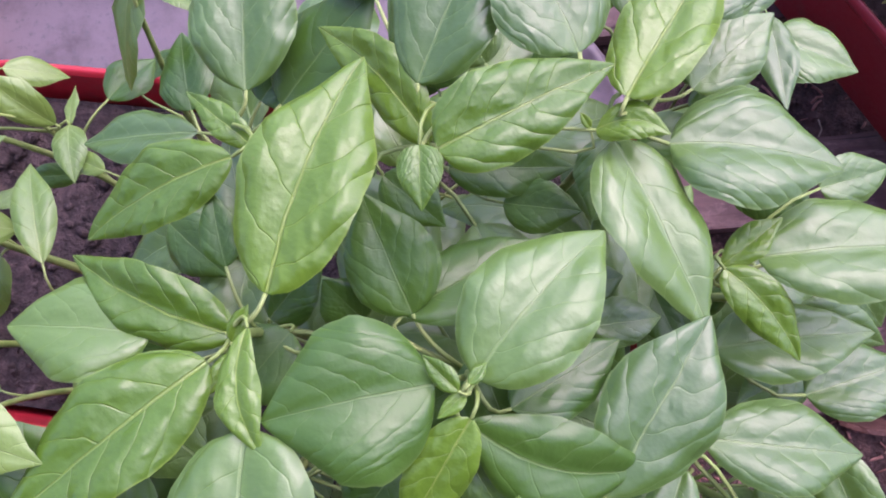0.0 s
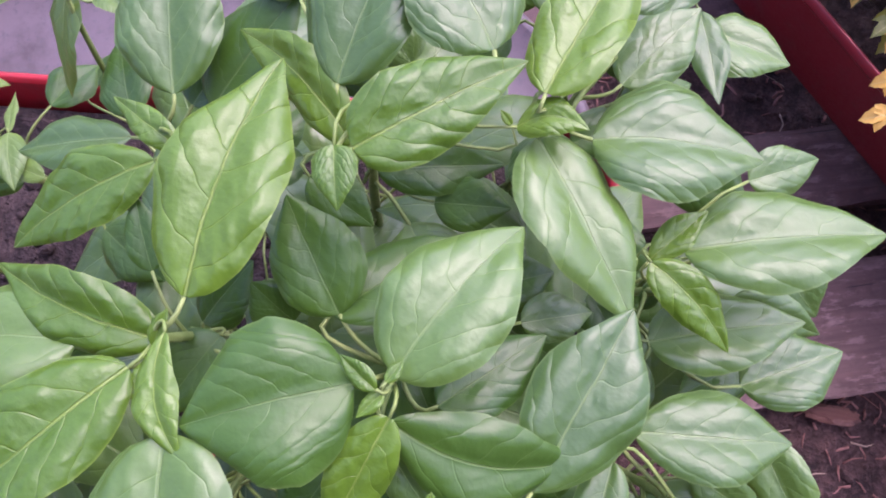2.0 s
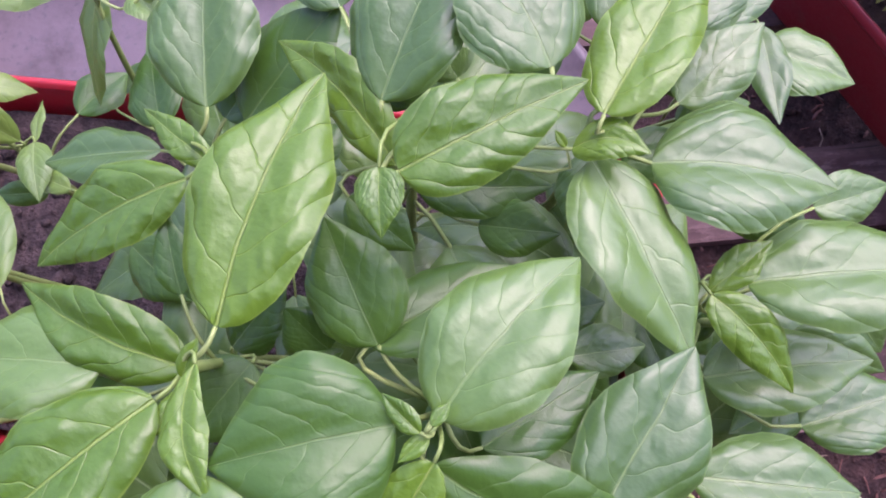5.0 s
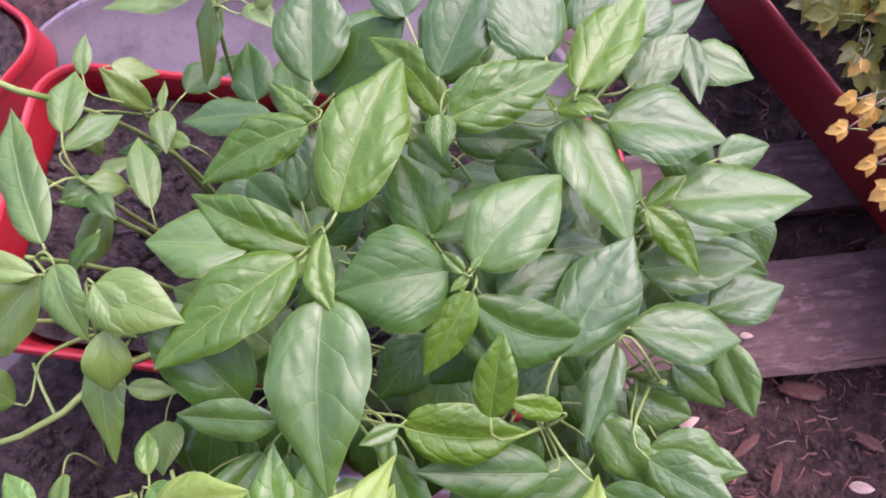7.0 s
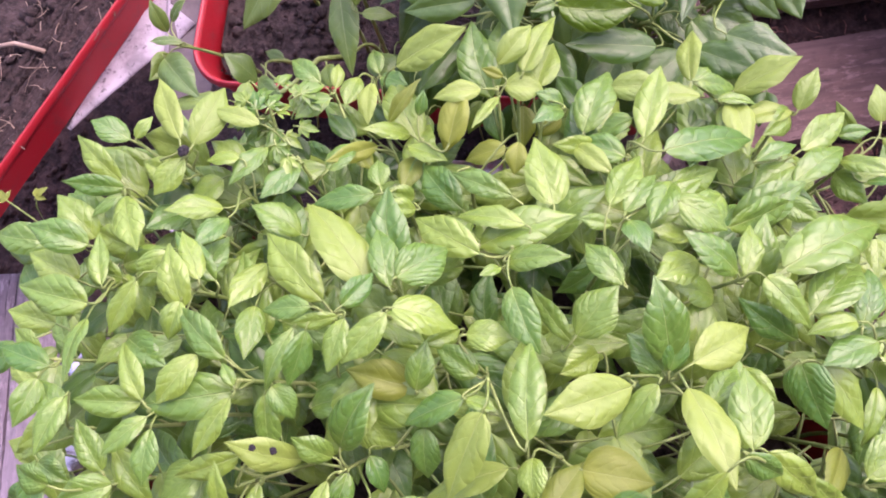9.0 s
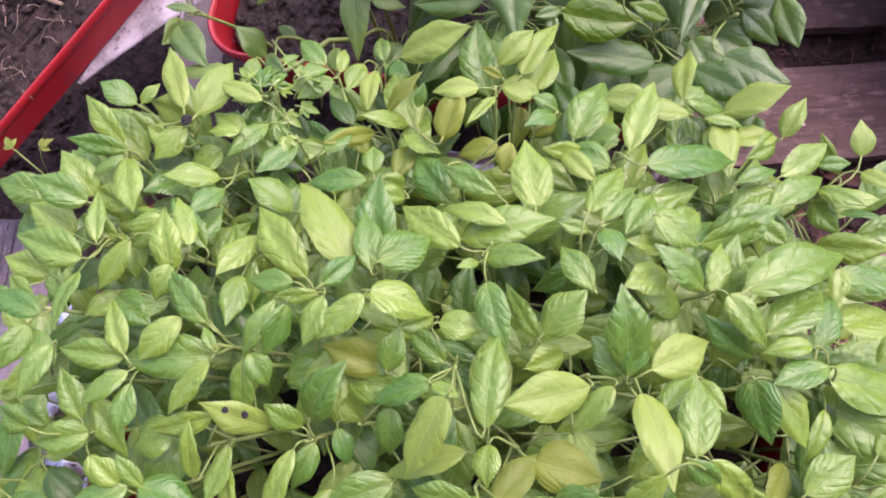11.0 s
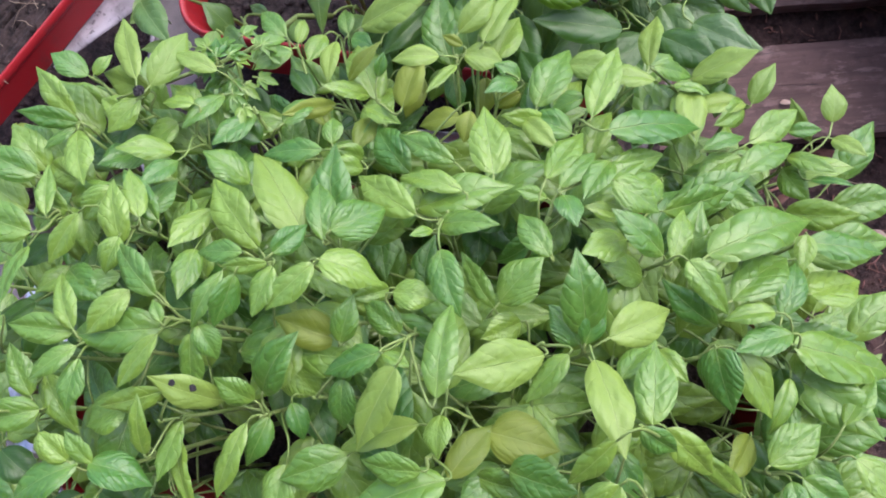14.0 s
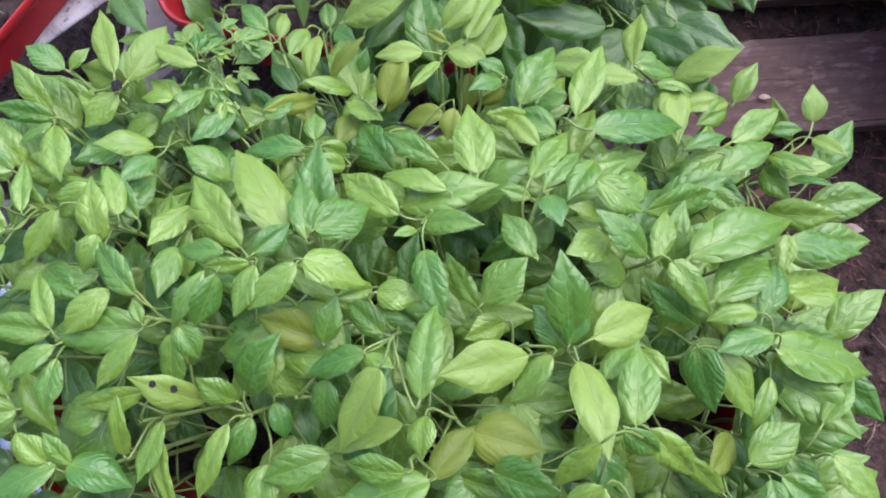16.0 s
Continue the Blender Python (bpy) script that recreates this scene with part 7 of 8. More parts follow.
p = plant(-0.159, -0.414, 0.500, -0.176, -0.425, 0.796, 0.0026, "crowded pepper seedling with bright yellow-green leaves", "plant", "pepper seedlings in the planter")
leaf(p, -0.1514, -0.4115, 0.8149, -0.1522, -0.4439, 0.7979, 0.0215, LEAF_SEEDLING, 0.10, 0.24, fine=False, lean=(-0.31, -0.52), peak=0.40)
leaf(p, -0.1992, -0.4030, 0.7880, -0.1762, -0.4253, 0.7735, 0.0301, LEAF_SEEDLING, 0.05, 0.35, fine=False)
leaf(p, -0.1484, -0.4610, 0.7994, -0.1938, -0.4802, 0.7976, 0.0301, LEAF_SEEDLING, 0.08, 0.24, fine=False, lean=(-0.00, -0.09), peak=0.43)
leaf(p, -0.1940, -0.4301, 0.7829, -0.1858, -0.4555, 0.7739, 0.0160, LEAF_SEEDLING, 0.13, 0.64, fine=False)
lower_leaves(p, LOW_SEEDLING, 6, 0.4, 0.82)
p = plant(0.007, -0.339, 0.500, 0.055, -0.321, 0.794, 0.0026, "crowded pepper seedling with bright yellow-green leaves", "plant", "pepper seedlings in the planter")
leaf(p, 0.0526, -0.3178, 0.7988, 0.0156, -0.2925, 0.8227, 0.0222, LEAF_SEEDLING, 0.11, 0.24, fine=False, lean=(0.52, -0.19), peak=0.48)
leaf(p, 0.0599, -0.3198, 0.7897, 0.0688, -0.2813, 0.7772, 0.0165, LEAF_SEEDLING, 0.11, 0.24, fine=False, lean=(0.22, 0.27), peak=0.48)
leaf(p, 0.0667, -0.3222, 0.8094, 0.0954, -0.3549, 0.7941, 0.0190, LEAF_SEEDLING, 0.13, 0.24, fine=False, lean=(0.20, -0.29), peak=0.30)
leaf(p, 0.0441, -0.3272, 0.7624, 0.0139, -0.3233, 0.7833, 0.0239, LEAF_SEEDLING, 0.09, 0.26, fine=False)
lower_leaves(p, LOW_SEEDLING, 6, 0.4, 0.82)
p = plant(-0.035, -0.270, 0.500, -0.004, -0.209, 0.749, 0.0026, "crowded pepper seedling with bright yellow-green leaves", "plant", "pepper seedlings in the planter")
leaf(p, -0.0289, -0.2081, 0.7490, -0.0615, -0.2118, 0.7626, 0.0147, LEAF_SEEDLING, 0.09, 0.24, fine=False, lean=(0.49, -0.64), peak=0.45)
leaf(p, -0.0085, -0.2219, 0.7547, -0.0470, -0.2059, 0.7398, 0.0260, LEAF_SEEDLING, 0.12, 0.74, fine=False)
leaf(p, 0.0060, -0.2091, 0.7566, 0.0253, -0.1455, 0.7375, 0.0248, LEAF_SEEDLING, 0.05, 0.24, fine=False, lean=(-0.15, 0.35), peak=0.47)
leaf(p, 0.0170, -0.2246, 0.7731, 0.0899, -0.2059, 0.7267, 0.0287, LEAF_SEEDLING, 0.09, 0.24, fine=False, lean=(0.56, 0.32), peak=0.38)
leaf(p, 0.0433, -0.2114, 0.7542, 0.0350, -0.2352, 0.7635, 0.0209, LEAF_SEEDLING, 0.07, 0.64, fine=False)
leaf(p, -0.0448, -0.2100, 0.7530, -0.0174, -0.2387, 0.7656, 0.0175, LEAF_LIME, 0.11, 0.42, fine=False, lean=(-0.32, 0.13), peak=0.47)
leaf(p, -0.0002, -0.1894, 0.7449, -0.0249, -0.1988, 0.7300, 0.0199, LEAF_SEEDLING, 0.08, 0.72, fine=False)
lower_leaves(p, LOW_SEEDLING, 6, 0.4, 0.82)
p = plant(-0.325, -0.401, 0.500, -0.407, -0.408, 0.792, 0.0026, "crowded pepper seedling with bright yellow-green leaves", "plant", "pepper seedlings in the planter")
leaf(p, -0.3956, -0.3866, 0.8188, -0.4123, -0.4247, 0.8223, 0.0196, LEAF_SEEDLING, 0.06, 0.49, fine=False)
leaf(p, -0.4081, -0.4044, 0.7958, -0.4365, -0.3724, 0.7883, 0.0208, LEAF_SEEDLING, 0.08, 0.28, fine=False)
leaf(p, -0.4276, -0.4300, 0.7937, -0.4039, -0.4445, 0.7924, 0.0205, LEAF_SEEDLING, 0.14, 0.58, fine=False)
leaf(p, -0.3981, -0.4116, 0.7751, -0.3802, -0.3809, 0.7747, 0.0255, LEAF_DEEP, 0.04, 0.40, fine=False)
lower_leaves(p, LOW_SEEDLING, 6, 0.4, 0.82)
p = plant(-0.049, -0.382, 0.500, -0.024, -0.381, 0.830, 0.0026, "crowded pepper seedling with bright yellow-green leaves", "plant", "pepper seedlings in the planter")
leaf(p, -0.0228, -0.3884, 0.8338, -0.0766, -0.4035, 0.8549, 0.0313, LEAF_LIME, 0.06, 0.24, fine=False, lean=(0.39, 0.00), peak=0.48)
leaf(p, -0.0085, -0.3876, 0.8397, -0.0330, -0.4183, 0.8294, 0.0178, LEAF_SEEDLING, 0.05, 0.24, fine=False, lean=(-0.63, 0.17), peak=0.43)
leaf(p, -0.0389, -0.3660, 0.7936, -0.0648, -0.3795, 0.8047, 0.0228, LEAF_SEEDLING, 0.05, 0.37, fine=False)
lower_leaves(p, LOW_SEEDLING, 6, 0.4, 0.82)
p = plant(0.073, -0.377, 0.500, 0.145, -0.374, 0.770, 0.0026, "crowded pepper seedling with bright yellow-green leaves", "plant", "pepper seedlings in the planter")
leaf(p, 0.1343, -0.3518, 0.7752, 0.1482, -0.3126, 0.7605, 0.0216, LEAF_SEEDLING, 0.12, 0.24, fine=False, lean=(0.14, 0.33), peak=0.48)
leaf(p, 0.1261, -0.3504, 0.7889, 0.0934, -0.3580, 0.7899, 0.0169, LEAF_SEEDLING, 0.11, 0.71, fine=False)
leaf(p, 0.1368, -0.3637, 0.7899, 0.0983, -0.3783, 0.7984, 0.0222, LEAF_SEEDLING, 0.05, 0.24, fine=False, lean=(0.00, 0.58), peak=0.45)
leaf(p, 0.1417, -0.3702, 0.7756, 0.2240, -0.3853, 0.7312, 0.0338, LEAF_SEEDLING, 0.04, 0.24, fine=False, lean=(0.60, 0.31), peak=0.37)
leaf(p, 0.1429, -0.3921, 0.7639, 0.1289, -0.4311, 0.7607, 0.0154, LEAF_SEEDLING, 0.12, 0.64, fine=False)
leaf(p, 0.1535, -0.3719, 0.7444, 0.1487, -0.3998, 0.7462, 0.0180, LEAF_SEEDLING, 0.04, 0.42, fine=False)
leaf(p, 0.1843, -0.3859, 0.7123, 0.1962, -0.4053, 0.7210, 0.0187, LEAF_SEEDLING, 0.13, 0.37, fine=False)
leaf(p, 0.1514, -0.4044, 0.7363, 0.1354, -0.4452, 0.7334, 0.0240, LEAF_SEEDLING, 0.07, 0.46, fine=False)
leaf(p, 0.1414, -0.3853, 0.7488, 0.1567, -0.4200, 0.7327, 0.0219, LEAF_DEEP, 0.06, 0.39, fine=False)
lower_leaves(p, LOW_SEEDLING, 6, 0.4, 0.82)
p = plant(-0.002, -0.270, 0.500, 0.042, -0.151, 0.713, 0.0026, "crowded pepper seedling with bright yellow-green leaves", "plant", "pepper seedlings in the planter")
leaf(p, 0.0536, -0.1469, 0.7041, 0.0612, -0.0964, 0.6897, 0.0214, LEAF_LIME, 0.11, 0.24, fine=False, lean=(-0.63, 0.38), peak=0.48)
leaf(p, 0.0555, -0.1667, 0.7235, 0.0106, -0.1652, 0.7245, 0.0200, LEAF_LIME, 0.08, 0.42, fine=False, lean=(0.04, 0.37), peak=0.46)
lower_leaves(p, LOW_SEEDLING, 6, 0.4, 0.82)
p = plant(-0.236, -0.430, 0.500, -0.283, -0.448, 0.795, 0.0026, "crowded pepper seedling with bright yellow-green leaves", "plant", "pepper seedlings in the planter")
leaf(p, -0.2867, -0.4698, 0.8033, -0.2867, -0.4284, 0.8236, 0.0152, LEAF_SEEDLING, 0.10, 0.24, fine=False, lean=(0.02, -0.49), peak=0.42)
leaf(p, -0.2740, -0.4269, 0.8151, -0.3244, -0.4405, 0.8007, 0.0175, LEAF_SEEDLING, 0.06, 0.28, fine=False)
leaf(p, -0.3119, -0.4382, 0.7886, -0.3413, -0.4563, 0.7851, 0.0324, LEAF_SEEDLING, 0.08, 0.53, fine=False)
leaf(p, -0.2670, -0.4466, 0.7940, -0.2795, -0.4886, 0.7953, 0.0171, LEAF_SEEDLING, 0.04, 0.24, fine=False, lean=(-0.12, 0.07), peak=0.48)
leaf(p, -0.2741, -0.4586, 0.7833, -0.2550, -0.5108, 0.7799, 0.0180, LEAF_SEEDLING, 0.10, 0.53, fine=False)
lower_leaves(p, LOW_SEEDLING, 6, 0.4, 0.82)
p = plant(-0.282, -0.355, 0.500, -0.346, -0.343, 0.780, 0.0026, "crowded pepper seedling with bright yellow-green leaves", "plant", "pepper seedlings in the planter")
leaf(p, -0.3258, -0.3481, 0.7932, -0.3636, -0.3625, 0.7924, 0.0165, LEAF_SEEDLING, 0.12, 0.27, fine=False)
leaf(p, -0.3714, -0.3441, 0.7755, -0.3954, -0.3634, 0.7838, 0.0192, LEAF_SEEDLING, 0.09, 0.54, fine=False)
leaf(p, -0.3694, -0.3453, 0.7866, -0.3338, -0.3675, 0.7978, 0.0269, LEAF_SEEDLING, 0.10, 0.47, fine=False)
leaf(p, -0.3109, -0.3559, 0.7764, -0.3513, -0.3265, 0.7663, 0.0257, LEAF_DEEP, 0.04, 0.74, fine=False)
leaf(p, -0.3550, -0.3229, 0.7833, -0.3890, -0.2968, 0.7781, 0.0235, LEAF_SEEDLING, 0.06, 0.29, fine=False)
lower_leaves(p, LOW_SEEDLING, 6, 0.4, 0.82)
p = plant(-0.077, -0.270, 0.500, -0.062, -0.161, 0.725, 0.0026, "crowded pepper seedling with bright yellow-green leaves", "plant", "pepper seedlings in the planter")
leaf(p, -0.0703, -0.1469, 0.7149, -0.0537, -0.1025, 0.6979, 0.0264, LEAF_LIME, 0.07, 0.42, fine=False, lean=(0.03, 0.37), peak=0.38)
leaf(p, -0.0491, -0.1654, 0.7179, -0.0711, -0.1567, 0.7274, 0.0158, LEAF_SEEDLING, 0.14, 0.42, fine=False, lean=(0.43, 0.00), peak=0.48)
leaf(p, -0.0517, -0.1782, 0.7439, -0.0752, -0.1940, 0.7598, 0.0159, LEAF_SEEDLING, 0.13, 0.24, fine=False, lean=(0.40, 0.41), peak=0.41)
lower_leaves(p, LOW_SEEDLING, 6, 0.4, 0.82)
p = plant(-0.174, -0.270, 0.500, -0.196, -0.176, 0.706, 0.0026, "crowded pepper seedling with bright yellow-green leaves", "plant", "pepper seedlings in the planter")
leaf(p, -0.2222, -0.1894, 0.7124, -0.2059, -0.2076, 0.7071, 0.0168, LEAF_OCHRE, 0.08, 0.42, fine=False, lean=(0.53, 0.19), peak=0.48)
leaf(p, -0.1907, -0.1694, 0.7168, -0.1616, -0.1392, 0.7302, 0.0134, LEAF_OCHRE, 0.11, 0.42, fine=False, lean=(-0.31, -0.14), peak=0.41)
leaf(p, -0.2026, -0.1861, 0.7065, -0.2400, -0.2057, 0.7336, 0.0165, LEAF_OCHRE, 0.05, 0.42, fine=False, lean=(0.85, -0.24), peak=0.46)
leaf(p, -0.2210, -0.1815, 0.7133, -0.2460, -0.1532, 0.7039, 0.0194, LEAF_DEEP, 0.07, 0.41, fine=False)
leaf(p, -0.1880, -0.1578, 0.6638, -0.2193, -0.1269, 0.6525, 0.0208, LEAF_DEEP, 0.10, 0.56, fine=False)
leaf(p, -0.1810, -0.1831, 0.6685, -0.2057, -0.2045, 0.6854, 0.0211, LEAF_DEEP, 0.09, 0.74, fine=False)
lower_leaves(p, LOW_SEEDLING, 6, 0.4, 0.82)
p = plant(-0.158, -0.352, 0.500, -0.175, -0.339, 0.837, 0.0026, "crowded pepper seedling with bright yellow-green leaves", "plant", "pepper seedlings in the planter")
leaf(p, -0.1706, -0.3397, 0.8424, -0.2012, -0.3707, 0.8368, 0.0197, LEAF_SEEDLING, 0.06, 0.24, fine=False, lean=(-0.10, -0.08), peak=0.46)
leaf(p, -0.1665, -0.3370, 0.8425, -0.1287, -0.3495, 0.8219, 0.0259, LEAF_SEEDLING, 0.10, 0.24, fine=False, lean=(0.66, 0.37), peak=0.36)
leaf(p, -0.1826, -0.3407, 0.8111, -0.1510, -0.3578, 0.8046, 0.0232, LEAF_SEEDLING, 0.12, 0.55, fine=False)
lower_leaves(p, LOW_SEEDLING, 6, 0.4, 0.82)
p = plant(-0.098, -0.319, 0.500, -0.092, -0.294, 0.801, 0.0026, "crowded pepper seedling with bright yellow-green leaves", "plant", "pepper seedlings in the planter")
leaf(p, -0.0917, -0.2531, 0.7783, -0.1361, -0.2301, 0.7662, 0.0168, LEAF_SEEDLING, 0.11, 0.24, fine=False, lean=(-0.31, -0.08), peak=0.45)
leaf(p, -0.0827, -0.2788, 0.7983, -0.1306, -0.2675, 0.7833, 0.0182, LEAF_SEEDLING, 0.13, 0.24, fine=False, lean=(-0.23, 0.34), peak=0.48)
leaf(p, -0.1142, -0.2972, 0.7989, -0.1615, -0.2656, 0.7780, 0.0263, LEAF_SEEDLING, 0.07, 0.24, fine=False, lean=(-0.41, 0.04), peak=0.48)
leaf(p, -0.0953, -0.3050, 0.8085, -0.0536, -0.3070, 0.8271, 0.0190, LEAF_SEEDLING, 0.11, 0.24, fine=False, lean=(-0.44, 0.23), peak=0.36)
leaf(p, -0.1146, -0.2891, 0.7849, -0.0469, -0.2709, 0.7865, 0.0303, LEAF_SEEDLING, 0.10, 0.39, fine=False)
leaf(p, -0.0993, -0.3102, 0.8145, -0.1134, -0.3164, 0.8237, 0.0085, LEAF_SEEDLING, 0.12, 0.24, fine=False, lean=(0.42, 0.53), peak=0.48)
leaf(p, -0.0627, -0.2633, 0.7881, -0.0739, -0.2080, 0.7712, 0.0300, LEAF_SEEDLING, 0.05, 0.24, fine=False, lean=(0.05, 0.32), peak=0.37)
leaf(p, -0.0927, -0.3242, 0.8221, -0.0760, -0.3681, 0.8244, 0.0225, LEAF_SEEDLING, 0.14, 0.24, fine=False, lean=(-0.23, -0.04), peak=0.40)
leaf(p, -0.0564, -0.3586, 0.8016, -0.0806, -0.3216, 0.8030, 0.0154, LEAF_SEEDLING, 0.06, 0.24, fine=False, lean=(-0.41, -0.31), peak=0.48)
lower_leaves(p, LOW_SEEDLING, 6, 0.4, 0.82)
p = plant(-0.298, -0.270, 0.500, -0.372, -0.205, 0.765, 0.0026, "crowded pepper seedling with bright yellow-green leaves", "plant", "pepper seedlings in the planter")
leaf(p, -0.3376, -0.1977, 0.7854, -0.3616, -0.1428, 0.7746, 0.0216, LEAF_LIME, 0.05, 0.24, fine=False, lean=(-0.16, 0.13), peak=0.48)
leaf(p, -0.2819, -0.1831, 0.7687, -0.3213, -0.1698, 0.7713, 0.0159, LEAF_LIME, 0.08, 0.24, fine=False, lean=(0.11, 0.14), peak=0.44)
leaf(p, -0.3306, -0.1993, 0.7767, -0.3124, -0.1498, 0.7633, 0.0261, LEAF_LIME, 0.10, 0.24, fine=False, lean=(0.60, 0.10), peak=0.46)
lower_leaves(p, LOW_SEEDLING, 6, 0.4, 0.82)
p = plant(0.065, -0.437, 0.500, 0.135, -0.458, 0.763, 0.0026, "crowded pepper seedling with bright yellow-green leaves", "plant", "pepper seedlings in the planter")
leaf(p, 0.1269, -0.4489, 0.7739, 0.1600, -0.4210, 0.7710, 0.0286, LEAF_SEEDLING, 0.05, 0.24, fine=False, lean=(0.01, 0.09), peak=0.48)
leaf(p, 0.1201, -0.4324, 0.7525, 0.1007, -0.4620, 0.7692, 0.0231, LEAF_OCHRE, 0.06, 0.31, fine=False)
leaf(p, 0.1417, -0.4589, 0.7691, 0.1484, -0.4866, 0.7707, 0.0165, LEAF_SEEDLING, 0.14, 0.39, fine=False)
leaf(p, 0.1490, -0.4565, 0.7686, 0.1846, -0.4802, 0.7584, 0.0223, LEAF_SEEDLING, 0.08, 0.73, fine=False)
leaf(p, 0.1595, -0.4948, 0.7689, 0.1396, -0.5158, 0.7768, 0.0217, LEAF_SEEDLING, 0.07, 0.63, fine=False)
leaf(p, 0.1160, -0.4338, 0.7467, 0.1331, -0.4703, 0.7360, 0.0237, LEAF_DEEP, 0.05, 0.53, fine=False)
leaf(p, 0.1271, -0.4780, 0.7504, 0.1570, -0.4849, 0.7394, 0.0233, LEAF_SEEDLING, 0.13, 0.30, fine=False)
lower_leaves(p, LOW_SEEDLING, 6, 0.4, 0.82)
p = plant(-0.167, -0.332, 0.500, -0.187, -0.312, 0.797, 0.0026, "crowded pepper seedling with bright yellow-green leaves", "plant", "pepper seedlings in the planter")
leaf(p, -0.1923, -0.3125, 0.8034, -0.2390, -0.2522, 0.7847, 0.0340, LEAF_LIME, 0.10, 0.24, fine=False, lean=(0.22, 0.48), peak=0.33)
lower_leaves(p, LOW_SEEDLING, 6, 0.4, 0.82)
p = plant(-0.265, -0.458, 0.500, -0.323, -0.487, 0.804, 0.0026, "crowded pepper seedling with bright yellow-green leaves", "plant", "pepper seedlings in the planter")
leaf(p, -0.3363, -0.4767, 0.8113, -0.3563, -0.4590, 0.8167, 0.0192, LEAF_SEEDLING, 0.08, 0.45, fine=False)
leaf(p, -0.3198, -0.4773, 0.8094, -0.3389, -0.4571, 0.8153, 0.0145, LEAF_SEEDLING, 0.07, 0.24, fine=False, lean=(0.11, -0.19), peak=0.46)
leaf(p, -0.3217, -0.4774, 0.8096, -0.2815, -0.4912, 0.7961, 0.0276, LEAF_SEEDLING, 0.13, 0.24, fine=False, lean=(0.55, 0.64), peak=0.37)
leaf(p, -0.3345, -0.4656, 0.7627, -0.3065, -0.4894, 0.7497, 0.0253, LEAF_DEEP, 0.11, 0.66, fine=False)
leaf(p, -0.3208, -0.5201, 0.8028, -0.2854, -0.5069, 0.7977, 0.0264, LEAF_SEEDLING, 0.06, 0.35, fine=False)
leaf(p, -0.3298, -0.4781, 0.8091, -0.3739, -0.5056, 0.8080, 0.0265, LEAF_SEEDLING, 0.11, 0.24, fine=False, lean=(-0.20, 0.28), peak=0.48)
leaf(p, -0.3343, -0.5029, 0.7663, -0.3030, -0.5194, 0.7571, 0.0242, LEAF_DEEP, 0.12, 0.42, fine=False)
leaf(p, -0.2857, -0.5063, 0.7428, -0.2502, -0.5153, 0.7429, 0.0248, LEAF_DEEP, 0.14, 0.40, fine=False)
leaf(p, -0.3218, -0.4949, 0.7599, -0.3522, -0.5170, 0.7612, 0.0244, LEAF_SEEDLING, 0.07, 0.70, fine=False)
lower_leaves(p, LOW_SEEDLING, 6, 0.4, 0.82)

# shorter seedlings between them
rng = random.Random(21)
for i in range(7):
    for k in range(4):
        x, y = -0.415 + 0.094 * i + rng.uniform(-0.03, 0.03), -0.515 + 0.083 * k + rng.uniform(-0.025, 0.025)
        if any(math.hypot(x - gx, y - gy) < gr for gx, gy, gr in GAPS):
            continue
        p = plant(x, y, 0.50, x + 0.12 * (x + 0.13) + rng.uniform(-0.02, 0.02), y + 0.12 * (y + 0.38) + rng.uniform(-0.02, 0.02), rng.uniform(0.59, 0.665), 0.0022, "short pepper seedling shaded by its neighbours", "plant", "pepper seedlings in the planter")
        lower_leaves(p, LOW_SEEDLING, 8, 0.5, 1.0)

# seedlings that lean out over the lip
for i in range(17):
    if i < 5:
        x, y, ox, oy = -0.47, -0.50 + 0.055 * i, -1.0, rng.uniform(-0.3, 0.3)
    elif i < 9:
        x, y, ox, oy = 0.165, -0.50 + 0.06 * (i - 5), 1.0, rng.uniform(-0.3, 0.3)
    else:
        x, y, ox, oy = -0.44 + 0.078 * (i - 9), -0.525, rng.uniform(-0.3, 0.3), -1.0
    out, high = rng.uniform(0.035, 0.075) * (0.35 if 4 < i < 9 else 1.0), rng.uniform(0.62, 0.70)
    p = plant(x, y, 0.50, x + out * ox, y + out * oy, high, 0.0022, "pepper seedling leaning out over the planter's lip", "plant", "pepper seedlings in the planter")
    lower_leaves(p, LOW_SEEDLING, 4 if 4 < i < 9 else 9, 0.5, 1.0)

# ---- yellowing plants in the dark red planter ----
def lobed(kind, size, material, stalk=0.8, slim=0.24, lobes=((0, 1.0), (0.95, 0.72), (-0.95, 0.72))):
    """A three-lobed, toothed leaf."""
    bm = bmesh.new()
    uv = bm.loops.layers.uv.verify()
    for turn, long in lobes:
        d = Vector((math.sin(turn), math.cos(turn), 0))
        e = Vector((d.y, -d.x, 0))
        rows = []
        for i in range(8):
            s = i / 7
            half = slim * long * math.sin(math.pi * min(1, s ** 0.8)) * (1 + 0.22 * (i % 2)) if i < 7 else 0.004
            c = d * s * long
            dip = -0.25 * s * s * long
            rows.append([bm.verts.new((c + e * half * u) * size + Vector((0, 0, size * (dip + 0.12 * abs(u) * half * 4)))) for u in (-1, 0, 1)])
        for a, b in zip(rows, rows[1:]):
            for k in range(2):
                f = bm.faces.new((a[k], a[k + 1], b[k + 1], b[k]))
                for lp in f.loops:
                    lp[uv].uv = (0.5 + lp.vert.co.x * 0.3 / size, max(0, lp.vert.co.length / size))
    tube(bm, [Vector((0, -stalk * size, -0.4 * stalk * size)), Vector((0, -0.4 * stalk * size, -0.06 * stalk * size)), Vector()], 0.0008, 4, 1)
    data = bpy.data.meshes.new(kind)
    bm.to_mesh(data)
    bm.free()
    data.shade_smooth()
    data.materials.append(material)
    data.materials.append(STEM)
    return data


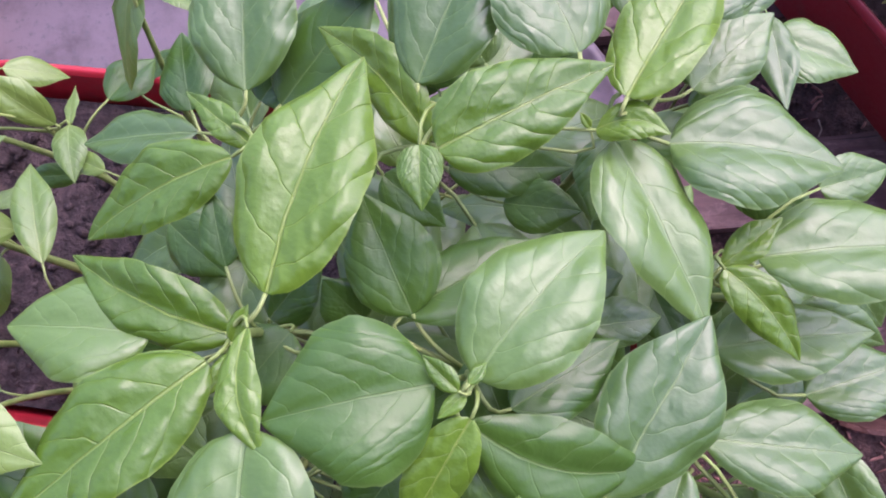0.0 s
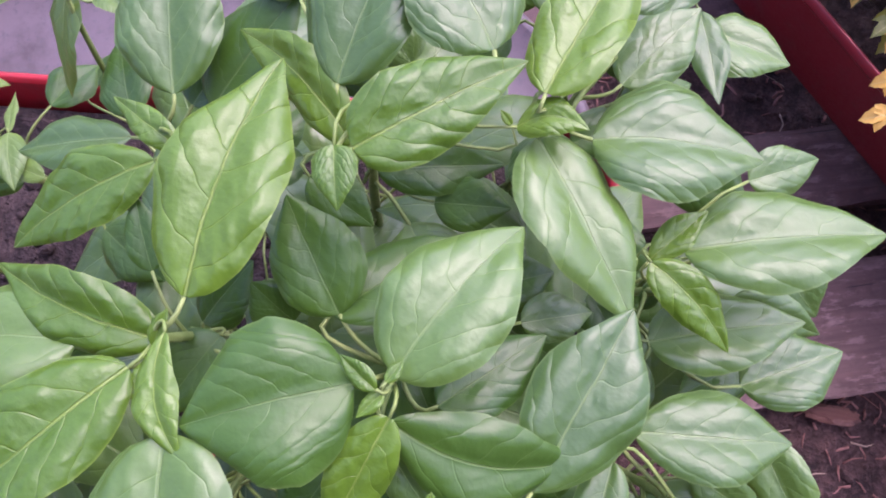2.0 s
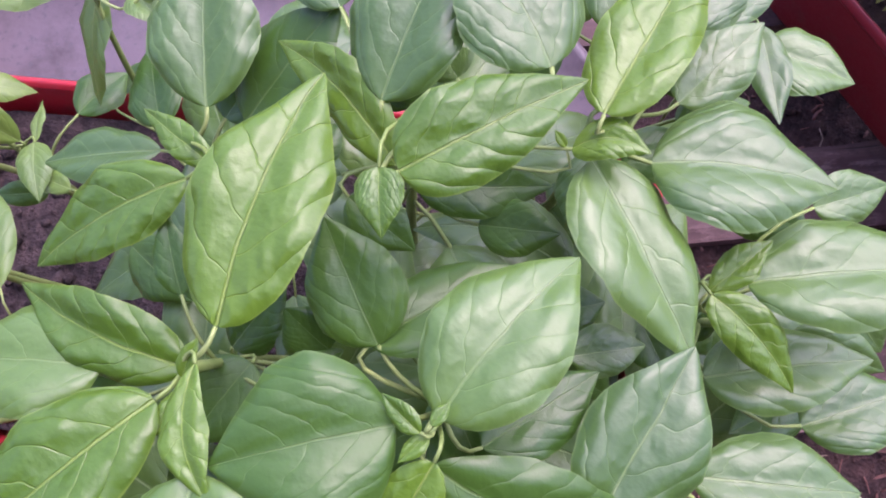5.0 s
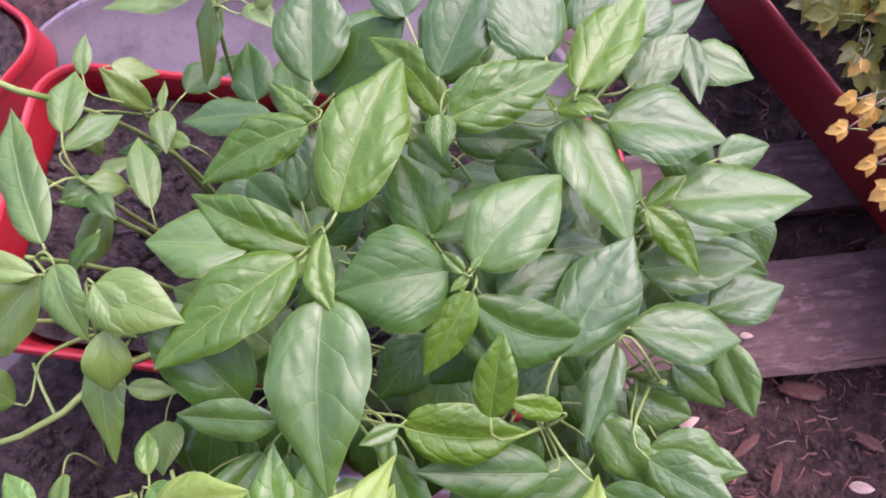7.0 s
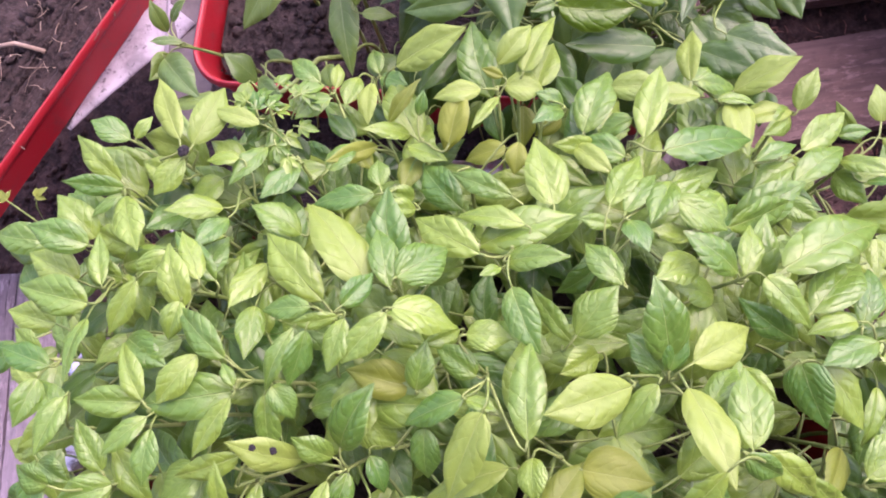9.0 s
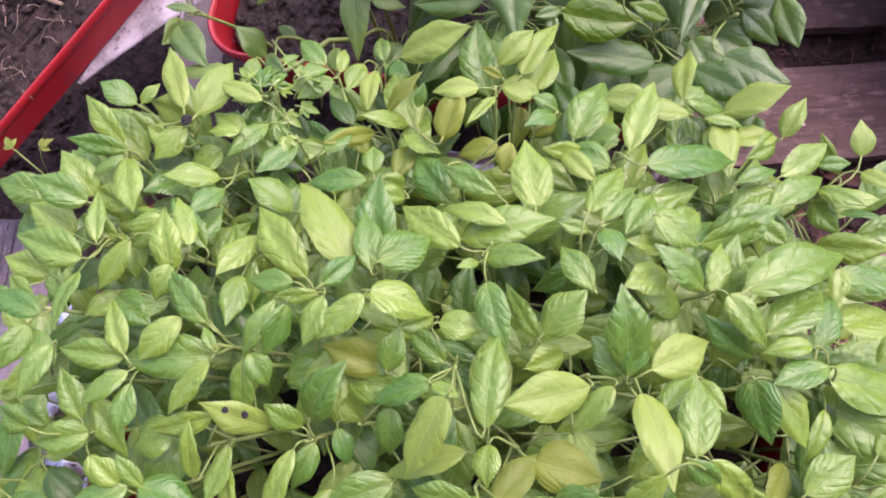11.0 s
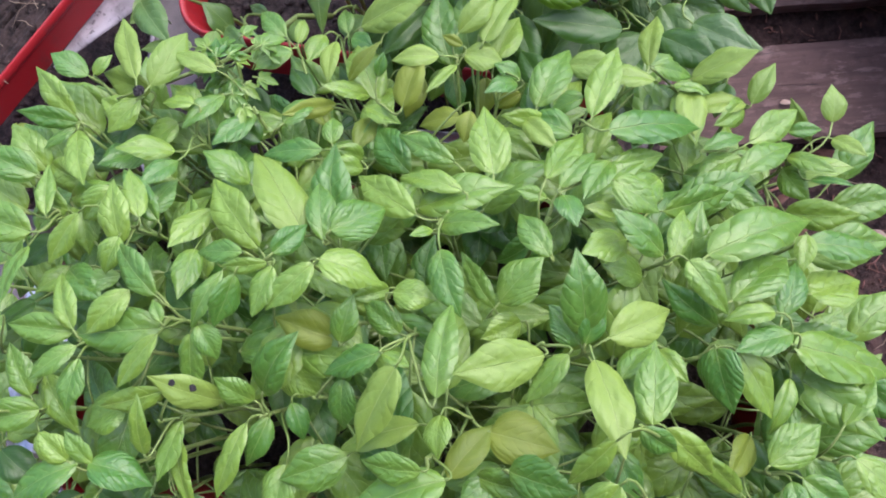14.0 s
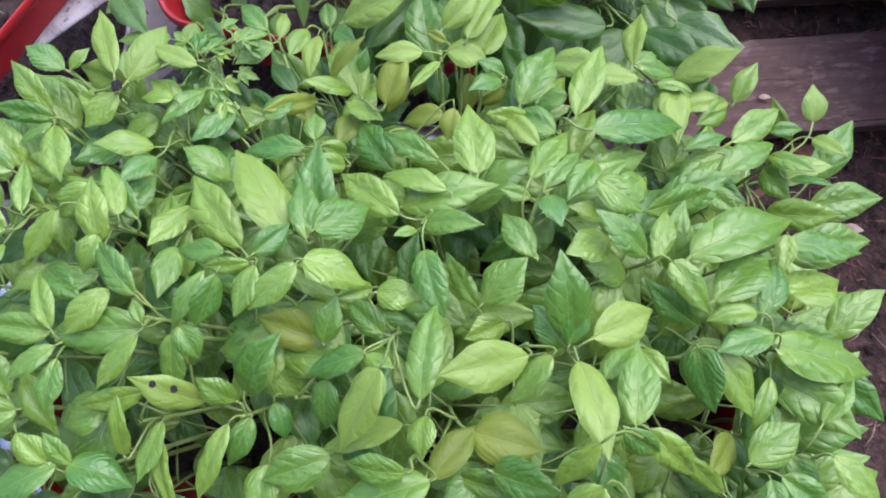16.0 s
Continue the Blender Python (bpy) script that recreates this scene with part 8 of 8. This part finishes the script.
LOBED_GREEN = [lobed("leaf", 0.024 + 0.004 * i, LEAF_BUSH, 0.8, 0.27) for i in range(4)]
LOBED_YELLOW = [lobed("leaf", 0.025 + 0.004 * i, LEAF_YELLOW, 0.8, 0.29) for i in range(3)]


def bush(x, y, z, height, spread, count, yellow, seed):
    rng = random.Random(seed)
    holder = tagged(new("leafy_plant"), "low bushy plant with yellowing lobed leaves", "plant", "plants in the dark red planter")
    holder.location = (x, y, z)
    for i in range(5):
        a = rng.uniform(0, 6.28)
        tip = Vector((math.cos(a) * spread * 0.7, math.sin(a) * spread * 0.7, height * rng.uniform(0.6, 0.95)))
        bm = bmesh.new()
        tube(bm, curve_points(Vector((0, 0, -0.012)), Vector((0, 0, 0.4 * height)), tip * 0.7, tip, 6), [0.0022 - 0.0002 * k for k in range(7)], 5)
        part("stem", bm, STEM, holder)
    for i in range(count):
        a, r = rng.uniform(0, 6.28), spread * math.sqrt(rng.random())
        h = height * (0.35 + 0.65 * rng.random()) * (1 - 0.3 * r / spread)
        ob = new("leaf", rng.choice(LOBED_YELLOW if rng.random() < yellow else LOBED_GREEN))
        ob.parent = holder
        ob.matrix_local = Matrix.Translation((math.cos(a) * r, math.sin(a) * r, h)) @ Matrix.Rotation(a - 1.57 + rng.uniform(-0.9, 0.9), 4, "Z") @ Matrix.Rotation(rng.uniform(-0.7, 0.2), 4, "X") @ Matrix.Rotation(rng.uniform(-0.4, 0.4), 4, "Y")


for i in range(9):
    f = (i // 2) / 4 - 0.5 + 0.06 * (i % 2)
    bx, by = 0.577 + 0.40 * f * 0.85 + (0.035 if i % 2 else -0.035), 0.302 - 0.65 * f * 0.85 + (0.02 if i % 2 else -0.02)
    bush(bx + 0.012, by + 0.008, 0.238, 0.11 + 0.03 * (i % 3), 0.088, 92, 0.10 + (0.35 if f > 0.1 else 0), 30 + i)


def trailing(x, y, tips):
    """A sprig with drooping yellow leaves over the planter's lip."""
    holder = tagged(new("trailing_plant"), "sprig with pale yellow leaves drooping over the lip", "plant", "plants in the dark red planter")
    holder.location = (x, y, 0.238)
    rng = random.Random(int(x * 1000))
    for tx, ty, h in tips:
        end = Vector((tx - x, ty - y, h))
        bm = bmesh.new()
        tube(bm, curve_points(Vector((0, 0, -0.012)), Vector((0, 0, h + 0.02)), end * 0.7 + Vector((0, 0, 0.02)), end, 6), 0.0010, 5)
        part("stem", bm, STEM_DRY, holder)
        out = math.atan2(end.y, end.x) - 1.57
        for k in range(1 + rng.randrange(2)):
            ob = new("leaf", rng.choice(LOBED_YELLOW[:2]))
            ob.parent = holder
            ob.matrix_local = Matrix.Translation(end - Vector((0, 0, 0.008 * k))) @ Matrix.Rotation(out + (k - 0.5) * 1.3 + rng.uniform(-0.4, 0.4), 4, "Z") @ Matrix.Rotation(-0.5 - 0.3 * rng.random(), 4, "X")


trailing(0.455, 0.405, [(0.402, 0.396, 0.070), (0.434, 0.350, 0.066)])
trailing(0.485, 0.320, [(0.424, 0.303, 0.060), (0.440, 0.292, 0.068), (0.414, 0.270, 0.052)])
trailing(0.510, 0.265, [(0.455, 0.254, 0.068), (0.440, 0.226, 0.055), (0.455, 0.198, 0.055)])


def loose(name, data, m, label, category, group=""):
    ob = new(name, data)
    ob.matrix_world = m
    return tagged(ob, label, category, group)


# ---- bent stems that reach over the lip ----
def branch(p, points, radius):
    root = p["_root"]
    bm = bmesh.new()
    tube(bm, [Vector(q) - root for q in points], [radius * (1 - 0.06 * i) for i in range(len(points))], 7)
    part("branch", bm, STEM, p["_ob"], "bent pale green branch")


p = plant(-0.262, 0.045, 0.37, -0.275, -0.008, 0.50, 0.0030, "leggy pepper plant hanging over the lip of the red planter", "plant", "pepper plants in the red planter")
branch(p, [(-0.275, -0.008, 0.50), (-0.300, -0.030, 0.545), (-0.325, -0.062, 0.556), (-0.358, -0.080, 0.553), (-0.395, -0.090, 0.545), (-0.432, -0.096, 0.530), (-0.470, -0.104, 0.515)], 0.0032)
branch(p, [(-0.330, -0.066, 0.556), (-0.352, -0.045, 0.540), (-0.372, -0.022, 0.525)], 0.0014)
branch(p, [(-0.310, -0.045, 0.553), (-0.305, -0.070, 0.535), (-0.310, -0.095, 0.510)], 0.0014)
p = plant(-0.28, 0.16, 0.37, -0.309, 0.157, 0.640, 0.0030, "slender pepper plant with a long arching stem", "plant", "pepper plants in the red planter")
branch(p, [(-0.309, 0.157, 0.640), (-0.320, 0.149, 0.676), (-0.342, 0.155, 0.694), (-0.380, 0.163, 0.702), (-0.402, 0.173, 0.705), (-0.43, 0.18, 0.70)], 0.0026)


# ---- weed among the seedlings ----
def weed(x, y, z):
    holder = tagged(new("weed"), "small weed with finely cut bright green leaves", "weed")
    holder.location = (x, y, 0.50)
    rng = random.Random(8)
    cut = ((0, 1.0), (0.75, 0.72), (-0.75, 0.72), (1.5, 0.5), (-1.5, 0.5))
    green = [lobed("leaf", 0.016 + 0.003 * i, LEAF_SEEDLING, 0.35, 0.21, cut) for i in range(3)]
    bm = bmesh.new()
    tube(bm, [Vector((0, 0, -0.012)), Vector((0.004, 0, 0.12)), Vector((0, 0.003, z - 0.505))], 0.0014, 5)
    part("stem", bm, STEM, holder)
    for i in range(26):
        a, r = rng.uniform(0, 6.28), rng.uniform(0.004, 0.040)
        ob = new("leaf", rng.choice(green))
        ob.parent = holder
        ob.matrix_local = Matrix.Translation((math.cos(a) * r, math.sin(a) * r, z - 0.5 + rng.uniform(-0.02, 0.012))) @ Matrix.Rotation(a - 1.57 + rng.uniform(-0.5, 0.5), 4, "Z") @ Matrix.Rotation(rng.uniform(-0.5, 0.3), 4, "X")


weed(-0.283, -0.176, 0.750)


def sprig():
    """A spindly weed beside the bed."""
    holder = tagged(new("weed"), "spindly weed with two pale yellow-green leaves", "weed")
    holder.location = (-0.765, -0.185, 0.0)
    pale = lobed("leaf", 0.020, LEAF_OCHRE, 0.3)
    bm = bmesh.new()
    tube(bm, [Vector((0, 0, -0.03)), Vector((0.01, 0.02, 0.18)), Vector((0.0, 0.04, 0.30)), Vector((-0.025, 0.07, 0.36))], 0.0012, 5)
    tube(bm, [Vector((0.0, 0.04, 0.30)), Vector((0.01, 0.062, 0.345)), Vector((0.018, 0.072, 0.36))], 0.0008, 5)
    part("stem", bm, STEM, holder)
    for x, y, z, turn in ((-0.025, 0.07, 0.36, 40), (0.018, 0.072, 0.36, -50)):
        ob = new("leaf", pale)
        ob.parent = holder
        ob.matrix_local = pose(x, y, z, 10, 0, turn)


sprig()


# ---- litter ----
def lump(size, seed, flat=0.5, long=1.0):
    bm = bmesh.new()
    bmesh.ops.create_icosphere(bm, subdivisions=3, radius=size)
    for v in bm.verts:
        v.co *= 1 + 0.45 * noise.noise(v.co * (2.2 / size) + Vector((seed, 0, 0)))
        v.co.x *= long
        v.co.z *= flat
    data = bpy.data.meshes.new("lump")
    bm.to_mesh(data)
    bm.free()
    return data


for i, (x, y, z, r) in enumerate(((-0.333, -0.208, 0.788, 0.0042), (-0.254, -0.420, 0.844, 0.0021), (-0.2435, -0.4225, 0.836, 0.0023))):
    data = lump(r, i, 0.6)
    data.materials.append(BLACK)
    loose("soil_crumb", data, pose(x, y, z), "black crumb of soil lying on a leaf", "crumb")

for i, (x, y, z, size, long, turn, flat) in enumerate(((0.447, -0.010, 0.010, 0.011, 3.0, -12, 0.5), (0.362, -0.087, 0.010, 0.006, 4.2, 40, 0.5), (0.40, -0.13, 0.010, 0.006, 3.6, 70, 0.5), (0.53, -0.08, 0.010, 0.008, 2.6, -30, 0.5), (0.58, 0.20, 0.02, 0.012, 2.4, 20, 0.5))):
    data = lump(size, 10 + i, flat, long)
    data.materials.append(ROT)
    loose("rotten_wood_piece", data, pose(x, y, z, 0, 0, turn), "reddish-brown piece of rotten wood on the earth", "wood piece", "wood pieces")


def petal(size, seed):
    bm = bmesh.new()
    rng = random.Random(seed)
    blade(bm, Vector(), Vector((size, 0.2 * size, 0.12 * size)), 0.5 * size, Vector((0, 0, 1)), rng, 7, 4, 0.15, 0.3)
    data = bpy.data.meshes.new("dry_leaf")
    bm.to_mesh(data)
    bm.free()
    data.shade_smooth()
    data.materials.append(PETAL)
    return data


for i, (x, y, z, size, turn) in enumerate(((0.494, -0.138, 0.016, 0.032, -20), (0.320, -0.133, 0.016, 0.026, 60), (0.346, 0.060, 0.068, 0.018, -15), (0.27, -0.06, 0.016, 0.03, 10), (0.345, 0.30, 0.055, 0.026, 70), (0.40, 0.28, 0.02, 0.03, 20))):
    loose("dry_leaf", petal(size, i), pose(x, y, z, 0, 0, turn), "pale curled dry leaf lying on the ground", "dry leaf", "dry leaves")


def crumbs(name, count, x0, x1, y0, y1, height, material, label, lo, hi, thin, seed):
    rng = random.Random(seed)
    bm = bmesh.new()
    for i in range(count):
        x, y = rng.uniform(x0, x1), rng.uniform(y0, y1)
        z = height(x, y) + 0.0015
        a, n = rng.uniform(0, 6.28), rng.uniform(lo, hi)
        d = Vector((math.cos(a), math.sin(a), rng.uniform(-0.05, 0.12)))
        mid = Vector((x, y, z)) + d * n * 0.5 + Vector((rng.uniform(-0.2, 0.2) * n, rng.uniform(-0.2, 0.2) * n, 0.05 * n))
        r = thin * rng.uniform(0.5, 1.5)
        tube(bm, [Vector((x, y, z)), mid, Vector((x, y, z)) + d * n], [r, r * 0.9, r * 0.5], 4)
    tagged(mesh_object(name, bm, material), label, "litter", kind="stuff")


crumbs("wood_crumbs", 900, 0.18, 1.0, -0.5, 0.5, ground_height, CHIP, "reddish wood crumbs strewn over the earth", 0.005, 0.032, 0.0016, 3)
crumbs("straw", 70, 0.2, 1.0, -0.5, 0.5, ground_height, STEM_DRY, "thin dry stalks strewn over the earth", 0.02, 0.07, 0.0009, 4)


def dry_roots():
    rng = random.Random(6)
    bm = bmesh.new()
    m = pose(-0.895, 0.057, 0.329, 0, 0, 55.9)
    for i in range(330):
        q = Vector((rng.uniform(-0.42, 0.42), rng.uniform(-0.11, 0.128), rng.uniform(-0.004, 0.008)))
        a, n = rng.uniform(0, 6.28), rng.uniform(0.015, 0.06)
        pts = [q]
        for k in range(4):
            a += rng.uniform(-0.6, 0.6)
            pts.append(pts[-1] + Vector((math.cos(a), math.sin(a), rng.uniform(-0.15, 0.25))) * n / 4)
        tube(bm, [m @ v for v in pts], rng.uniform(0.0003, 0.0008), 4)
    tagged(mesh_object("dry_roots", bm, STEM_DRY), "tangle of thin dry roots on the soil", "litter", kind="stuff")
    bm = bmesh.new()
    tube(bm, [Vector((-0.87, 0.12, 0.338)), Vector((-0.81, 0.124, 0.342)), Vector((-0.765, 0.110, 0.338))], 0.0035, 6)
    tagged(mesh_object("straw_stalk", bm, STEM_DRY), "pale dry stalk lying on the soil", "stalk")


dry_roots()


def clods(name, count, m, half_x, half_y, lo, hi, material, label, seed, height=None):
    """Loose crumbs of soil, far too many to count."""
    rng = random.Random(seed)
    ico = bmesh.new()
    bmesh.ops.create_icosphere(ico, subdivisions=1, radius=1.0)
    ico.verts.index_update()
    shape, tris = [v.co.copy() for v in ico.verts], [[v.index for v in f.verts] for f in ico.faces]
    ico.free()
    verts, faces = [], []
    for i in range(count):
        r = lo * (hi / lo) ** (rng.random() ** 2)
        at = m @ Vector((rng.uniform(-half_x, half_x), rng.uniform(-half_y, half_y), 0))
        if height:
            at.z = height(at.x, at.y)
        spin = Matrix.Rotation(rng.uniform(0, 6.28), 3, Vector((rng.random(), rng.random(), 0.3)).normalized())
        n = len(verts)
        for q in shape:
            k = r * (1 + 0.5 * noise.noise(q * 1.3 + Vector((i, 0, 0))))
            verts.append(at + spin @ Vector((q.x * k * 1.2, q.y * k, q.z * k * 0.7)))
        faces += [[n + j for j in f] for f in tris]
    data = bpy.data.meshes.new(name)
    data.from_pydata(verts, [], faces)
    data.shade_smooth()
    data.materials.append(material)
    tagged(new(name, data), label, "soil", kind="stuff")


clods("soil_crumbs", 900, pose(-0.188, 0.115, 0.389, 0, 0, -7.3), 0.28, 0.12, 0.0015, 0.009, SOIL, "loose dark soil crumbs in the red planter", 1)
clods("soil_crumbs", 1500, pose(-0.895, 0.057, 0.328, 0, 0, 55.9), 0.41, 0.115, 0.002, 0.012, SOIL, "loose dark soil crumbs in the long planter", 2)
clods("soil_crumbs", 1100, pose(-0.23, -0.10, 0.281), 0.29, 0.085, 0.0015, 0.008, SOIL, "loose dark soil crumbs spilled on the tub", 3)
clods("earth_clods", 1400, pose(0.60, 0.0, 0.0), 0.42, 0.50, 0.002, 0.011, EARTH, "small clods of brown earth", 4, ground_height)
clods("earth_clods", 1200, pose(-0.80, -0.25, 0.0), 0.30, 0.40, 0.002, 0.012, EARTH, "small clods of dark earth", 5, ground_height)
